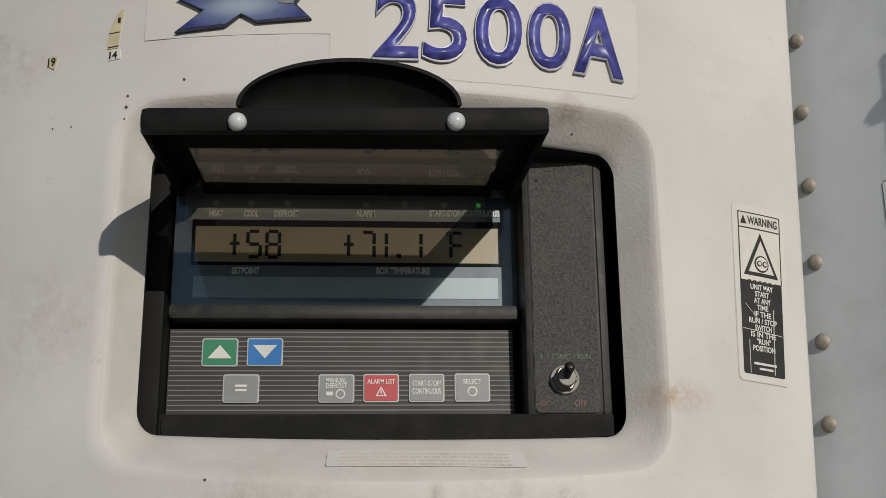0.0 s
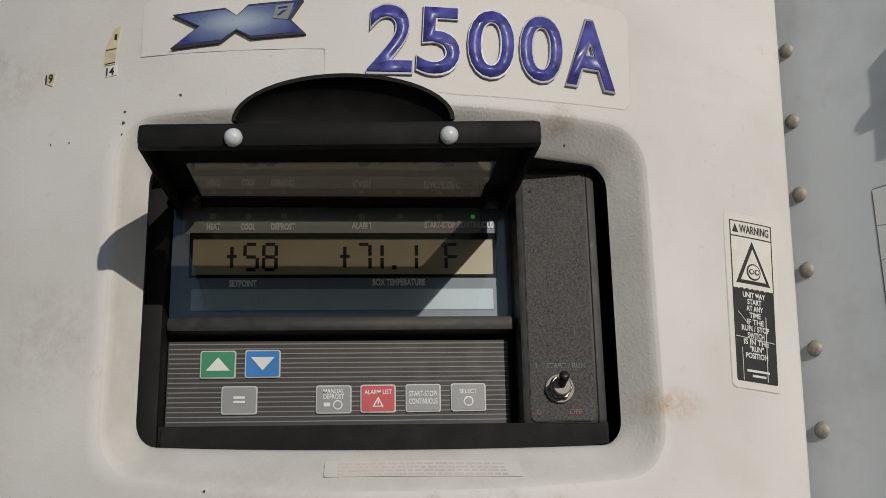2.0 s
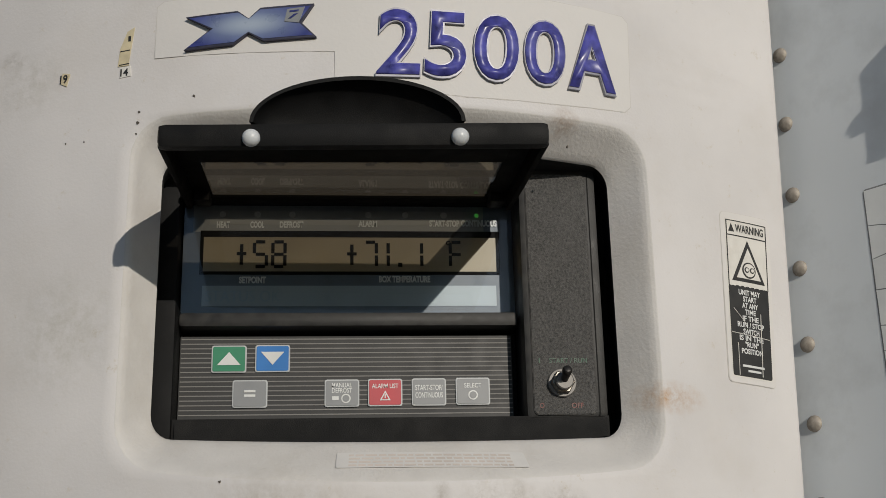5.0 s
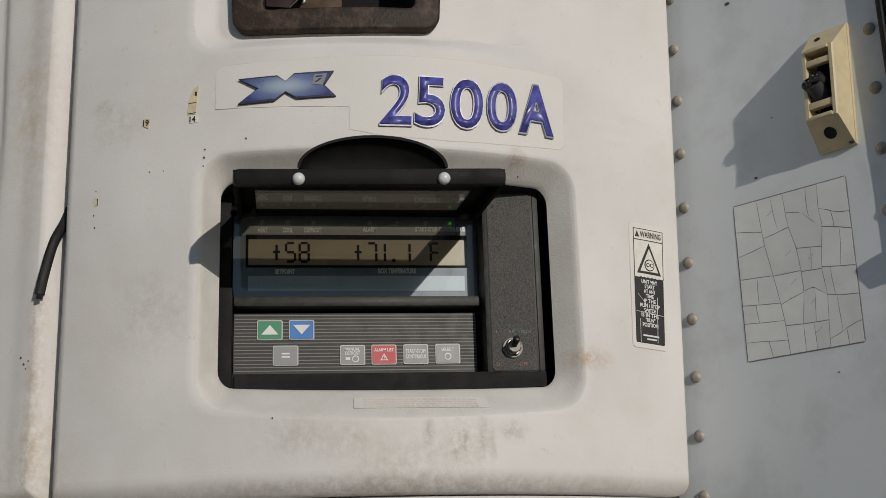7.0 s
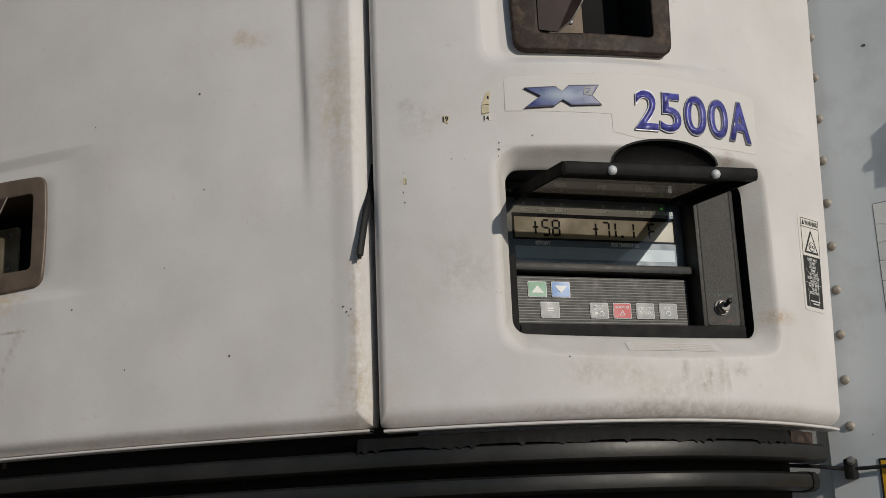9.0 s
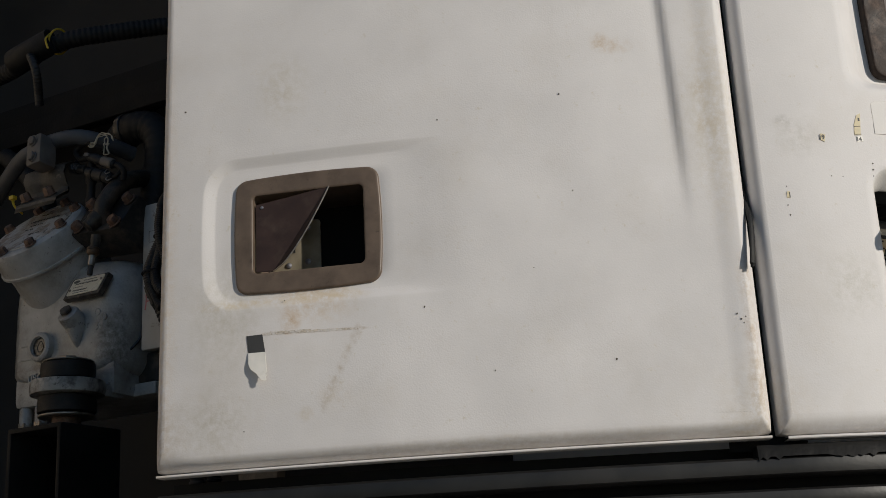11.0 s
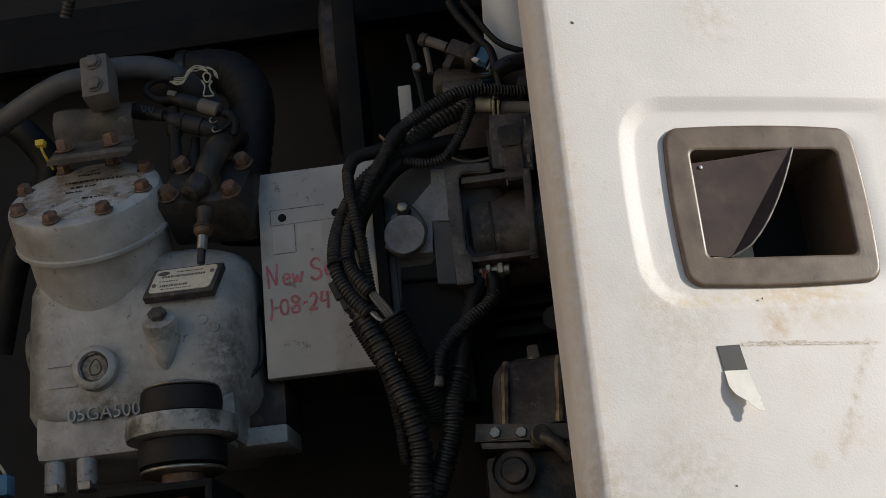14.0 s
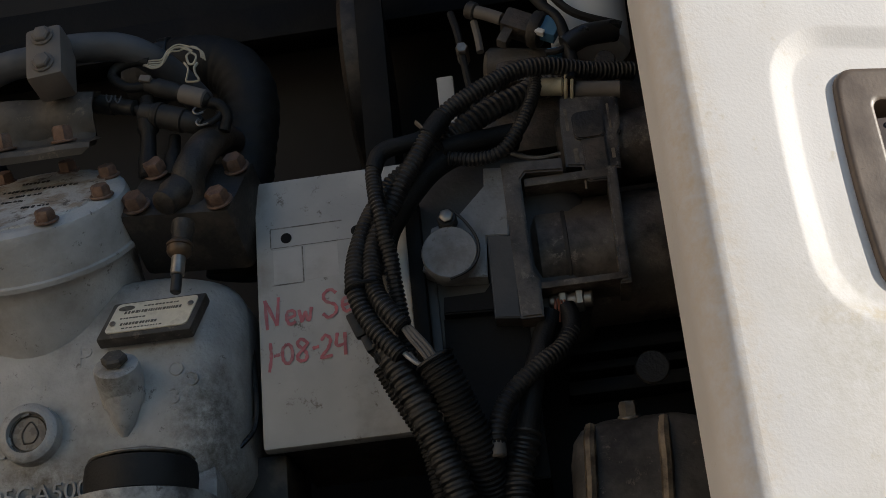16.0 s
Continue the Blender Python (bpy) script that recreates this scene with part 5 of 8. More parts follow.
# ---- things on the trailer wall ----
stk = thing("cracked_sticker", on_wall(0.09, 1.885), "sun-bleached square vinyl sticker cracked into flakes on the grey wall", "sticker")
ST = lambda u, v: (0.0428 + 0.0930 * u, 1.8838 + 0.1182 * v)
part("backing", poly([ST(u, v) for u, v in rounded(-0.006, 1.006, -0.005, 1.005, 0.02)], on_wall, 0.0002), CRACK, stk)
# the long cracks from top to bottom, then the flakes' cross cracks between them: (column, points from one long crack to the next)
LONG = [[(0.0, 1.0), (0.0, 0.0)],
        [(0.215, 1.0), (0.234, 0.83), (0.251, 0.70), (0.301, 0.50), (0.344, 0.31), (0.367, 0.18), (0.383, 0.0)],
        [(0.450, 1.0), (0.471, 0.80), (0.528, 0.635), (0.547, 0.487), (0.552, 0.365), (0.519, 0.169), (0.520, 0.0)],
        [(0.755, 1.0), (0.747, 0.846), (0.765, 0.736), (0.741, 0.61), (0.720, 0.487), (0.746, 0.316), (0.734, 0.166), (0.723, 0.0)],
        [(1.0, 1.0), (1.0, 0.0)]]
CROSS = [[(0.828, 0.79), (0.665, 0.70), (0.520, 0.50), (0.353, 0.322), (0.235, 0.212), (0.118, 0.09)],
         [(0.748, 0.778), (0.497, 0.494), (0.311, 0.360), (0.178, 0.169)],
         [(0.874, 0.85, 0.73), (0.636, 0.61), (0.487, 0.478), (0.365, 0.378, 0.316), (0.168, 0.164)],
         [(0.846, 0.80, 0.785), (0.730, 0.680), (0.490, 0.47, 0.454), (0.316, 0.296, 0.286), (0.052, 0.096, 0.128)]]
SPLIT = {(0, 3): 0.5, (0, 4): 0.42, (0, 6): 0.55, (1, 0): 0.6, (2, 0): 0.72, (2, 2): 0.5, (2, 4): 0.55, (2, 5): 0.4, (3, 1): 0.35, (3, 2): 0.55, (3, 3): 0.3, (3, 4): 0.35, (3, 5): 0.5}


def crack_at(line, v):
    for (u0, v0), (u1, v1) in zip(line, line[1:]):
        if v1 <= v <= v0:
            return u0 + (u1 - u0) * (v0 - v) / max(v0 - v1, 1e-6)
    return line[-1][0]


def flake_outline(left, right, top, low, f0, f1, wob):
    """One flake between two long cracks (fractions f0 to f1) and two cross cracks."""
    def across(c, f):
        k = f * (len(c) - 1)
        i = min(int(k), len(c) - 2)
        return c[i] + (c[i + 1] - c[i]) * (k - i)
    def at(f, v):
        a, b = crack_at(left, v), crack_at(right, v)
        return (a + (b - a) * (f + (wob * math.sin(9 * v + 4 * f) if 0.01 < f < 0.99 else 0)), v)
    fs = [f0 + (f1 - f0) * k / 4 for k in range(5)]
    pts = [at(f, across(top, f)) for f in fs]
    pts += [at(f1, across(top, f1) + (across(low, f1) - across(top, f1)) * k / 5) for k in range(1, 5)]
    pts += [at(f, across(low, f)) for f in reversed(fs)]
    return pts + [at(f0, across(low, f0) + (across(top, f0) - across(low, f0)) * k / 5) for k in range(1, 5)]


for col in range(4):
    rows = [(1.0, 1.0)] + CROSS[col] + [(0.0, 0.0)]
    for r, (hi, lo) in enumerate(zip(rows, rows[1:])):
        cuts = [0.0, SPLIT[(col, r)], 1.0] if (col, r) in SPLIT else [0.0, 1.0]
        for f0, f1 in zip(cuts, cuts[1:]):
            pp = [ST(u, v) for u, v in flake_outline(LONG[col], LONG[col + 1], hi, lo, f0, f1, 0.06)]
            mx, mz = sum(p[0] for p in pp) / len(pp), sum(p[1] for p in pp) / len(pp)
            pp = [(x + (mx - x) * 0.00032 / max(math.hypot(x - mx, y - mz), 0.002), y + (mz - y) * 0.00032 / max(math.hypot(x - mx, y - mz), 0.002)) for x, y in pp]
            part("flake", poly(pp, lambda x, y, o=0.0: on_wall(x, y, o + 0.0002), 0.0002), STICKER, stk, smooth=0)
for u, v in ((0.30, 0.88), (0.42, 0.60), (0.62, 0.55), (0.45, 0.42), (0.60, 0.28), (0.62, 0.10)):
    a, b = ST(u, v), ST(u + 0.05, v + 0.03)
    part("hairline", poly([a, b, (b[0], b[1] + 0.0003), (a[0], a[1] + 0.0003)], lambda x, y, o=0.0: on_wall(x, y, o + 0.0005), 0.0), CRACK, stk, smooth=0)
for x, z, r in ((0.0545, 2.1660, 0.0016), (0.0646, 2.0195, 0.0010), (0.083, 2.062, 0.0005), (0.114, 1.866, 0.0006), (0.015, 1.781, 0.0006)):
    part("fleck", poly([(x + r * math.cos(t) * 1.4, z + r * 0.8 * math.sin(t)) for t in [0.7 * k for k in range(9)]], on_wall, 0.0004), SPECKLE, trailer_wall, smooth=0)

sock = thing("connector_box", on_wall(0.135, 2.022), "cream plastic connector housing with a black plug on the grey wall", "connector")
lean = lambda s, z: s + 0.04 * (z - 2.022)
part("base", boxes((0.1195, 0.1490, 0.0, 0.0035, 2.0220, 2.1130, 0.001), fn=lambda v: on_wall(lean(v.x, v.z), v.z, v.y)), CREAM, sock)


def funnel(bm, low, high, o0, o1):
    """Four walls from one rectangle (along 0, 1, up 0, 1) to another, from o0 to o1 out."""
    got = []
    for (s0, s1, z0, z1), o in ((low, o0), (high, o1)):
        got.append([bm.verts.new(on_wall(lean(s, z), z, o)) for s, z in ((s0, z0), (s1, z0), (s1, z1), (s0, z1))])
    for k in range(4):
        bm.faces.new((got[0][k], got[0][(k + 1) % 4], got[1][(k + 1) % 4], got[1][k]))
    return got


bm = bmesh.new()
funnel(bm, (0.1200, 0.1485, 2.0226, 2.1124), (0.1212, 0.1462, 2.0405, 2.0945), 0.0035, 0.0200)
funnel(bm, (0.1212, 0.1462, 2.0405, 2.0945), (0.1218, 0.1452, 2.0412, 2.0938), 0.0200, 0.0210)
funnel(bm, (0.1218, 0.1452, 2.0412, 2.0938), (0.1242, 0.1428, 2.0436, 2.0916), 0.0210, 0.0210)
bm.faces.new(funnel(bm, (0.1242, 0.1428, 2.0436, 2.0916), (0.1246, 0.1424, 2.0440, 2.0912), 0.0210, 0.0050)[1])
bmesh.ops.remove_doubles(bm, verts=bm.verts[:], dist=1e-6)
part("housing", bm, CREAM, sock, smooth=20)
part("hollow", boxes((0.1250, 0.1422, 0.0052, 0.0058, 2.0445, 2.0908), fn=lambda v: on_wall(lean(v.x, v.z), v.z, v.y)), VOID, sock)
for z, tall in ((2.0520, 0.0024), (2.0838, 0.0022)):
    part("crossbar", boxes((0.1236, 0.1432, 0.0150, 0.0205, z - tall, z + tall, 0.0006), fn=lambda v: on_wall(lean(v.x, v.z), v.z, v.y)), CREAM, sock)
for z in (2.0425, 2.0925):
    part("lip", boxes((0.1262, 0.1425, 0.0190, 0.0226, z - 0.0013, z + 0.0013, 0.0005), fn=lambda v: on_wall(lean(v.x, v.z), v.z, v.y)), CREAM, sock)
aim = WALL_OUT * 0.9 - WALL_ALONG * 0.12 + Vector((0, 0, 0.42))
plug = part("plug", tube([on_wall(0.1325, 2.0575, 0.006), on_wall(0.1322, 2.0610, 0.013), on_wall(0.1312, 2.0680, 0.0215)], 0.0066, 18), KEYPAD, sock, "black two-part plug")
for ds, dz in ((-0.0036, -0.0005), (0.0034, 0.0022)):
    eye_ring = part("socket", lathe(bmesh.new(), [(0.0048, -0.006), (0.0048, 0.0010), (0.0040, 0.0016), (0.0036, 0.0004), (0.0, 0.0)], on_wall(0.1312 + ds, 2.0690 + dz, 0.0222), aim, 18), WORNBLACK, plug)
    for a in (0.4, 2.5, 4.6):
        part("pin", cyl(on_wall(0.1312 + ds + 0.0020 * math.cos(a), 2.0690 + dz + 0.0016 * math.sin(a), 0.0216), aim, 0.0007, 0.0022, 8, 0.0002), STEEL, eye_ring)
part("wing", tube([on_wall(0.1262, 2.0790, 0.0150), on_wall(0.1255, 2.0700, 0.0165), on_wall(0.1268, 2.0560, 0.0150), on_wall(0.1280, 2.0500, 0.0110)], 0.0030, 10, flat=0.6), GLOSSBLACK, plug, "black plug latch")
part("wire_hole", lathe(bmesh.new(), [(0.0046, -0.003), (0.0046, 0.0004), (0.0, 0.0005)], on_wall(0.1350, 2.0318, 0.0122), WALL_OUT * 0.75 + Vector((0, 0, -0.66)), 20), VOID, sock)
part("screw", cyl(on_wall(0.1458, 2.0246, 0.0036), WALL_OUT, 0.0022, 0.0014, 12, 0.0004), INK, sock)
part("slot", lathe(bmesh.new(), [(0.0022, -0.002), (0.0022, 0.0003), (0.0, 0.0004)], on_wall(0.1330, 2.1040, 0.0118), WALL_OUT * 0.75 + Vector((0, 0, 0.66)), 14), VOID, sock)

sign = thing("caution_sign", on_wall(0.07, 1.66), "yellow and black caution sign on the grey wall", "sign")
part("border", poly(rounded(0.0175, 0.150, 1.655, 1.758, 0.001), on_wall, 0.0008), INK, sign)
part("field", poly([(0.0195, 1.657), (0.148, 1.657), (0.148, 1.756), (0.0195, 1.756)], on_wall, 0.0010), YELLOW, sign)
for words, x, z, h, w in (("CAUTION", 0.0575, 1.7492, 0.0058, 0.0450), ("BEFORE TOWING", 0.0329, 1.7408, 0.0046, 0.0470), ("1.", 0.0243, 1.7316, 0.0040, 0.0030), ("MAKE A VISUAL", 0.0329, 1.7327, 0.0040, 0.0480)):
    part("lettering", text_bm(words, h, (lambda a, b, o, x=x, z=z: on_wall(x + a, z + b, 0.0012)), 0.0, w, bold=0.02), INK, sign, smooth=0)
bars(sign, "print", lambda x, y, o=0.0: on_wall(x, y, o + 0.0010), [(0.0562, 0.1040, 1.7480, 1.7485), (0.0890, 0.1250, 1.7327, 1.7360), (0.0329, 0.1050, 1.7240, 1.7275), (0.0329, 0.1180, 1.7155, 1.7190)], INK)

cable = thing("wall_cable", on_wall(0.0, 1.75, 0.01), "black cable in a clamp across the grey wall", "cable")
part("sheath", tube([(-0.06, -0.034, 1.7570), (-0.03, -0.026, 1.7535), on_wall(-0.006, 1.7500, 0.010), on_wall(0.03, 1.7500, 0.005), on_wall(0.07, 1.7485, 0.004), on_wall(0.12, 1.7500, 0.004), on_wall(0.20, 1.7490, 0.004)], 0.0019, 8), RUBBER, cable)
part("clamp", wall_boxes((-0.0120, -0.0020, 0.0, 0.015, 1.7400, 1.7600, 0.003)), RUBBER, cable)
part("bolt", hexbolt(on_wall(-0.004, 1.757, 0.014), (0.4, -1, 0.2), 0.0035, 0.004), STEEL, cable)
loom = thing("cable_loom", on_wall(0.18, 1.9, 0.01), "black cable loom running down the edge of the grey wall", "cable")
for dx in (0.006, 0.012, 0.017):
    part("strand", tube([on_wall(0.176 + dx, 2.42, 0.0038), on_wall(0.174 + dx, 2.15, 0.0042), on_wall(0.176 + dx, 1.98, 0.0038), on_wall(0.178 + dx, 1.85, 0.0040), on_wall(0.175 + dx, 1.62, 0.0038)], 0.0036, 8), RUBBER, loom)
part("connector", cyl(on_wall(0.174, 1.928, 0.004), (0.2, -0.2, 1), 0.0045, 0.02, 14, 0.001), RUBBER, loom)


# ---- the open engine bay; d is the distance out from the trailer's wall ----
def bx(x0, x1, d0, d1, z0, z1, bevel=0.0):
    return boxes((x0, x1, -d1, -d0, z0, z1, bevel))


def V(x, d, z):
    return Vector((x, -d, z))


def framed(c, right, up):
    """A map from local (right, up, out) to the world."""
    c, r, u = Vector(c), Vector(right).normalized(), Vector(up).normalized()
    u = (u - r * u.dot(r)).normalized()
    n = r.cross(u).normalized()
    return lambda x, y, o=0.0: c + r * x + u * y + n * o


comp = thing("compressor", V(-1.09, 0.34, 1.925), "grey painted piston compressor with rusty bolts in the engine bay", "compressor")
# rounded crankcase: plan outlines stacked in height and drawn in towards the shoulder
def plan(x0, x1, d0, d1, radii, n=8):
    out = []
    for (cx, cd, a), r in zip(((x0, d1, 180), (x1, d1, 90), (x1, d0, 0), (x0, d0, 270)), radii):
        px, pd = cx + (r if cx == x0 else -r), cd + (r if cd == d0 else -r)
        out += [(px + r * math.cos(radians(a - 90 * k / n)), pd + r * math.sin(radians(a - 90 * k / n))) for k in range(n + 1)]
    return out


bm = bmesh.new()
last = None
for z, k in ((1.9520, 0.016), (1.9560, 0.009), (1.9620, 0.0035), (1.9700, 0.0), (2.0500, 0.0), (2.0750, 0.001), (2.0860, 0.004), (2.0940, 0.009), (2.0990, 0.017), (2.1005, 0.028)):
    vs = [bm.verts.new(V(x, d, z)) for x, d in plan(-1.2010 + k, -1.0070 - k, 0.23, 0.4000 - k, (0.030, 0.040, 0.012, 0.012))]
    if last:
        for q in range(len(vs)):
            bm.faces.new((last[q], last[(q + 1) % len(vs)], vs[(q + 1) % len(vs)], vs[q]))
    else:
        bm.faces.new(vs[::-1])
    last = vs
bm.faces.new(last)
bmesh.ops.recalc_face_normals(bm, faces=bm.faces[:])
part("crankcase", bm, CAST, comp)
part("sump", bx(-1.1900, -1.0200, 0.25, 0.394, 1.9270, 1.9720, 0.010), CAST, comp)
part("side_boss", cyl(V(-1.196, 0.345, 2.035), (-1, -0.1, 0), 0.022, 0.016, 24, 0.003), CAST, comp)
AX = Vector((0, -0.718, 0.696)).normalized()
HC = V(-1.1370, 0.4180, 2.1500)
head = part("cylinder_head", lathe(bmesh.new(), [(0.0600, -0.085), (0.0600, -0.050), (0.0610, -0.0385), (0.0672, -0.0365), (0.0672, -0.0335), (0.0655, -0.0325), (0.0655, -0.007), (0.0640, -0.0025), (0.0605, -0.0004), (0.054, 0.0), (0.034, 0.0008), (0.0, 0.001)], HC, AX, 40), HEADCAST, comp, "round grey cylinder head flecked with dirt")
HU = Vector((0, 0.696, 0.718))
for k in range(8):
    t = radians(-58 + 45 * k)
    at = HC + Vector((math.cos(t) * 0.0560, 0, 0)) + HU * math.sin(t) * 0.0560
    part("bolt", hexbolt(at, AX, 0.0064, 0.0080, spin=k), RUSTBOLT, head)
HEADTOP = mat("rust_flecked_paint", (0.52, 0.52, 0.505), 0.4, vary=0.2, scale=30, bump=0.7, bump_scale=320, spec=0.5, dirt=(0.20, 0.12, 0.05), dirt_scale=60, dirt_amount=0.7, speck=(0.04, 0.024, 0.012), thick=1.25)
part("top_face", lathe(bmesh.new(), [(0.0525, 0.0), (0.0520, 0.0012), (0.030, 0.0018), (0.0, 0.0019)], HC, AX, 40), HEADTOP, head, "rust-flecked top with worn cast marks")
hf = framed(HC + AX * 0.0018, (1, 0, 0), HU)
hr = random.Random(21)
for y, x0, x1, h in ((0.031, -0.012, 0.006, 0.0028), (0.0160, -0.020, 0.030, 0.0034), (0.0050, -0.012, 0.010, 0.0030), (-0.0050, -0.014, 0.000, 0.0026), (-0.020, 0.004, 0.022, 0.0028)):
    x = x0
    while x < x1:
        w = hr.uniform(0.0008, 0.0026)
        bars(head, "cast_mark", hf, [(x, x + w, y + hr.uniform(-0.0006, 0.0006), y + h * hr.uniform(0.6, 1.0))], DARKCAST, 0.0005)
        x += w + hr.uniform(0.0004, 0.0022)
# service valve
def vf(x, y, o=0.0):
    """The service valve's slanted flange: along, up, out."""
    return V(-1.0350, 0.402, 2.1525) + Vector((0.93, 0.16, 0.0)) * x + Vector((0.20, 0.45, 0.86)) * y + Vector((-0.1, -0.87, 0.48)) * o


valve = part("service_valve", boxes((-0.037, 0.037, -0.028, 0.028, -0.050, 0.0, 0.005), fn=lambda v: vf(v.x, v.y, v.z)), DARKCAST, comp, "dirty black service valve flange with four rusty bolts")
for x, y in ((-0.027, 0.0185), (0.028, 0.0185), (-0.027, -0.0185), (0.028, -0.0185)):
    part("bolt", hexbolt(vf(x, y, 0.0), vf(0, 0, 1) - vf(0, 0, 0), 0.0076, 0.0095, spin=x * 40), RUSTBOLT, valve)
part("outlet", tube([V(-1.0330, 0.400, 2.1400), V(-1.0320, 0.408, 2.1560), V(-1.0275, 0.404, 2.1720), V(-1.0225, 0.393, 2.1880), V(-1.0200, 0.375, 2.2020), V(-1.0190, 0.34, 2.2140)], 0.0112, 16), DARKCAST, valve)
part("neck", lathe(bmesh.new(), [(0.0115, 0), (0.0110, 0.014), (0.0090, 0.017), (0.0085, 0.024), (0.006, 0.0255), (0, 0.0255)], V(-1.0350, 0.406, 2.1510), (-0.42, -0.55, -0.72), 16), DARKCAST, valve)
SA = Vector((-0.06, -0.10, -1)).normalized()
stem = part("valve_stem", lathe(bmesh.new(), [(0.0072, -0.004), (0.0074, 0.003), (0.0064, 0.005), (0.0062, 0.012), (0.0056, 0.013), (0.0056, 0.020)], V(-1.0340, 0.4150, 2.1170), SA, 18), DARKCAST, comp, "dark service valve stem")
part("ring_nut", lathe(bmesh.new(), [(0.0050, 0), (0.0072, 0.0006), (0.0086, 0.0025), (0.0086, 0.0040), (0.0078, 0.0044), (0.0080, 0.0075), (0.0066, 0.0095), (0.0046, 0.011)], V(-1.0347, 0.4182, 2.1060), SA, 18), mat("dull_brass", (0.115, 0.075, 0.045), 0.45, 0.4, vary=0.4, scale=120, dirt=(0.05, 0.035, 0.025), dirt_scale=70, dirt_amount=0.6), stem, "dull brown ring nut")
part("shank", cyl(V(-1.0354, 0.4193, 2.0955), SA, 0.0044, 0.013, 14, 0.0006), STEEL, stem, "worn steel shank")
part("tip", cyl(V(-1.0362, 0.4206, 2.0828), SA, 0.0034, 0.0125, 14, 0.0008), INK, stem, "black stem tip")
# name plate on its pad
def pf(x, y, o=0.0):
    """The leaning name plate: along, up, out."""
    return V(-1.0560, 0.4080, 2.0640) + Vector((1.0, 0.0, -0.005)) * x + Vector((0.30, 0.33, 0.95)) * y + Vector((0.0, -0.944, 0.33)) * o



pad = part("plate_pad", boxes((-0.0300, 0.0295, -0.0150, 0.0130, -0.0090, 0.0, 0.0015), fn=lambda v: pf(v.x, v.y, v.z)), GRIME, comp)
pl = part("name_plate", poly(rounded(-0.0262, 0.0258, -0.0112, 0.0110, 0.0030), pf, 0.0009), mat("plate_alloy", (0.76, 0.70, 0.57), 0.45, 0.0, vary=0.15, scale=90, dirt=(0.2, 0.16, 0.11), dirt_scale=90, dirt_amount=0.6), pad, "pale metal name plate with worn print")
WORNPRINT = mat("worn_plate_print", (0.13, 0.115, 0.09), 0.5, vary=0.4, scale=300)
nq = random.Random(33)
for y, x0, x1, h in ((0.0075, -0.008, 0.014, 0.0013), (0.0035, -0.019, 0.017, 0.0028), (-0.0010, -0.020, -0.004, 0.0012), (-0.0055, -0.018, 0.004, 0.0026), (-0.0088, -0.016, 0.008, 0.0011)):
    x = x0
    while x < x1:
        w = nq.uniform(0.0007, 0.0020)
        bars(pl, "print", lambda a, b, o=0.0: pf(a, b, o + 0.0009), [(x, x + w, y - h * 0.36, y + h * 0.36)], WORNPRINT, 0.0002)
        x += w + nq.uniform(0.0004, 0.0010)
for x in (-0.0232, 0.0228):
    part("pin", cyl(pf(x, -0.0045 if x < 0 else 0.0045, 0.0009), pf(0, 0, 1) - pf(0, 0, 0), 0.002, 0.0012, 10), STEEL, pl)
part("emblem", poly([(-0.0190 + 0.0052 * math.cos(t), 0.0070 + 0.0020 * math.sin(t)) for t in [2 * math.pi * k / 20 for k in range(20)]], lambda a, b, o=0.0: pf(a, b, o + 0.0009), 0.0002), WORNPRINT, pl, "small dark oval mark")
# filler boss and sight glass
# grime washed down the casting, under the plate; darker patches along its lower edge
tint_patches(CAST, [(V(-1.03, 0.40, 2.005), 0.030, (0.10, 0.08, 0.055), 0.8, 1.4), (V(-1.05, 0.405, 2.045), 0.035, (0.16, 0.13, 0.09), 0.7, 0.4), (V(-1.10, 0.40, 1.972), 0.12, (0.085, 0.066, 0.048), 0.95, 0.14), (V(-1.02, 0.39, 2.00), 0.035, (0.05, 0.042, 0.036), 0.9, 1.2),
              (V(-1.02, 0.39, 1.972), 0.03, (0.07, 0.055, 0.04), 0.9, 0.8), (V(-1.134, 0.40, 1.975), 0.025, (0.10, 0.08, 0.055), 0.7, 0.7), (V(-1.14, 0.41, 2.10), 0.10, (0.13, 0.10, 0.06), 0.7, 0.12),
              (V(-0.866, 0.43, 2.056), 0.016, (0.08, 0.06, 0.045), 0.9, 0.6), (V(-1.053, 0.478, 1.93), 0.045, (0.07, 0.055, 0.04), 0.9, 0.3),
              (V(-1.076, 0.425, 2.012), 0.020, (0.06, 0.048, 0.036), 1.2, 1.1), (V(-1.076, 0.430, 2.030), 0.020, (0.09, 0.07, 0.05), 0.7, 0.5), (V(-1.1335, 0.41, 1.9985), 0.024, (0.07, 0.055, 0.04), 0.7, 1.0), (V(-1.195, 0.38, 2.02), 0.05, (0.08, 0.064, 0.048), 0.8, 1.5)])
BA = Vector((0.06, -0.80, 0.60)).normalized()
BC = V(-1.0752, 0.4190, 2.0305)
part("filler_boss", lathe(bmesh.new(), [(0.003, -0.038), (0.0070, -0.030), (0.0108, -0.018), (0.0130, -0.006), (0.0132, 0.0), (0.0115, 0.004), (0.0, 0.005)], BC + Vector((0, 0.010, -0.003)), Vector((0.02, -0.30, 0.95)), 28), CAST, comp)
part("filler_face", lathe(bmesh.new(), [(0.0135, -0.026), (0.0140, -0.004), (0.0134, -0.0010), (0.0120, 0.0), (0.0, 0.0002)], BC, BA, 36), CAST, comp, "round boss with a dark hexagon plug")
part("filler_plug", hexbolt(BC + BA * 0.0002, BA, 0.0078, 0.0062, False), GRIME, comp, "dark hexagon plug")
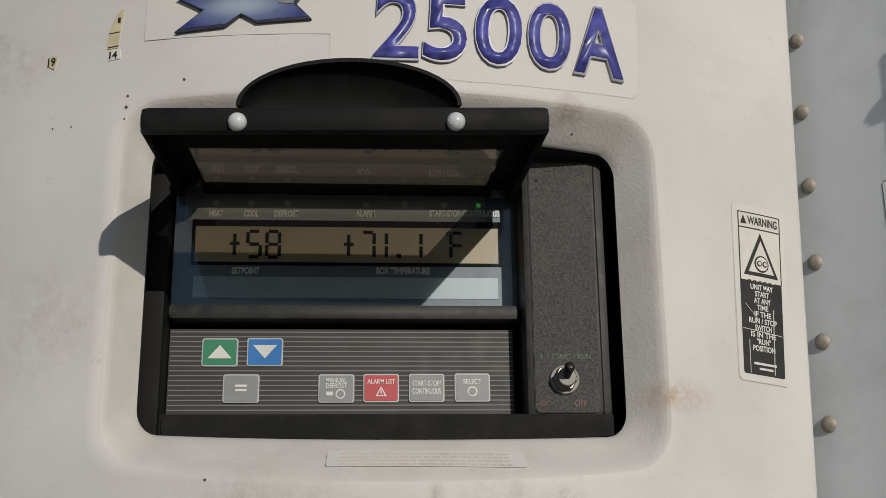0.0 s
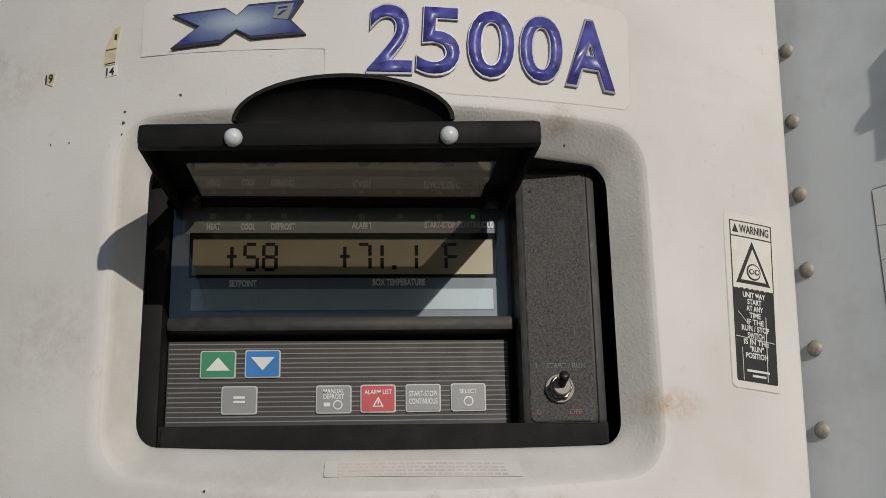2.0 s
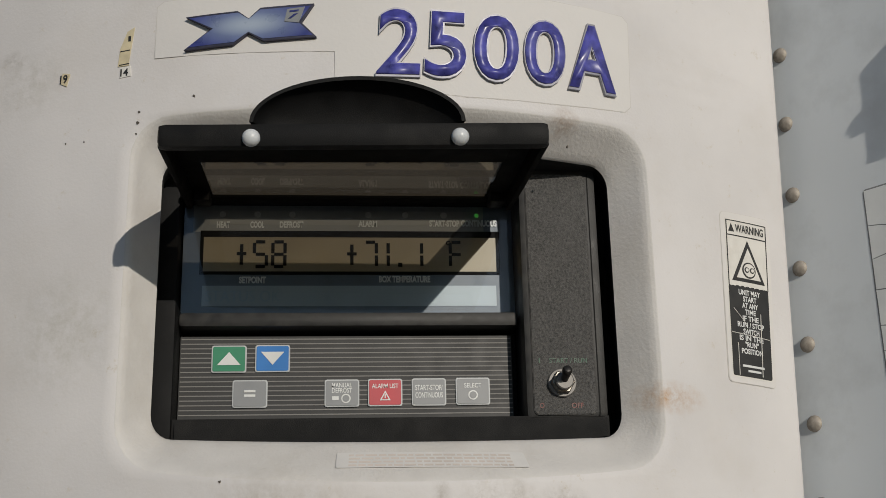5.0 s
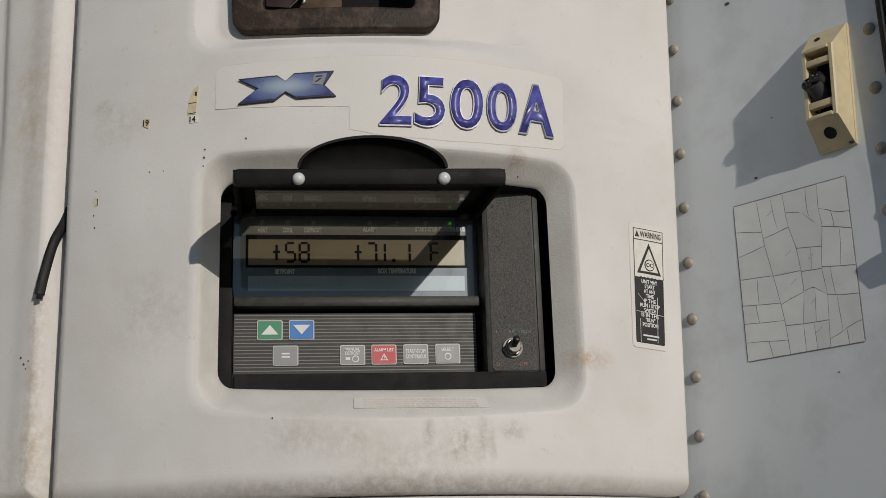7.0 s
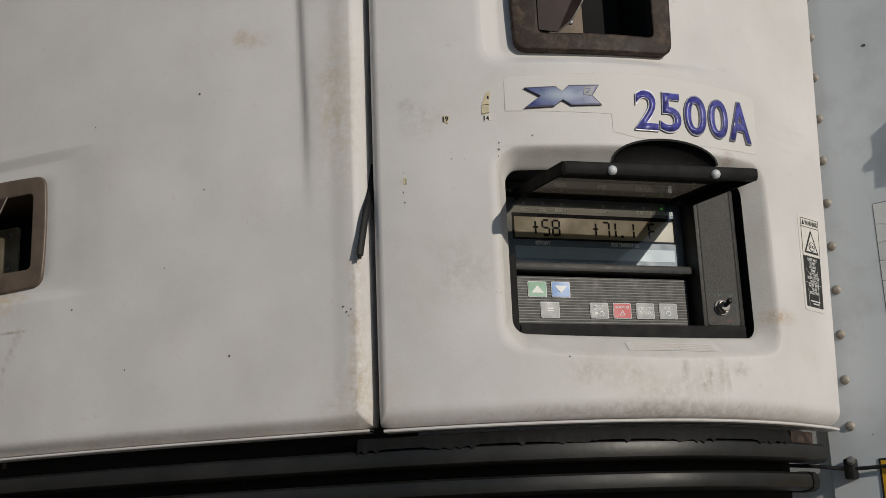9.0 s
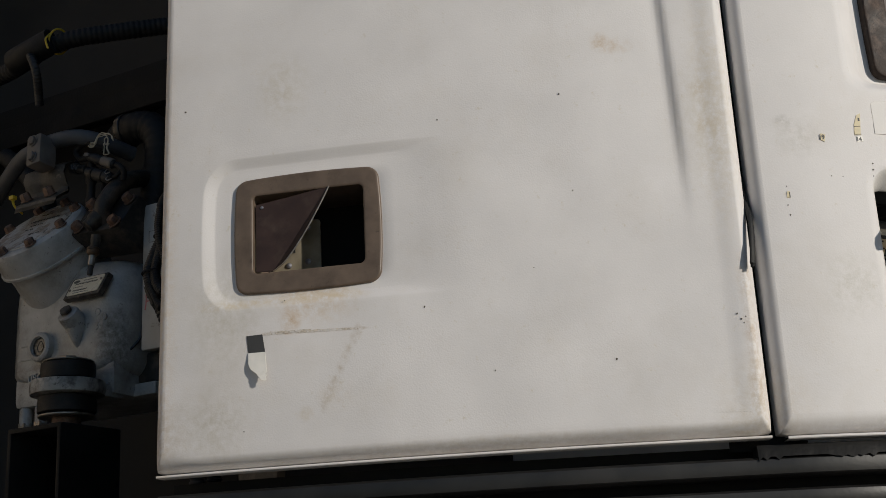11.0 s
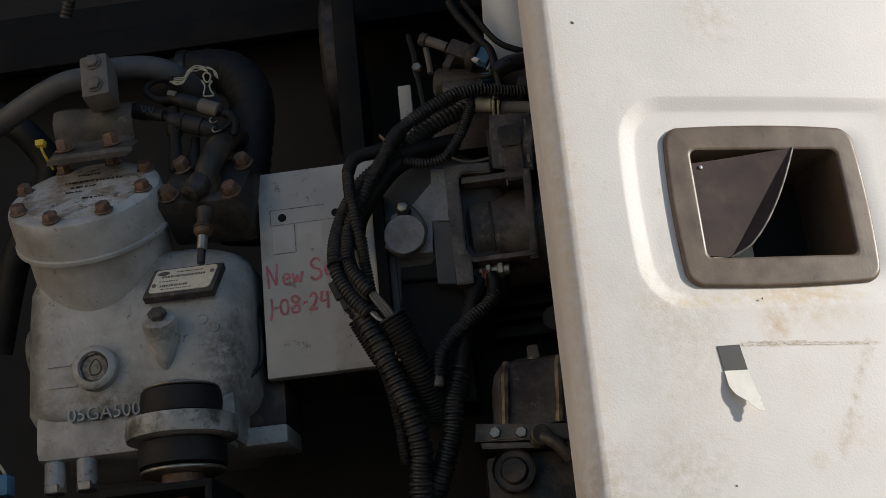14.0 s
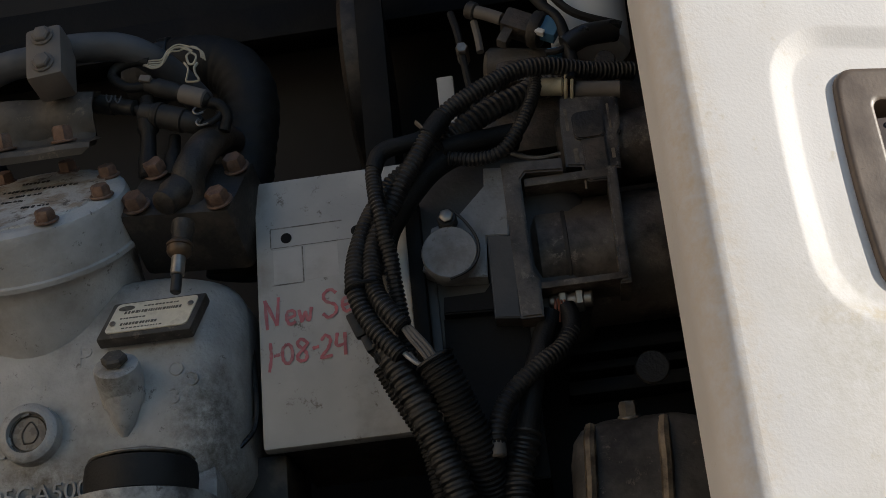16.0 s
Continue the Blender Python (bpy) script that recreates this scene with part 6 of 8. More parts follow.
sg = part("sight_glass", lathe(bmesh.new(), [(0.0195, -0.012), (0.0185, 0.004), (0.0165, 0.0058), (0.0128, 0.006), (0.0122, 0.0005)], V(-1.1335, 0.404, 1.9985), (0, -1, 0), 32), CAST, comp, "round oil sight glass")
part("groove", lathe(bmesh.new(), [(0.0152, 0.0), (0.0150, 0.0014), (0.0112, 0.0014), (0.0110, 0.0)], V(-1.1335, 0.4046, 1.9985), (0, -1, 0), 32), GRIME, sg, "dark greasy ring")
for a in (0.2, 1.9, 3.9):
    part("notch", boxes((-0.0028, 0.0028, 0.0112, 0.0152, 0.0, 0.0022, 0.0005), fn=lambda v, a=a: V(-1.1335 + v.x * math.cos(a) - v.y * math.sin(a), 0.4052 + v.z, 1.9985 + v.x * math.sin(a) + v.y * math.cos(a))), CAST, sg)
part("lens", cyl(V(-1.1335, 0.4010, 1.9985), (0, -1, 0), 0.0113, 0.0045, 28), mat("oily_glass", (0.16, 0.13, 0.095), 0.25, vary=0.5, scale=120, spec=0.6), sg, "dull oily glass")
part("mark", tube([V(-1.1335 + x, 0.4058, 1.9985 + z) for x, z in ((-0.003, -0.006), (0.003, -0.0055), (0.0055, 0.0), (0.002, 0.0065), (-0.001, 0.006), (-0.0045, 0.0), (-0.003, -0.006))], 0.0005, 6), DARKCAST, sg)
part("level_line", bx(-1.1750, -1.1500, 0.400, 0.4015, 1.9860, 1.9875), CAST, comp)
part("level_line", bx(-1.1750, -1.1550, 0.400, 0.4015, 2.0040, 2.0055), CAST, comp)
for words, x, z, h, w in (("05GA500", -1.1590, 1.9570, 0.0110, 0.0610), ("3", -1.0480, 2.0080, 0.010, 0.006), ("P", -1.1065, 2.0390, 0.013, 0.009)):
    part("cast_lettering", text_bm(words, h, (lambda a, b, o, x=x, z=z: V(x + a, (0.3998 if z > 1.97 else 0.3900) + o, z + b)), 0.0007 if z > 1.97 else 0.0098, w), CAST, comp, "raised cast lettering", smooth=0)
for x, z in ((-1.0440, 2.0300), (-1.0350, 2.0230)):
    part("cast_mark", lathe(bmesh.new(), [(0.0046, -0.004), (0.0046, 0.0006), (0.0042, 0.0009), (0.0036, 0.0009), (0.0034, -0.0004), (0.0, -0.0006)], V(x, 0.3995 if x < -1.04 else 0.3978, z), (0, -1, 0), 18), CAST, comp)
for x in (-1.1750, -1.1480):
    part("fitting", cyl(V(x, 0.385, 1.9050), (0, 0, 1), 0.0085, 0.024, 16, 0.002), CAST, comp)
    part("nut", cyl(V(x, 0.385, 1.9020), (0, 0, 1), 0.0095, 0.008, 6, 0.001), STEEL, comp)
part("foot", bx(-1.0300, -0.9880, 0.28, 0.352, 1.944, 1.982, 0.004), DARKCAST, comp)
part("foot_pad", bx(-1.0280, -0.9870, 0.30, 0.358, 1.9280, 1.9440, 0.003), CAST, comp)
part("oil_line", tube([V(-1.0100, 0.345, 2.060), V(-1.0040, 0.362, 2.030), V(-1.0035, 0.368, 1.998), V(-1.0120, 0.376, 1.982), V(-1.0220, 0.380, 1.970), V(-1.0260, 0.380, 1.940)], 0.0017, 8), GLOSSBLACK, comp, "thin black oil line")

mount = thing("vibration_mount", V(-1.0530, 0.435, 1.88), "black rubber vibration mount in a chipped grey ring under the compressor", "mount")
part("upper_rubber", lathe(bmesh.new(), [(0.024, 0), (0.031, 0.002), (0.032, 0.012), (0.031, 0.020), (0.024, 0.0215)], V(-1.0530, 0.435, 1.9410), (0, 0, 1), 32), RUBBER, mount)
part("washer", cyl(V(-1.0530, 0.435, 1.9625), (0, 0, 1), 0.0300, 0.0022, 30), STEEL, mount)
part("nut", cyl(V(-1.0530, 0.435, 1.9645), (0, 0, 1), 0.0120, 0.006, 6), STEEL, mount)
part("ring", lathe(bmesh.new(), [(0.030, 0), (0.0425, 0.001), (0.0435, 0.006), (0.0425, 0.0165), (0.030, 0.018)], V(-1.0530, 0.435, 1.9230), (0, 0, 1), 36), RINGCAST, mount, "chipped grey mounting ring")
part("lug", bx(-1.0960, -1.0250, 0.37, 0.420, 1.9240, 1.9400, 0.004), CAST, mount)
part("lower_rubber", lathe(bmesh.new(), [(0.024, 0), (0.0335, 0.002), (0.034, 0.012), (0.033, 0.020), (0.024, 0.0215)], V(-1.0530, 0.435, 1.9012), (0, 0, 1), 32), RUBBER, mount)
part("base_washer", cyl(V(-1.0530, 0.435, 1.8975), (0, 0, 1), 0.0330, 0.0030, 30), STEEL, mount)
part("sleeve", cyl(V(-1.0530, 0.435, 1.8850), (0, 0, 1), 0.0165, 0.0125, 24), RUSTBOLT, mount)
brk = thing("mount_bracket", V(-1.0630, 0.44, 1.72), "dark steel channel bracket under the vibration mount", "bracket")
part("top_plate", bx(-1.1050, -1.0200, 0.38, 0.475, 1.8800, 1.8862, 0.002), FRAME, brk)
part("side_plate", bx(-1.1050, -1.0990, 0.38, 0.475, 1.7200, 1.8820, 0.002), FRAME, brk)
part("side_plate", bx(-1.0260, -1.0200, 0.38, 0.475, 1.7200, 1.8820, 0.002), FRAME, brk)
part("bolt", cyl(V(-1.0530, 0.435, 1.8400), (0, 0, 1), 0.0070, 0.041, 14), RUSTBOLT, brk)
part("back_plate", bx(-1.1000, -1.0250, 0.378, 0.384, 1.7200, 1.8820, 0.001), FRAME, brk)

pipe = thing("suction_pipe", V(-1.15, 0.40, 2.2), "dusty grey metal pipe held by a clamp above the compressor", "pipe")
part("tube", tube([V(-1.44, 0.30, 2.18), V(-1.30, 0.36, 2.215), V(-1.176, 0.415, 2.2480), V(-1.132, 0.420, 2.2560), V(-1.1114, 0.418, 2.2615), V(-1.0820, 0.412, 2.2625), V(-1.0640, 0.400, 2.2600), V(-1.050, 0.380, 2.2540), V(-1.040, 0.35, 2.2480)], 0.0102, 18), BLUEPIPE, pipe)
cf = framed(V(-1.1170, 0.446, 2.2440), (1, 0, 0.1), (-0.22, 0.1, 1))
cb = part("clamp_block", boxes((-0.0125, 0.0125, -0.021, 0.021, -0.028, 0.0, 0.004), fn=lambda v: cf(v.x, v.y, v.z)), PIPE, pipe, "grey clamp block with two bolts")
for y in (0.0120, -0.0105):
    part("bolt", hexbolt(cf(0.0, y, 0.0), cf(0, 0, 1) - cf(0, 0, 0), 0.0062, 0.005, True, y * 90), PIPE, cb)
prof = [(0.400, 2.2380), (0.413, 2.2300), (0.416, 2.2190), (0.412, 2.2090), (0.406, 2.2030), (0.4065, 2.1985), (0.4100, 2.1945), (0.4310, 2.1800), (0.4315, 2.1760)]
bm = bmesh.new()
last = None
for k in range(13):
    x = -1.1655 + 0.0695 * k / 12
    sag = 0.002 * math.sin(k * 0.9)
    vs = [bm.verts.new(V(x + (0.006 if d > 0.409 and z < 2.196 else 0.0), d + sag * (0.3 if z < 2.2 else 1), z)) for d, z in prof] + [bm.verts.new(V(x, d - 0.0035, z - 0.003)) for d, z in reversed(prof)]
    if last:
        for q in range(len(vs)):
            bm.faces.new((last[q], last[(q + 1) % len(vs)], vs[(q + 1) % len(vs)], vs[q]))
    else:
        bm.faces.new(vs[::-1])
    last = vs
bm.faces.new(last)
sad = part("saddle", bm, GRIME, pipe, "folded dusty black saddle plate")
for x in (-1.1530, -1.1120):
    part("bolt", hexbolt(V(x, 0.4190, 2.1893), (0, -0.55, 0.83), 0.0070, 0.0110, True, x), RUSTBOLT, sad)
tie = thing("cable_tie", V(-1.168, 0.42, 2.17), "bright yellow cable tie end", "cable tie")
part("strap", tube([V(-1.1720, 0.425, 2.1950), V(-1.1700, 0.427, 2.1890), V(-1.1670, 0.425, 2.1820), V(-1.1650, 0.415, 2.1760)], 0.0022, 6, flat=0.5), YTAG, tie)
part("buckle", boxes((-1.1755, -1.1675, -0.430, -0.423, 2.1930, 2.1985, 0.001)), YTAG, tie)

har = thing("sensor_harness", V(-1.04, 0.38, 2.2), "black sensor connectors and pale looped wires above the compressor", "wiring")
part("boot", lathe(bmesh.new(), [(0.0050, 0), (0.0068, 0.002), (0.0070, 0.014), (0.0054, 0.018), (0.0052, 0.034), (0.0072, 0.037), (0.0074, 0.050), (0.0058, 0.054), (0.0050, 0.062)], V(-1.0615, 0.399, 2.1640), (-0.02, 0, 1), 14), RUBBER, har, "upright black rubber boot")
part("boot", lathe(bmesh.new(), [(0.0050, 0), (0.0062, 0.002), (0.0060, 0.016), (0.0045, 0.020), (0.0040, 0.032)], V(-1.0475, 0.396, 2.1650), (0.06, 0.1, 1), 12), RUBBER, har)


def plug_along(name, a, b, prof, parent, material, label=""):
    """A round plug from a to b: (share of the way, radius) pairs."""
    a, b = V(*a), V(*b)
    return part(name, lathe(bmesh.new(), [(r, t * (b - a).length) for t, r in prof], a, b - a, 16), material, parent, label)


up_ = plug_along("connector", (-1.0620, 0.404, 2.2340), (-1.0180, 0.404, 2.2138), ((0, 0.0035), (0.02, 0.0052), (0.16, 0.0054), (0.17, 0.0064), (0.48, 0.0064), (0.50, 0.0056), (0.56, 0.0056), (0.565, 0.0061), (0.93, 0.0061), (0.96, 0.0048), (1, 0.0030)), har, WORNBLACK, "slim black inline connector")
plug_along("collar", (-1.0374, 0.4042, 2.2228), (-1.0204, 0.4042, 2.2150), ((0, 0.0058), (0.04, 0.0066), (0.94, 0.0066), (1, 0.0054)), up_, PIPE, "dusty grey collar")
low_ = plug_along("connector", (-1.0660, 0.402, 2.2145), (-1.0240, 0.402, 2.1975), ((0, 0.0040), (0.02, 0.0070), (0.20, 0.0072), (0.22, 0.0084), (0.70, 0.0086), (0.72, 0.0074), (0.92, 0.0072), (1, 0.0040)), har, WORNBLACK, "stubby black connector")
plug_along("rib", (-1.0550, 0.4022, 2.2100), (-1.0520, 0.4022, 2.2088), ((0, 0.0086), (0.1, 0.0092), (0.9, 0.0092), (1, 0.0086)), low_, RUBBER)
side_ = plug_along("connector", (-1.1000, 0.396, 2.2300), (-1.0700, 0.400, 2.2190), ((0, 0.0050), (0.03, 0.0066), (0.45, 0.0068), (0.47, 0.0056), (0.96, 0.0054), (1, 0.0030)), har, WORNBLACK)
part("latch_tab", boxes((-0.0040, 0.0040, -0.0025, 0.0025, -0.002, 0.0016, 0.0008), fn=lambda v: framed(V(-1.0605, 0.4100, 2.2345), (0.9, 0, -0.25), (0.25, 0.1, 0.9))(v.x, v.y, v.z)), PIPE, up_, "grey latch tab")
for k in range(2):
    x = -1.0870 + 0.0062 * k
    part("spring_clip", tube([V(x - 0.0016, 0.4065, 2.2290 - 0.0016 * k), V(x - 0.0008, 0.4085, 2.2240 - 0.0016 * k), V(x + 0.0012, 0.4085, 2.2215 - 0.0016 * k), V(x + 0.0026, 0.4070, 2.2275 - 0.0016 * k)], 0.0006, 6), BLUEPIPE, side_, "bent dull spring clip")
for x, z, w in ((-1.0265, 2.2030, 0.0050), (-1.0245, 2.1940, 0.0062)):
    part("spring_clip", tube([V(x, 0.4085, z + 0.0045), V(x - 0.0012, 0.4105, z + 0.0010), V(x + 0.0010, 0.4105, z - 0.0018), V(x + w, 0.4085, z + 0.0002)], 0.0007, 6), STEEL, low_, "bent steel spring clip")
for pts, r in (([(-1.0190, 0.402, 2.2140), (-1.0120, 0.401, 2.2110), (-1.0085, 0.398, 2.2040), (-1.0110, 0.396, 2.1940)], 0.0040), ([(-1.0240, 0.402, 2.1980), (-1.0170, 0.402, 2.1990), (-1.0125, 0.400, 2.2050), (-1.0160, 0.398, 2.2120)], 0.0024),
               ([(-1.1000, 0.396, 2.2300), (-1.1060, 0.390, 2.2340), (-1.1080, 0.380, 2.2440)], 0.0034), ([(-1.0700, 0.400, 2.2190), (-1.0640, 0.400, 2.2100), (-1.0625, 0.399, 2.2000)], 0.0030)):
    part("lead", tube([V(*p) for p in pts], r, 10), RUBBER, har)
part("sleeve", tube([V(-1.0600, 0.404, 2.2512), V(-1.0680, 0.404, 2.2535), V(-1.0760, 0.404, 2.2532), V(-1.0825, 0.404, 2.2505), V(-1.0855, 0.404, 2.2450), V(-1.0815, 0.404, 2.2385), V(-1.0740, 0.404, 2.2335), V(-1.0625, 0.404, 2.2325)], 0.0036, 12), RUBBER, har, "looped black wire sleeve")
for k in range(3):
    o = 0.0014 * k
    part("wire", tube([V(-1.0640, 0.4045, 2.2518 - o), V(-1.0575, 0.4060, 2.2512 - o * 1.3), V(-1.0500, 0.4070 - o / 2, 2.2505 - o), V(-1.0455 + o / 2, 0.4075, 2.2565 - o * 0.7), V(-1.0385, 0.4075 - o / 2, 2.2598 - o * 1.5), V(-1.0290, 0.407, 2.2562 + o * 0.3), V(-1.0222 - o * 0.6, 0.406, 2.2524 + o * 0.5), V(-1.0202 - o, 0.405, 2.2455 + o)], 0.00062, 6), WIRE, har, "pale looped wire")
for k in range(2):
    o = 0.0013 * k
    part("wire", tube([V(-1.0640, 0.4045, 2.2505 - o), V(-1.0610, 0.4065, 2.2468 + o), V(-1.0560, 0.4070, 2.2440 + o), V(-1.0502, 0.4070, 2.2458 + o), V(-1.0465, 0.4075, 2.2530), V(-1.0405, 0.4080 - o, 2.2572 + o), V(-1.0335, 0.4070, 2.2568 - o), V(-1.0285 - o, 0.4075, 2.2530)], 0.00062, 6), WIRE, har, "pale looped wire")
wc = part("wire_clip", tube([V(-1.0292, 0.4080, 2.2520), V(-1.0322, 0.4085, 2.2490), V(-1.0306, 0.4085, 2.2425), V(-1.0272, 0.4085, 2.2425), V(-1.0258, 0.4085, 2.2480), V(-1.0290, 0.4080, 2.2515)], 0.0008, 6), WIRE, har, "pale hanging clip")
for pts in ([(-1.0340, 0.408, 2.2440), (-1.0312, 0.409, 2.2385), (-1.0318, 0.409, 2.2330), (-1.0324, 0.408, 2.2290), (-1.0242, 0.408, 2.2284), (-1.0262, 0.409, 2.2340), (-1.0268, 0.409, 2.2385), (-1.0248, 0.408, 2.2425)],):
    part("jaw", tube([V(*p) for p in pts], 0.0012, 6, flat=0.6), WIRE, wc)
ins = thing("insulated_hose", V(-1.0, 0.28, 2.1), "thick black insulated hose beside the compressor", "hose")
part("sleeve", tube([V(-1.0250, 0.320, 2.120), V(-1.0189, 0.330, 2.165), V(-1.0130, 0.330, 2.2100), V(-1.0085, 0.330, 2.2480), V(-1.0140, 0.330, 2.2740), V(-1.0300, 0.330, 2.2900), V(-1.06, 0.33, 2.2950), V(-1.10, 0.31, 2.295)], 0.0215, 18, 0.011, 0.03), RUBBER, ins)
part("end_band", cyl(V(-1.0640, 0.330, 2.2950), (-1, 0.1, 0), 0.0228, 0.010, 20, 0.001), GLOSSBLACK, ins)
cover = thing("engine_cover", V(-0.94, 0.33, 1.97), "grey sheet metal cover with red handwriting beside the compressor", "cover")
gf = lambda x, y, o=0.0: V(x, 0.3725 + o, y)
part("box", boxes((-0.9985, -0.8850, -0.3725, -0.3600, 1.9790, 2.1640, 0.003)), COVER, cover)
part("inner_box", boxes((-0.9930, -0.8900, -0.3605, -0.24, 1.9840, 2.1600, 0.003)), DARKCAST, cover, "dark body behind the cover")
for x, z in ((-0.9776, 2.1203), (-0.9307, 2.1190)):
    part("hole", cyl(gf(x, z, 0.0) - Vector((0, -0.0006, 0)), (0, -1, 0), 0.0037, 0.0010, 16, 0.0001), VOID, cover)
SOFTLINE = mat("worn_ink_line", (0.16, 0.15, 0.135), 0.6, vary=0.5, scale=300, dirt=(0.42, 0.41, 0.39), dirt_scale=150, dirt_amount=0.9)
GHOSTPAD = mat("label_ghost", (0.48, 0.475, 0.46), 0.5, vary=0.06, scale=60, dirt=(0.30, 0.27, 0.23), dirt_scale=50, dirt_amount=0.4)
for x0, x1 in ((-0.9868, -0.9682), (-0.9655, -0.9440)):
    part("label_ghost", poly([(x0, 2.0888), (x1, 2.0892), (x1, 2.1128), (x0, 2.1122)], gf, 0.0001), GHOSTPAD, cover, smooth=0)
for x0, x1, z0, z1 in ((-0.988, -0.940, 2.1275, 2.1283), (-0.9885, -0.9877, 2.1145, 2.1275), (-0.988, -0.9300, 2.1137, 2.1142), (-0.988, -0.9670, 2.0872, 2.0880), (-0.9676, -0.9668, 2.0880, 2.1130)):
    part("scribed_line", poly([(x0, z0), (x1, z0), (x1, z1), (x0, z1)], gf, 0.0002), SOFTLINE, cover, smooth=0)
PEN = {"N": [[(0.05, 0), (0.0, 0.95)], [(0.0, 0.95), (0.35, 0.1)], [(0.35, 0.1), (0.42, 1.0)]], "e": [[(0.05, 0.32), (0.4, 0.4), (0.36, 0.62), (0.12, 0.6), (0.06, 0.3), (0.2, 0.02), (0.45, 0.12)]],
       "w": [[(0.0, 0.6), (0.12, 0.02), (0.28, 0.45), (0.42, 0.02), (0.58, 0.65)]], "S": [[(0.5, 0.86), (0.3, 1.02), (0.06, 0.85), (0.12, 0.6), (0.44, 0.42), (0.46, 0.14), (0.2, -0.02), (0.0, 0.14)]],
       "1": [[(0.1, 1.0), (0.12, 0.5), (0.04, 0.0)]], "-": [[(0.0, 0.45), (0.3, 0.5)]], "0": [[(0.22, 0.96), (0.02, 0.7), (0.05, 0.2), (0.26, 0.02), (0.46, 0.3), (0.42, 0.8), (0.22, 0.96)]],
       "8": [[(0.42, 0.86), (0.2, 1.0), (0.04, 0.78), (0.4, 0.36), (0.36, 0.06), (0.1, 0.04), (0.04, 0.28), (0.44, 0.72), (0.42, 0.86)]], "2": [[(0.02, 0.78), (0.22, 1.0), (0.42, 0.78), (0.3, 0.4), (0.0, 0.02), (0.48, 0.06)]],
       "4": [[(0.1, 0.98), (0.04, 0.42), (0.46, 0.46)], [(0.42, 0.95), (0.40, -0.05)]]}


def written(ch, x0, z0, h):
    """One handwritten character in felt pen on the cover."""
    bm = bmesh.new()
    rise = 0.0003
    for stroke in PEN[ch]:
        line = smooth_line([(x0 + x * h, z0 + z * h, 0) for x, z in stroke], 6) if len(stroke) > 2 else [Vector((x0 + stroke[0][0] * h + (stroke[1][0] - stroke[0][0]) * h * k / 5, z0 + stroke[0][1] * h + (stroke[1][1] - stroke[0][1]) * h * k / 5, 0)) for k in range(6)]
        last = None
        for k, p in enumerate(line):
            rise += 0.000012
            d = (line[min(k + 1, len(line) - 1)] - line[max(k - 1, 0)]).normalized()
            w = 0.00105 + 0.0002 * math.sin(k * 1.7 + x0 * 900)
            vs = [bm.verts.new(gf(p.x - d.y * q, p.y + d.x * q, rise)) for q in (w, -w)]
            if last:
                bm.faces.new((last[0], vs[0], vs[1], last[1]))
            last = vs
    part("handwriting", bm, MARKER, cover, "red marker handwriting", smooth=0)


for ch, x, z, h in (("N", -0.9935, 2.0575, 0.0215), ("e", -0.9805, 2.0590, 0.0150), ("w", -0.9715, 2.0600, 0.0145), ("S", -0.9560, 2.0610, 0.0185), ("e", -0.9440, 2.0630, 0.0150),
                    ("1", -0.9930, 2.0290, 0.0195), ("-", -0.9890, 2.0330, 0.0140), ("0", -0.9835, 2.0330, 0.0140), ("8", -0.9740, 2.0335, 0.0150), ("-", -0.9640, 2.0350, 0.0140), ("2", -0.9585, 2.0340, 0.0150), ("4", -0.9490, 2.0350, 0.0150)):
    written(ch, x, z, h)
# the lit edge of the cover's side, built as a pale-coloured strip
guard = thing("edge_strip", V(-0.901, 0.375, 2.04), "pale strip standing in for the lit side edge of the grey cover", "strip")
part("strip", bx(-0.9050, -0.8950, 0.3730, 0.4010, 2.0300, 2.1160, 0.001), PAPER, guard)
part("channel", bx(-0.8945, -0.8850, 0.3730, 0.4080, 1.9900, 2.1180, 0.002), FRAME, guard, "dark channel")
part("lip", bx(-0.8850, -0.8790, 0.3850, 0.4000, 1.9950, 2.0640, 0.001), OILYGREY, guard)


def slab(points, d0, d1, material, parent, name, label="", bevel=0.002):
    """A plate of (x, z) corners standing between two depths."""
    return part(name, poly(points, lambda x, z, o=0.0: V(x, d0 + o, z), d1 - d0, min(bevel, 0.0012)), material, parent, label)


eng = thing("engine_block", V(-0.80, 0.24, 1.72), "dirty black diesel engine block deep in the bay", "engine")
part("block", bx(-0.8820, -0.7050, 0.15, 0.340, 1.7200, 2.1300, 0.010), FRAME, eng)
part("bell_housing", lathe(bmesh.new(), [(0.0, 0.0), (0.062, 0.0), (0.072, 0.004), (0.078, 0.014), (0.080, 0.06)], V(-0.8520, 0.398, 2.0830), (0, 1, 0), 40), OILYGREY, eng, "grimy dark rounded housing")
slab([(-0.8455, 2.0300), (-0.8300, 2.0280), (-0.8285, 2.0815), (-0.8445, 2.0835)], 0.398, 0.4145, OILYGREY, eng, "bracket", "dull grey-brown upright bracket", 0.0008)
slab([(-0.8860, 2.0680), (-0.8750, 2.0610), (-0.8470, 2.0585), (-0.8450, 2.0850), (-0.8310, 2.0838), (-0.8285, 2.1300), (-0.8420, 2.1315), (-0.8430, 2.1190), (-0.8600, 2.1020), (-0.8780, 2.0950)], 0.396, 0.4110, PLATECAST, eng, "boss_plate", "chipped pale grey plate round the cap", 0.0006)
slab([(-0.8760, 2.0390), (-0.8440, 2.0370), (-0.8450, 2.0560), (-0.8500, 2.0500), (-0.8750, 2.0500)], 0.388, 0.4080, FRAME, eng, "lug_bracket", "dirty black angled bracket", 0.001)
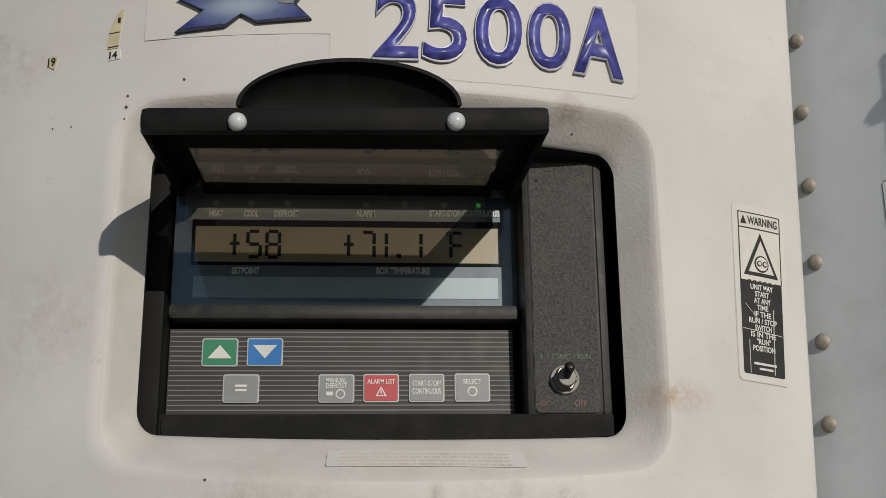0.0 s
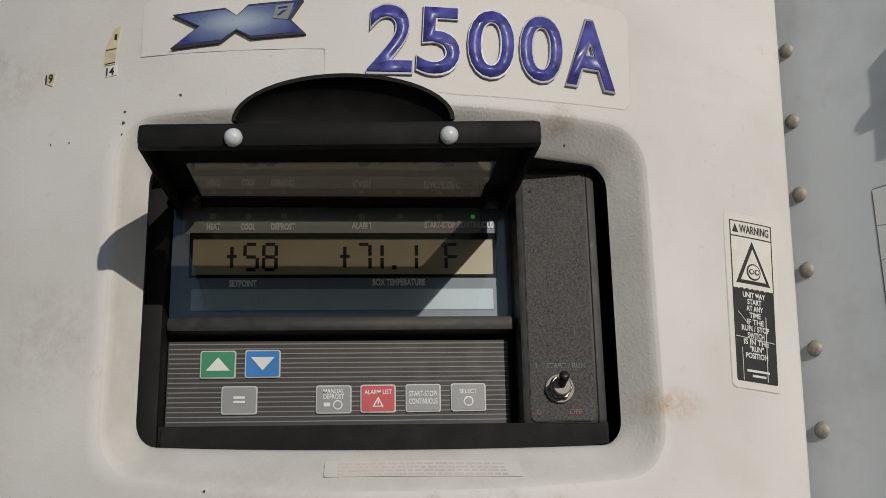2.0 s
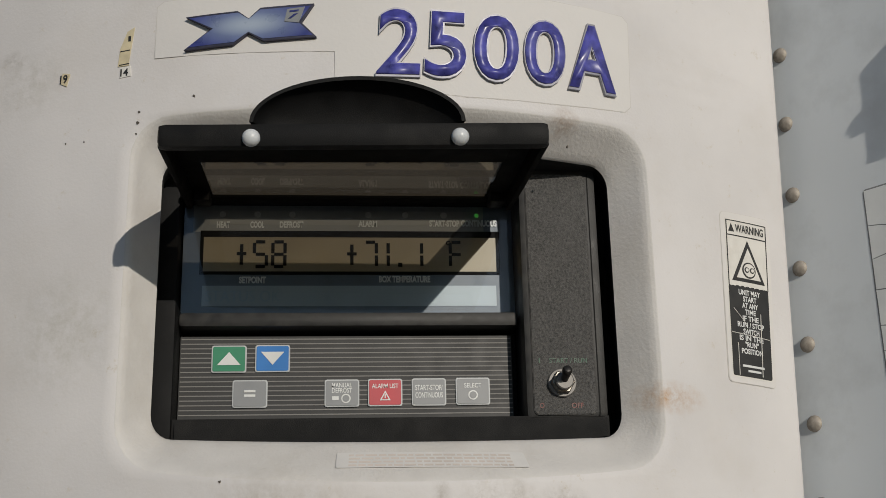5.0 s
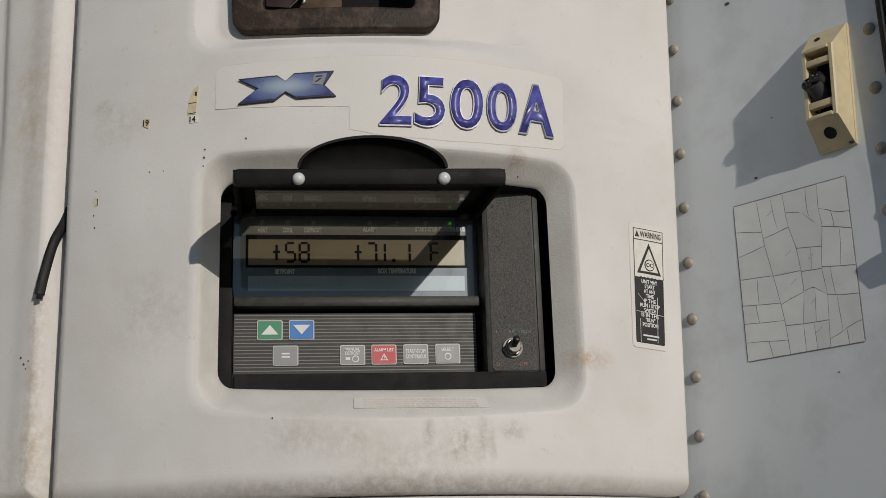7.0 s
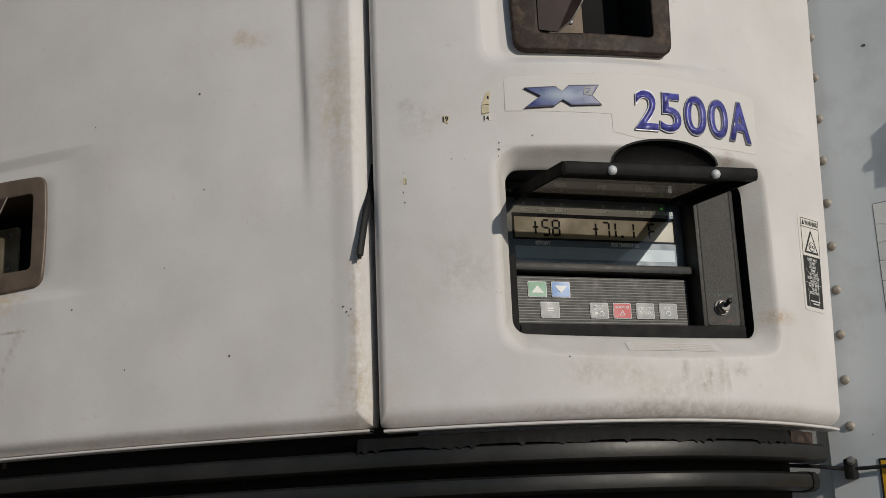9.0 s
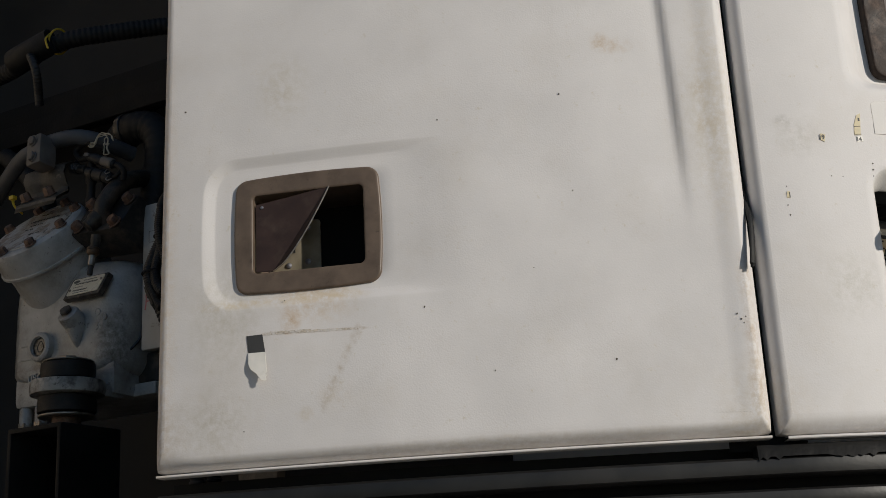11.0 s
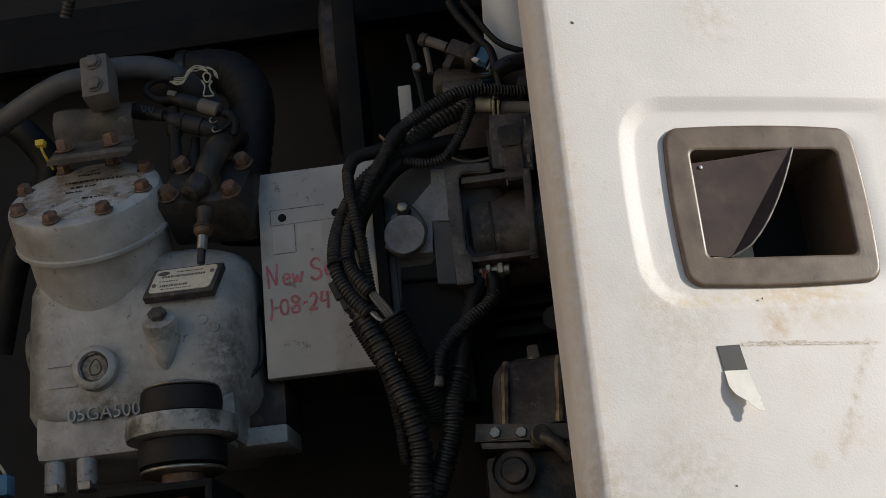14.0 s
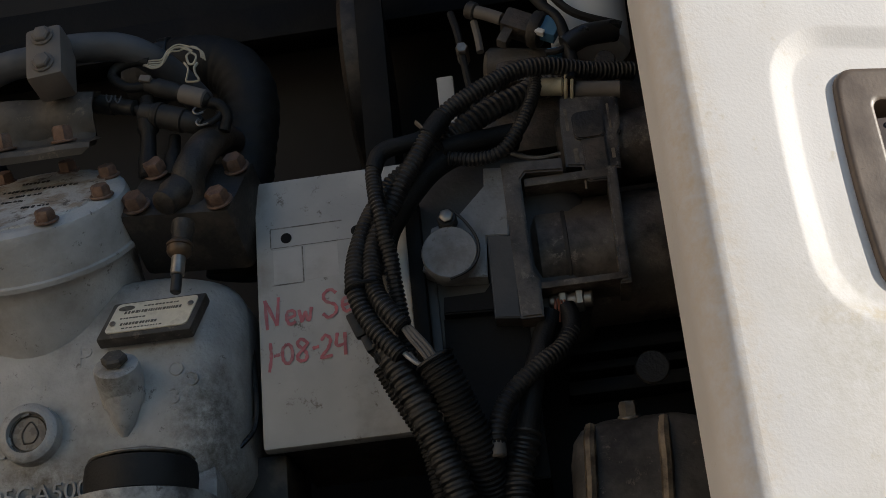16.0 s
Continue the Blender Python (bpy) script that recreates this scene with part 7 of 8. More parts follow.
cap = part("round_cap", lathe(bmesh.new(), [(0.0165, -0.006), (0.0172, 0.0), (0.0172, 0.0046), (0.0164, 0.0060), (0.0, 0.0064)], V(-0.8680, 0.4130, 2.0745), (0, -1, 0), 36), PLATECAST, eng, "flat round grey cap held by a bolt")
part("band", tube([V(-0.8620, 0.419, 2.1000), V(-0.8560, 0.419, 2.0920), V(-0.8512, 0.419, 2.0825), V(-0.8500, 0.419, 2.0730), V(-0.8535, 0.419, 2.0645), V(-0.8600, 0.419, 2.0595), V(-0.8690, 0.418, 2.0570)], 0.0009, 6), INK, cap, "black wire round the cap")
part("bolt_collar", cyl(V(-0.8675, 0.4110, 2.0970), (0, -1, 0), 0.0062, 0.0090, 20, 0.0008), DARKCAST, cap)
part("bolt", hexbolt(V(-0.8675, 0.4200, 2.0970), (0, -1, 0.1), 0.0046, 0.003, False), STEEL, cap, "dull steel bolt head")
slab([(-0.8800, 1.9350), (-0.8250, 1.9350), (-0.8260, 2.0380), (-0.8770, 2.0390)], 0.33, 0.4000, FRAME, eng, "side_cover", "", 0.008)
part("rim_bead", tube([V(-0.8760, 0.392, 1.93), V(-0.8755, 0.394, 1.98), V(-0.8735, 0.394, 2.030)], 0.003, 8), DARKCAST, eng)
for z, d, w in ((1.9920, 0.362, 0.010), (2.0080, 0.358, 0.006), (2.0200, 0.356, 0.008)):
    part("block_rib", bx(-0.8080, -0.7060, 0.335, d, z, z + w, 0.003), FRAME, eng)
part("plug", cyl(V(-0.7550, 0.34, 2.004), (0, -1, 0), 0.0110, 0.024, 20), DARKCAST, eng)

start = thing("starter_motor", V(-0.77, 0.36, 2.03), "oily alloy starter motor with a ribbed body", "starter motor")
slab([(-0.8300, 2.0270), (-0.8165, 2.0270), (-0.8160, 2.0500), (-0.8195, 2.0560), (-0.8195, 2.1180), (-0.8160, 2.1220), (-0.7930, 2.1200), (-0.7930, 2.1290), (-0.8310, 2.1310)], 0.320, 0.4160, ALLOY, start, "flange", "oily alloy mounting flange", 0.003)
part("body", cyl(V(-0.8180, 0.362, 2.0790), (1, 0, 0), 0.0420, 0.115, 40, 0.004), ALLOY, start)
part("band", cyl(V(-0.7990, 0.362, 2.0790), (1, 0, 0), 0.0424, 0.004, 40, 0.001), DARKCAST, start, "dark band round the body")
slab([(-0.7690, 2.0420), (-0.7625, 2.0420), (-0.7600, 2.1200), (-0.7665, 2.1210)], 0.345, 0.4130, ALLOY, start, "end_ring", "", 0.002)
for z0, z1, d in ((2.0445, 2.0490, 0.414), (2.1140, 2.1200, 0.412)):
    part("through_rib", bx(-0.8180, -0.7640, 0.365, d, z0, z1, 0.0012), ALLOY, start)
sol = part("solenoid", cyl(V(-0.7930, 0.380, 2.1480), (1, 0, 0), 0.0250, 0.090, 32, 0.003), ALLOY, start, "dirty alloy solenoid")
slab([(-0.7905, 2.1260), (-0.7570, 2.1200), (-0.7550, 2.1440), (-0.7530, 2.1470), (-0.7520, 2.1700), (-0.7560, 2.1740), (-0.7880, 2.1750), (-0.7900, 2.1600)], 0.365, 0.4090, ALLOY, sol, "head", "rust-flecked alloy solenoid head", 0.004)
for name, x0, x1, z0, z1, r in (("boss", -0.7830, -0.7630, 2.1420, 2.1620, 0.005), ("neck", -0.7790, -0.7640, 2.1120, 2.1425, 0.002)):
    part(name, poly(rounded(x0, x1, z0, z1, r), lambda x, z, o=0.0: V(x, 0.4085 + o, z), 0.0030, 0.0010), DARKCAST, sol, "dark raised boss")
for x0, x1, z0, z1 in ((-0.7870, -0.7850, 2.1500, 2.1660), (-0.7600, -0.7585, 2.1480, 2.1660), (-0.7845, -0.7815, 2.1270, 2.1370), (-0.7612, -0.7590, 2.1270, 2.1340), (-0.7808, -0.7795, 2.1080, 2.1240)):
    part("worn_edge", poly(rounded(x0, x1, z0, z1, 0.0006, 2), lambda x, z, o=0.0: V(x, 0.4088 + o, z), 0.0008, 0.0003), WORNALLOY, sol, "edge rubbed bright")
part("link", tube([V(-0.8230, 0.408, 2.1400), V(-0.8150, 0.412, 2.1345), V(-0.8050, 0.413, 2.1320), V(-0.7930, 0.411, 2.1340)], 0.0014, 6), PIPE, sol, "pale bent wire")
part("terminal", cyl(V(-0.8120, 0.398, 2.0410), (1, -0.1, -0.05), 0.0050, 0.026, 14, 0.0008), STEEL, start, "threaded copper terminal")
for x, r in ((-0.8060, 0.0072), (-0.7960, 0.0078)):
    part("nut", cyl(V(x, 0.3985, 2.0408), (1, -0.1, -0.05), r, 0.0050, 6, 0.0008), STEEL, start)
for k in range(4):
    part("copper_strand", tube([V(-0.8085 + 0.0016 * k, 0.402, 2.0420), V(-0.8090 + 0.002 * k, 0.406, 2.0360), V(-0.8110 + 0.003 * k, 0.404, 2.0260)], 0.0008, 6), mat("copper_wire", (0.45, 0.16, 0.10), 0.45, 0.5), start)

alt = thing("finned_housing", V(-0.78, 0.38, 1.72), "dirty finned alloy housing on the engine", "engine part")
bm = bmesh.new()
last = None
for z, k in ((1.9080, 0.0), (1.9400, 0.002), (1.9530, 0.005), (1.9600, 0.010), (1.9640, 0.018), (1.9650, 0.028)):
    vs = [bm.verts.new(V(x, d, z)) for x, d in plan(-0.8150 + k, -0.7250 - k, 0.32, 0.4130 - k * 0.7, (0.012, 0.012, 0.006, 0.006), 5)]
    if last:
        for q in range(len(vs)):
            bm.faces.new((last[q], last[(q + 1) % len(vs)], vs[(q + 1) % len(vs)], vs[q]))
    else:
        bm.faces.new(vs[::-1])
    last = vs
bm.faces.new(last)
part("body", bm, GRIME, alt)
for x in (-0.8010, -0.7590):
    part("fin", tube([V(x - 0.004, 0.4130, 1.9080), V(x - 0.0015, 0.4140, 1.9300), V(x, 0.4120, 1.9480), V(x + 0.002, 0.4030, 1.9600)], 0.0036, 8), WORNALLOY, alt, "worn alloy fin")
slab([(-0.8290, 1.8985), (-0.7250, 1.8900), (-0.7250, 1.9010), (-0.8270, 1.9120)], 0.325, 0.4230, ALLOY, alt, "flange", "", 0.002)
slab([(-0.8240, 1.8930), (-0.7250, 1.8840), (-0.7250, 1.8880), (-0.8250, 1.8975)], 0.325, 0.4200, ALLOY, alt, "gasket_flange", "", 0.001)
part("lower_body", bx(-0.8250, -0.7250, 0.320, 0.4080, 1.72, 1.8900, 0.010), DARKCAST, alt)
part("pulley", lathe(bmesh.new(), [(0.0, 0.006), (0.009, 0.006), (0.011, 0.002), (0.015, 0.002), (0.0165, 0.006), (0.0165, -0.02)], V(-0.8020, 0.4160, 1.8740), (0, -1, 0), 28), DARKCAST, alt, "dark round boss")
part("banjo", cyl(V(-0.7800, 0.418, 1.8960), (0.2, -1, 0.1), 0.0080, 0.012, 20, 0.001), ALLOY, alt)
part("banjo_arm", tube([V(-0.7780, 0.426, 1.8960), V(-0.7680, 0.428, 1.8900), V(-0.7580, 0.424, 1.8780)], 0.0052, 10), ALLOY, alt)
for x, z in ((-0.8130, 1.9035), (-0.7930, 1.9015)):
    part("bolt", hexbolt(V(x, 0.421, z), (0, -1, 0), 0.0050, 0.005), STEEL, alt)
part("top_bolt", hexbolt(V(-0.7760, 0.398, 1.9640), (0, -0.4, 1), 0.0055, 0.010), STEEL, alt)

inj = thing("injector_fittings", V(-0.80, 0.38, 2.17), "dirty fuel fittings with a pale blue connector", "fuel fittings")
part("line", tube([V(-0.8390, 0.392, 2.2630), V(-0.8290, 0.394, 2.2570), V(-0.8180, 0.395, 2.2500)], 0.0045, 12), PIPE, inj)
part("line_end", cyl(V(-0.8405, 0.392, 2.2640), (0.8, -0.1, -0.5), 0.0062, 0.007, 12, 0.001), GRIME, inj)
part("body", boxes((-0.010, 0.014, -0.008, 0.008, -0.009, 0.006, 0.003), fn=lambda v: framed(V(-0.8080, 0.396, 2.2440), (0.86, 0, -0.5), (0.5, 0.1, 0.86))(v.x, v.y, v.z)), DARKCAST, inj)
part("arm", boxes((-0.004, 0.003, -0.016, 0.0, -0.006, 0.002, 0.001), fn=lambda v: framed(V(-0.8120, 0.398, 2.2420), (0.86, 0, -0.5), (0.5, 0.1, 0.86))(v.x, v.y, v.z)), GRIME, inj)
part("ring", lathe(bmesh.new(), [(0.0085, 0), (0.0125, 0.001), (0.0130, 0.005), (0.0115, 0.008), (0.0075, 0.009)], V(-0.7990, 0.396, 2.2385), (0.86, -0.1, -0.5), 22), DARKCAST, inj)
con = part("connector", boxes((-0.006, 0.006, -0.0075, 0.0075, -0.005, 0.005, 0.0018), fn=lambda v: framed(V(-0.7870, 0.400, 2.2330), (0.86, 0, -0.5), (0.5, 0.1, 0.86))(v.x, v.y, v.z)), BLUECON, inj, "pale blue connector")
part("latch", boxes((-0.0075, -0.001, -0.0095, -0.0055, 0.002, 0.0062, 0.001), fn=lambda v: framed(V(-0.7870, 0.400, 2.2330), (0.86, 0, -0.5), (0.5, 0.1, 0.86))(v.x, v.y, v.z)), KWHITE, con)
clip = part("clip", boxes((-0.7915, -0.7815, -0.404, -0.396, 2.2105, 2.2165, 0.001)), BLUECON, inj, "small blue clip")
part("clip_core", boxes((-0.7890, -0.7840, -0.4048, -0.4035, 2.2118, 2.2150, 0.0004)), VOID, clip)
part("manifold", cyl(V(-0.8330, 0.372, 2.2290), (1, -0.05, -0.22), 0.0130, 0.050, 24, 0.003), GRIME, inj, "dusty brown union")
part("manifold_cap", bx(-0.8270, -0.7880, 0.340, 0.390, 2.2030, 2.2220, 0.006), ALLOY, inj)
part("stub", tube([V(-0.8370, 0.388, 2.2560), V(-0.8355, 0.388, 2.2420), V(-0.8350, 0.388, 2.2310)], 0.0026, 8), PIPE, inj)
part("manifold", bx(-0.8420, -0.7150, 0.29, 0.362, 2.1650, 2.2150, 0.008), DARKCAST, inj)
pale = mat("pale_fitting", (0.50, 0.44, 0.30), 0.5, vary=0.15, scale=120, dirt=(0.2, 0.16, 0.1), dirt_scale=90, dirt_amount=0.5)
fit_ = part("fitting", cyl(V(-0.7995, 0.409, 2.1850), (1, 0.0, -0.16), 0.0060, 0.015, 18, 0.001), pale, inj, "pale plastic fitting")
for dx in (0.0155, 0.0195):
    part("flange", cyl(V(-0.7995 + dx, 0.409, 2.1850 - 0.16 * dx), (1, 0, -0.16), 0.0088, 0.0022, 8, 0.0005), pale, fit_)
part("tail", cyl(V(-0.7780, 0.408, 2.1800), (1, 0.0, -0.16), 0.0056, 0.030, 16, 0.001), PIPE, inj)
part("canister", cyl(V(-0.7600, 0.365, 2.2300), (0.05, 0, 1), 0.0270, 0.16, 32, 0.003), WALLGREY, inj, "blue-grey cylindrical canister")
part("feed", tube([V(-0.8120, 0.394, 2.2950), V(-0.8050, 0.397, 2.2780), V(-0.7970, 0.400, 2.2640), V(-0.7890, 0.402, 2.2500), V(-0.7810, 0.403, 2.2380), V(-0.7780, 0.405, 2.2200), V(-0.7760, 0.408, 2.1980), V(-0.7800, 0.416, 2.1820)], 0.0038, 10), RUBBER, inj)
part("sensor", tube([V(-0.7790, 0.406, 2.2140), V(-0.7720, 0.406, 2.2180), V(-0.7630, 0.405, 2.2215), V(-0.7450, 0.400, 2.2250)], 0.0075, 12), GLOSSBLACK, inj)
part("sensor_lead", tube([V(-0.7920, 0.404, 2.2130), V(-0.7840, 0.406, 2.2120), V(-0.7760, 0.406, 2.2160)], 0.0022, 8), RUBBER, inj)
filt = thing("filter_canister", V(-0.82, 0.36, 2.33), "pale grey filter canister high in the bay", "filter")
part("can", lathe(bmesh.new(), [(0.012, 0), (0.026, 0.004), (0.032, 0.014), (0.033, 0.15), (0.03, 0.155)], V(-0.8150, 0.37, 2.345), (0, 0, 1), 28), PIPE, filt)
part("bracket", bx(-0.83, -0.70, 0.30, 0.345, 2.36, 2.44, 0.002), DARKCAST, filt)
plt = thing("pale_bracket", V(-0.863, 0.33, 2.16), "short pale metal bracket among the hoses", "bracket")
part("strap", bx(-0.8705, -0.8585, 0.325, 0.332, 2.1600, 2.2510, 0.001), COVER, plt)
part("web", bx(-0.8690, -0.8580, 0.300, 0.326, 2.1300, 2.2000, 0.001), DARKCAST, plt)
bits = thing("engine_fittings", V(-0.80, 0.38, 2.15), "small dirty bolts and lines on the engine", "engine parts")
for x, d, z, r, h, m in ((-0.8300, 0.380, 2.2000, 0.005, 0.012, STEEL), (-0.7550, 0.392, 2.2020, 0.007, 0.012, DARKCAST), (-0.8480, 0.362, 2.2480, 0.0045, 0.010, STEEL)):
    part("union", cyl(V(x, d - 0.01, z), (0, -1, 0), r, h + 0.01, 6 if r < 0.0065 else 16, 0.0008), m, bits)
for pts in ([(-0.8540, 0.352, 2.2900), (-0.8500, 0.362, 2.2650), (-0.8480, 0.366, 2.2400), (-0.8440, 0.362, 2.2000)], [(-0.8000, 0.392, 2.2950), (-0.7860, 0.400, 2.2650), (-0.7700, 0.402, 2.2420), (-0.7400, 0.397, 2.2300)]):
    part("line", tube([V(*p) for p in pts], 0.0028, 8), RUBBER, bits)
post = thing("frame_post", V(-0.915, 0.31, 2.10), "dark steel frame post in the engine bay", "post")
part("flange", bx(-0.9270, -0.9060, 0.3200, 0.3270, 2.10, 2.9, 0.001), FRAME, post)
part("web", bx(-0.9270, -0.9210, 0.2300, 0.3220, 2.10, 2.9, 0.001), FRAME, post)
pul = thing("belt_guard", V(-0.93, 0.26, 2.25), "dark rounded belt guard behind the post", "guard")
part("rim", lathe(bmesh.new(), [(0.0, 0), (0.085, 0), (0.090, 0.004), (0.090, 0.020), (0.085, 0.024), (0.0, 0.024)], V(-0.9430, 0.23, 2.3200), (1, 0, 0), 40), DARKCAST, pul)
beam = thing("cross_beam", V(-1.3, 0.2, 2.4), "dark cross beam at the back of the bay", "beam")
part("beam", bx(-1.80, -0.70, 0.13, 0.200, 2.4250, 2.4650, 0.004), FRAME, beam)
part("lip", bx(-1.80, -0.70, 0.195, 0.205, 2.3950, 2.4300, 0.002), FRAME, beam)

# hoses and looms
def hose(label, pts, r, ribs=0.0, material=None, name="corrugated_hose"):
    at = pts[-1]
    h = thing(name, V(*at), label, "hose", "hoses in the engine bay")
    part("sheath", tube([V(*p) for p in pts], r, 14, ribs, 0.16), material or HOSE, h)
    for a, b in ((0, 1), (-1, -2)):
        p, q = V(*pts[a]), V(*pts[b])
        part("mouth", cyl(p + (p - q).normalized() * 0.0007, q - p, r * 0.86, r * 0.6, 14, r * 0.05), VOID, h, "dark open end")
    return h


h1 = hose("black corrugated wiring conduit looping down over the grey cover", [(-0.7380, 0.396, 2.1950), (-0.7600, 0.405, 2.1935), (-0.7720, 0.410, 2.1930), (-0.7930, 0.420, 2.1930), (-0.8130, 0.426, 2.1890), (-0.8330, 0.430, 2.1790), (-0.8500, 0.432, 2.1690), (-0.8600, 0.433, 2.1615), (-0.8690, 0.434, 2.1510), (-0.8760, 0.435, 2.1400), (-0.8830, 0.436, 2.1280), (-0.8910, 0.436, 2.1160), (-0.8970, 0.435, 2.1050), (-0.9050, 0.434, 2.0930), (-0.9100, 0.435, 2.0810), (-0.9125, 0.438, 2.0670), (-0.9125, 0.442, 2.0530), (-0.9100, 0.445, 2.0415), (-0.9045, 0.448, 2.0310), (-0.8960, 0.448, 2.0190)], 0.0060, 0.0030)
part("tape", tube([V(-0.8625, 0.4335, 2.1590), V(-0.8670, 0.434, 2.1535), V(-0.8720, 0.4345, 2.1465)], 0.0067, 14), RUBBER, h1, "black tape wound round the conduit")
h3 = hose("thin black conduit branching off, its upper end taped smooth", [(-0.8620, 0.428, 2.1560), (-0.8700, 0.430, 2.1515), (-0.8780, 0.432, 2.1460), (-0.8890, 0.436, 2.1420), (-0.8960, 0.438, 2.1400), (-0.9030, 0.440, 2.1350), (-0.9070, 0.441, 2.1250), (-0.9070, 0.443, 2.1150), (-0.9060, 0.446, 2.1030), (-0.9040, 0.447, 2.0910), (-0.9030, 0.445, 2.0790), (-0.9010, 0.441, 2.0660), (-0.9005, 0.437, 2.0520), (-0.8990, 0.433, 2.0350), (-0.8975, 0.428, 2.0150), (-0.8960, 0.423, 1.9950)], 0.0050, 0.0027)
part("tape", tube([V(-0.8700, 0.430, 2.1515), V(-0.8780, 0.432, 2.1460), V(-0.8890, 0.436, 2.1420), V(-0.8960, 0.438, 2.1400), V(-0.9030, 0.440, 2.1350), V(-0.9070, 0.441, 2.1250)], 0.0055, 14), RUBBER, h3, "smooth black tape")
part("tape_end", tube([V(-0.8790, 0.4370, 2.1560), V(-0.8760, 0.4375, 2.1520), V(-0.8735, 0.437, 2.1470)], 0.0022, 8, flat=0.4), PIPE, h3, "loose pale tape end")
h2 = hose("black corrugated conduit beside the thin one", [(-0.8700, 0.416, 2.1460), (-0.8890, 0.422, 2.1310), (-0.8980, 0.423, 2.1235), (-0.9050, 0.425, 2.1140), (-0.9130, 0.428, 2.1000), (-0.9185, 0.432, 2.0850), (-0.9225, 0.437, 2.0680), (-0.9230, 0.443, 2.0500), (-0.9195, 0.444, 2.0345), (-0.9110, 0.445, 2.0185), (-0.8990, 0.446, 2.0030)], 0.0060, 0.0031)
part("tie", tube([V(-0.9215 + 0.0065 * math.cos(t) + 0.006 * max(0, math.cos(t)), 0.4445 + 0.0072 * math.sin(t), 2.0480 + 0.002 * math.cos(t)) for t in [2 * math.pi * k / 12 for k in range(13)]], 0.0013, 6), RUBBER, h2)
hose("fat black corrugated conduit under the loop", [(-0.7850, 0.392, 2.1960), (-0.8020, 0.400, 2.1900), (-0.8130, 0.405, 2.1830), (-0.8300, 0.410, 2.1740), (-0.8450, 0.414, 2.1640), (-0.8620, 0.416, 2.1510)], 0.0078, 0.0044)
hose("short smooth black cable behind the tape", [(-0.8180, 0.402, 2.1575), (-0.8230, 0.405, 2.1560), (-0.8380, 0.410, 2.1520), (-0.8520, 0.416, 2.1480), (-0.8660, 0.420, 2.1440)], 0.0068, 0.0, RUBBER, "taped_loom")
hose("thin black corrugated conduit bending down from the pale fitting", [(-0.8010, 0.410, 2.1900), (-0.8030, 0.414, 2.1820), (-0.8080, 0.420, 2.1660), (-0.8170, 0.424, 2.1480), (-0.8290, 0.424, 2.1345), (-0.8440, 0.422, 2.1325), (-0.8620, 0.420, 2.1370)], 0.0046, 0.0026)
hose("smooth black taped wiring loom", [(-0.8200, 0.398, 2.1560), (-0.8410, 0.405, 2.1500), (-0.8590, 0.412, 2.1430), (-0.8740, 0.417, 2.1320), (-0.8870, 0.420, 2.1170), (-0.8975, 0.420, 2.1030), (-0.9060, 0.416, 2.0900), (-0.9110, 0.410, 2.0700)], 0.0078, 0.0, RUBBER, "taped_loom")
hose("thick black corrugated conduit hanging to the floor", [(-0.9100, 0.436, 2.0140), (-0.9050, 0.438, 2.0040), (-0.8990, 0.438, 1.9910), (-0.8920, 0.436, 1.9740), (-0.8840, 0.433, 1.9540), (-0.8745, 0.430, 1.9220), (-0.8700, 0.424, 1.8950), (-0.8740, 0.418, 1.8600), (-0.878, 0.40, 1.725)], 0.0092, 0.0058)
hose("dark split corrugated sleeve hanging beside the thick conduit", [(-0.9130, 0.432, 2.0020), (-0.9080, 0.430, 1.9910), (-0.9000, 0.428, 1.9750), (-0.8920, 0.426, 1.9580), (-0.8860, 0.420, 1.9250), (-0.8840, 0.412, 1.8900)], 0.0048, 0.0026, RUBBER)
wide = thing("split_sleeve", V(-0.866, 0.43, 1.95), "wide black corrugated sleeve, its mouth open with bare wires", "hose", "hoses in the engine bay")
part("sheath", tube([V(-0.8805, 0.4470, 1.9975), V(-0.8770, 0.4450, 1.9900), V(-0.8735, 0.442, 1.9820), V(-0.8690, 0.436, 1.9690), V(-0.8640, 0.430, 1.9560), V(-0.8600, 0.418, 1.9400), V(-0.8580, 0.400, 1.9250)], 0.0108, 18, 0.0030, 0.10, caps=False), RUBBER, wide)
part("lining", tube([V(-0.8803, 0.4468, 1.9970), V(-0.8770, 0.4450, 1.9900), V(-0.8735, 0.442, 1.9820), V(-0.8690, 0.436, 1.9690)], 0.0094, 16), VOID, wide, "dark inside of the sleeve")
mouth = Vector((-0.42, 0, 0.9)).normalized()
part("rim", tube([V(-0.8805, 0.4472, 1.9978) + Vector((0.9, 0, 0.42)).normalized() * 0.0108 * math.cos(t) + Vector((0, -0.95, -0.2)).normalized() * 0.0108 * math.sin(t) for t in [2 * math.pi * k / 16 for k in range(17)]], 0.0011, 6), HOSE, wide, "worn shiny rim")
boot = thing("inline_connector", V(-0.92, 0.44, 2.02), "small black inline connector on a thin lead", "connector")
part("body", boxes((-0.0040, 0.0040, -0.008, 0.008, -0.003, 0.003, 0.0015), fn=lambda v: framed(V(-0.9235, 0.440, 2.0270), (0.9, 0, 0.35), (-0.35, 0, 0.9))(v.x, v.y, v.z)), WORNBLACK, boot)
part("seal", boxes((-0.0026, 0.0026, -0.005, 0.005, -0.003, 0.003, 0.0012), fn=lambda v: framed(V(-0.9180, 0.440, 2.0145), (0.9, 0, 0.35), (-0.35, 0, 0.9))(v.x, v.y, v.z)), WORNBLACK, boot)
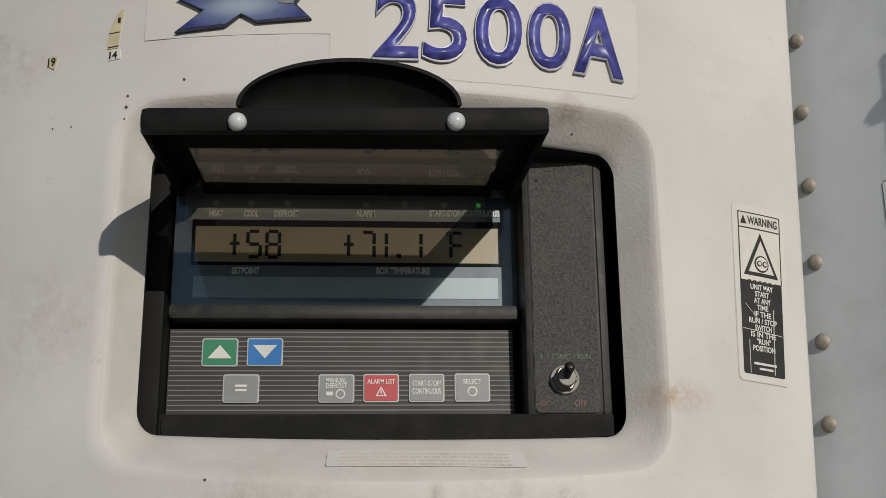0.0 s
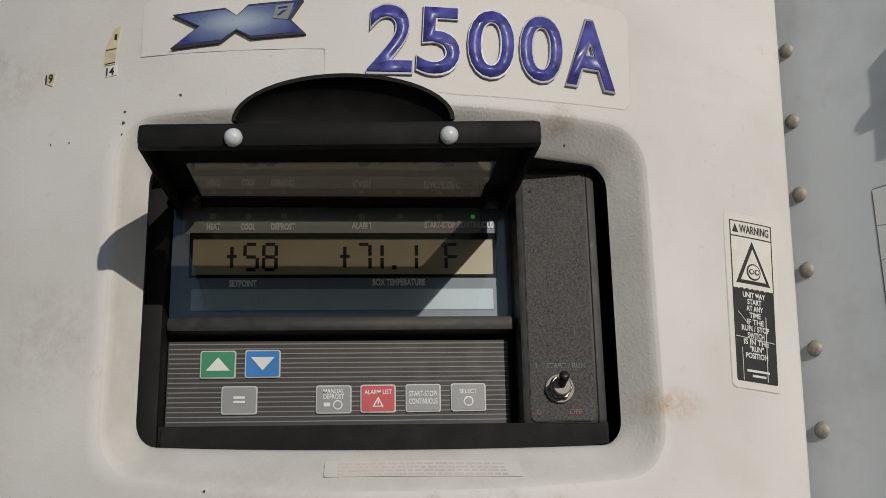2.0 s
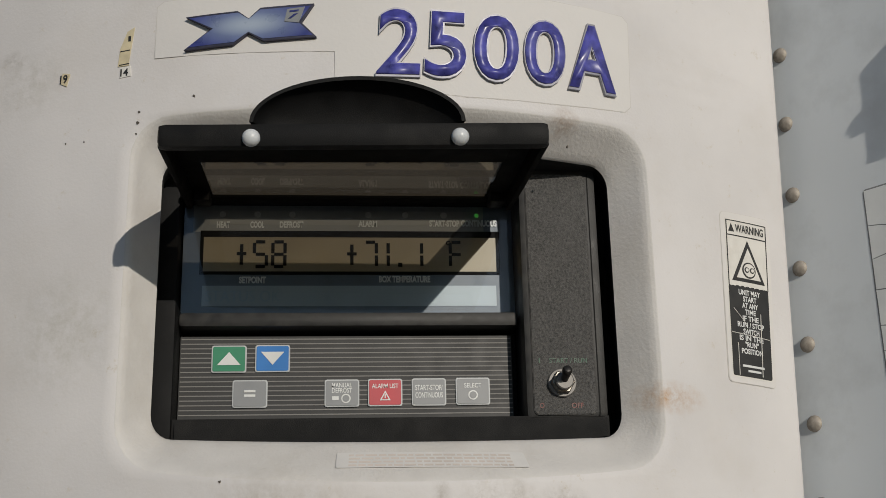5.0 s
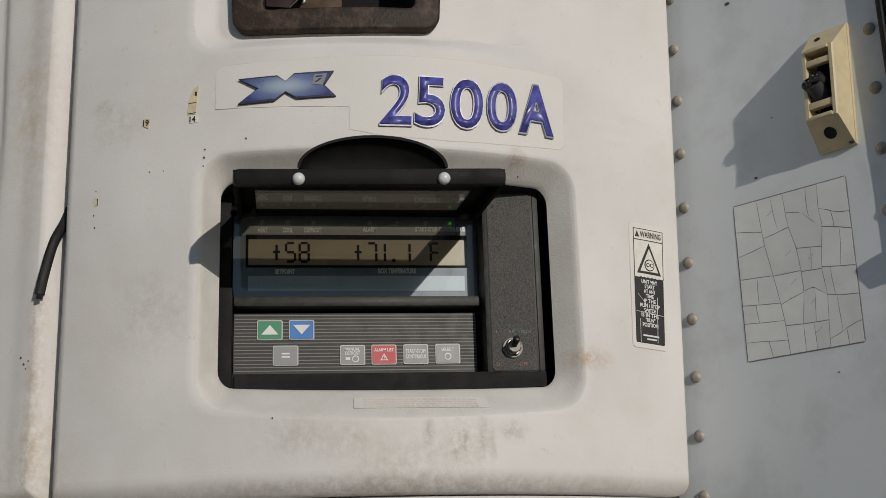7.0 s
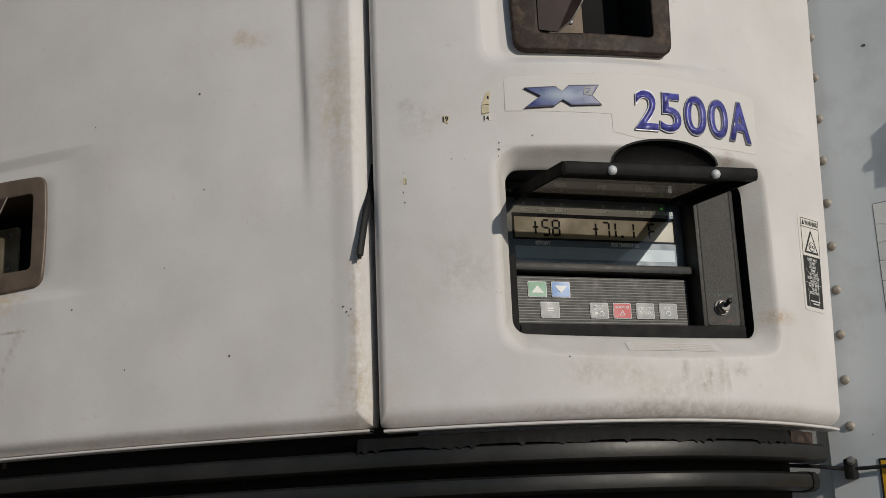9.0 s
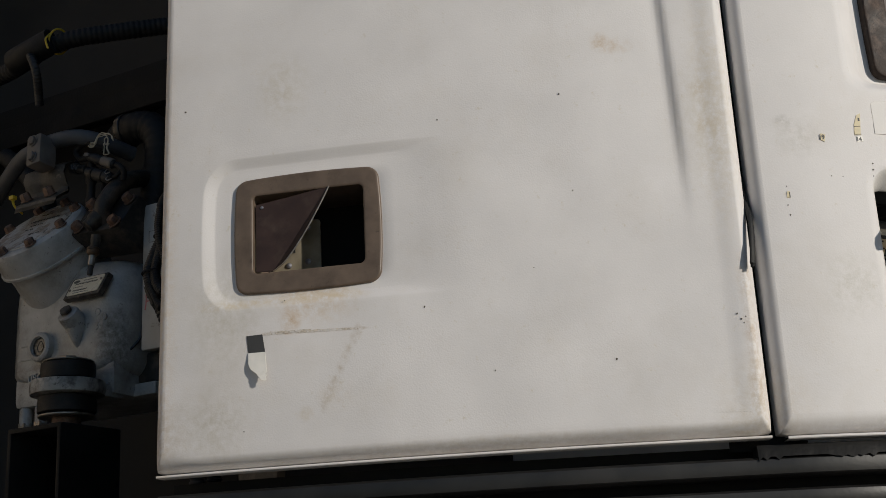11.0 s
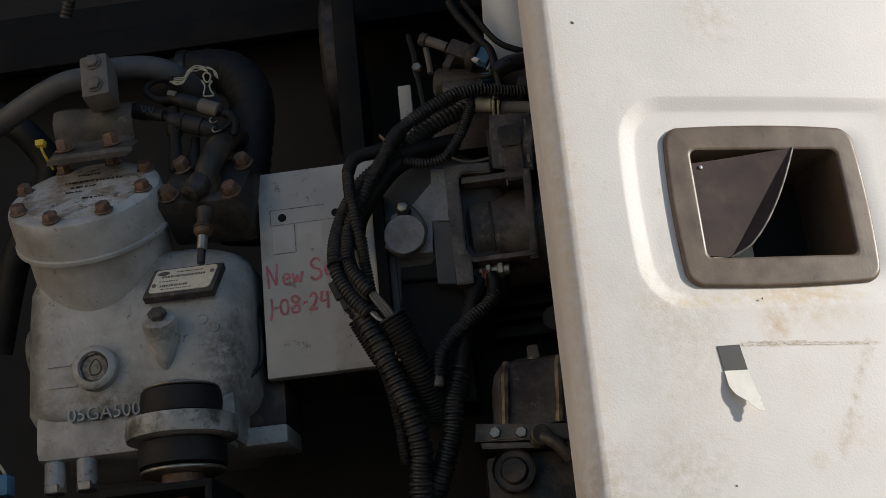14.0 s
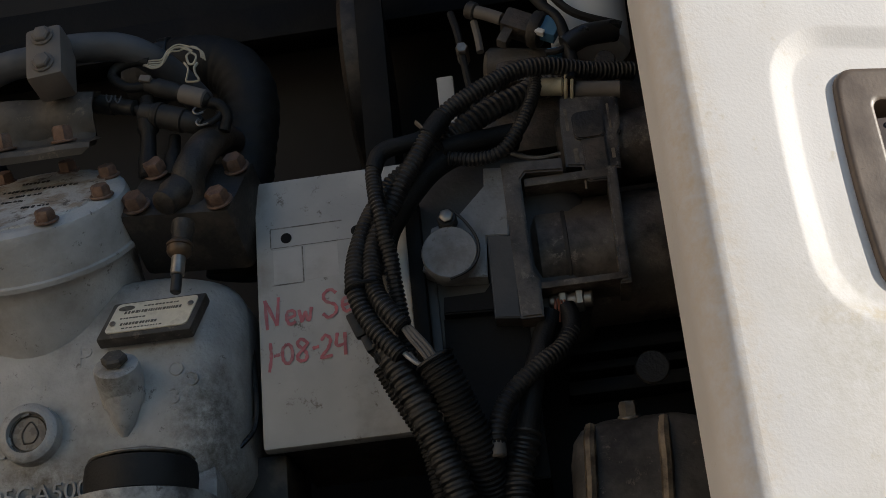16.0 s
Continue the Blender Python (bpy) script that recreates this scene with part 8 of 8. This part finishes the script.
part("lead", tube([V(-0.9140, 0.444, 2.0080), V(-0.9105, 0.440, 2.0000), V(-0.9085, 0.436, 1.9920)], 0.0014, 8), RUBBER, boot)
hose("thin black corrugated conduit from the starter", [(-0.8010, 0.404, 2.0200), (-0.8090, 0.410, 2.0080), (-0.8200, 0.416, 1.9990), (-0.8360, 0.422, 1.9850), (-0.8460, 0.426, 1.9720), (-0.8510, 0.428, 1.9590), (-0.8520, 0.428, 1.9510)], 0.0056, 0.0030)
hose("black taped cable from the starter", [(-0.8120, 0.402, 2.0330), (-0.8150, 0.403, 2.0260), (-0.8210, 0.406, 2.0110), (-0.8280, 0.410, 1.9900), (-0.8330, 0.412, 1.9680), (-0.8370, 0.412, 1.9520)], 0.0066, 0.0, RUBBER, "taped_loom")
hose("short black cable boot under the terminal", [(-0.8030, 0.402, 2.0360), (-0.8010, 0.403, 2.0290), (-0.8020, 0.404, 2.0200), (-0.8070, 0.407, 2.0110)], 0.0058, 0.0, RUBBER, "taped_loom")
hose("thick black corrugated conduit beside the housing", [(-0.8350, 0.412, 1.9600), (-0.8380, 0.412, 1.9500), (-0.8430, 0.412, 1.9350), (-0.8460, 0.412, 1.9120), (-0.8560, 0.410, 1.8830), (-0.8660, 0.402, 1.8590), (-0.8700, 0.39, 1.8200), (-0.872, 0.38, 1.725)], 0.0090, 0.0052)
lw = thing("loose_wires", V(-0.885, 0.44, 1.99), "bundle of bare grey wires between two conduits", "wires")
for k in range(3):
    part("wire", tube([V(-0.8990 + 0.0024 * k, 0.4470, 2.0060 - 0.0012 * k), V(-0.8930 + 0.0018 * k, 0.4490 - 0.001 * k, 1.9985 - 0.0010 * k), V(-0.8860 + 0.0014 * k, 0.4480, 1.9935), V(-0.8800 + 0.0012 * k, 0.4450, 1.9880)], 0.0013, 8), mat("frayed_wire", (0.42, 0.40, 0.37), 0.4, 0.4) if not k else PIPE, lw)
for k in range(3):
    part("wire", tube([V(-0.8975 + 0.0024 * k, 0.4485, 2.0205 - 0.0008 * k), V(-0.8925 + 0.0022 * k, 0.4500, 2.0110 + 0.0006 * k), V(-0.8860 + 0.0022 * k, 0.4495, 2.0010 + 0.0008 * k), V(-0.8800 + 0.0018 * k, 0.4460, 1.9900)], 0.0016, 8), PIPE, lw)
part("sleeve_tip", cyl(V(-0.8520, 0.4280, 1.9530), (0, 0, -1), 0.0048, 0.010, 12), PIPE, lw)
lh = thing("black_hose", V(-1.22, 0.34, 2.15), "black hose curving down beside the compressor head", "hose", "hoses in the engine bay")
part("sheath", tube([V(-1.30, 0.33, 2.310), V(-1.2390, 0.345, 2.2650), V(-1.2080, 0.350, 2.2330), V(-1.1960, 0.345, 2.2050), V(-1.2120, 0.340, 2.1700), V(-1.2350, 0.33, 2.130), V(-1.26, 0.31, 2.05)], 0.0130, 14), RUBBER, lh)
bc = thing("blue_plug", V(-1.205, 0.42, 1.90), "blue wiring plug with pale wires beside the compressor", "plug")
part("body", boxes((-1.2230, -1.1960, -0.428, -0.412, 1.8990, 1.9160, 0.003)), BLUECON, bc)
for k in range(4):
    part("wire", tube([V(-1.2180 + 0.006 * k, 0.42, 1.914), V(-1.2200 + 0.005 * k, 0.424, 1.9240), V(-1.2300 + 0.004 * k, 0.42, 1.9360)], 0.0013, 6), WIRE, bc)
part("tail", tube([V(-1.21, 0.42, 1.902), V(-1.22, 0.41, 1.86), V(-1.23, 0.38, 1.73)], 0.008, 10), RUBBER, bc)
uh = thing("upper_harness", V(-1.15, 0.36, 2.40), "black wiring harness with a yellow tie high in the bay", "wiring")
part("loom", tube([V(-1.60, 0.30, 2.385), V(-1.40, 0.36, 2.405), V(-1.22, 0.40, 2.395), V(-1.13, 0.40, 2.412), V(-1.06, 0.36, 2.425), V(-0.93, 0.26, 2.45)], 0.012, 12, 0.007, 0.08), RUBBER, uh)
part("joint", tube([V(-1.20, 0.41, 2.400), V(-1.165, 0.415, 2.402), V(-1.13, 0.41, 2.412)], 0.017, 12), RUBBER, uh)
part("branch", tube([V(-1.17, 0.415, 2.402), V(-1.150, 0.425, 2.385), V(-1.145, 0.420, 2.360), V(-1.160, 0.40, 2.330)], 0.006, 10, 0.004, 0.1), HOSE, uh)
part("tie", tube([V(-1.1270 + 0.016 * math.cos(t) * 0.3, 0.402 + 0.016 * math.sin(t), 2.413 + 0.016 * math.cos(t)) for t in [2 * math.pi * k / 12 for k in range(13)]], 0.0014, 6), YTAG, uh)
part("tie_tail", tube([V(-1.1270, 0.418, 2.418), V(-1.1230, 0.428, 2.405), V(-1.1200, 0.426, 2.392)], 0.0013, 6), YTAG, uh)

# ---- below the doors ----
def swept(prof, a0, a1, n=60):
    """A bar that follows the nose; prof: (out, z) corners."""
    bm = bmesh.new()
    last = first = None
    for k in range(n + 1):
        vs = [bm.verts.new(nose(a0 + (a1 - a0) * k / n, z, o)) for o, z in prof]
        if last:
            for j in range(len(vs)):
                bm.faces.new((last[j], last[(j + 1) % len(vs)], vs[(j + 1) % len(vs)], vs[j]))
        first, last = first or vs, vs
    bm.faces.new(first)
    bm.faces.new(last)
    return bm


round_bar = lambda o, z, w, h, n=12: [(o + w * math.copysign(abs(math.cos(t)) ** 0.6, math.cos(t)), z + h * math.copysign(abs(math.sin(t)) ** 0.6, math.sin(t))) for t in [2 * math.pi * k / n for k in range(n)]]
rail = thing("upper_rail", nose(0.4, 1.757, -0.02), "black rounded frame rail under the doors", "rail")
part("bar", swept(round_bar(-0.0220, 1.7645, 0.013, 0.0092), 0.030, 1.06), RAIL, rail)
gr = random.Random(17)
bm = bmesh.new()
last = None
for k in range(121):
    a = 0.10 + 0.42 * k / 120
    hang = 1.7728 - 0.0035 * max(0.0, math.sin(a * 61)) * gr.uniform(0.2, 1.0) - (0.003 if gr.random() < 0.12 else 0.0)
    vs = [bm.verts.new(nose(a, z, o)) for o, z in ((-0.030, 1.7835), (-0.0125, 1.7832), (-0.0100, 1.7790), (-0.0095 + 0.002 * gr.random(), hang), (-0.0125, hang + 0.0008), (-0.030, 1.7725))]
    if last:
        for q in range(6):
            bm.faces.new((last[q], last[(q + 1) % 6], vs[(q + 1) % 6], vs[q]))
    else:
        bm.faces.new(vs)
    last = vs
bm.faces.new(last)
part("gasket", bm, FRAME, rail, "torn black foam gasket")
part("end_block", swept([(-0.030, 1.7725), (-0.013, 1.7728), (-0.013, 1.7832), (-0.030, 1.7835)], 0.052, 0.092, 8), BEZEL, rail)
low = thing("lower_rail", nose(0.4, 1.72, -0.02), "black lower frame rail under the doors", "rail")
part("bar", swept(round_bar(-0.0260, 1.7385, 0.014, 0.0085), 0.062, 1.06), RAIL, low)
part("end_cap", swept(round_bar(-0.0260, 1.7385, 0.0152, 0.0096), 0.050, 0.0615, 6), RUBBER, low, "black rubber end cap")
# near-black sheet in place of the shaded space behind the rails
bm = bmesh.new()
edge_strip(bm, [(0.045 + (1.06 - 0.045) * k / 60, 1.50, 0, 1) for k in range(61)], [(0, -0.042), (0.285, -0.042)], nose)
structure("shade_backing", bm, VOID, "near-black sheet standing in for the shade behind the rails", "panel")
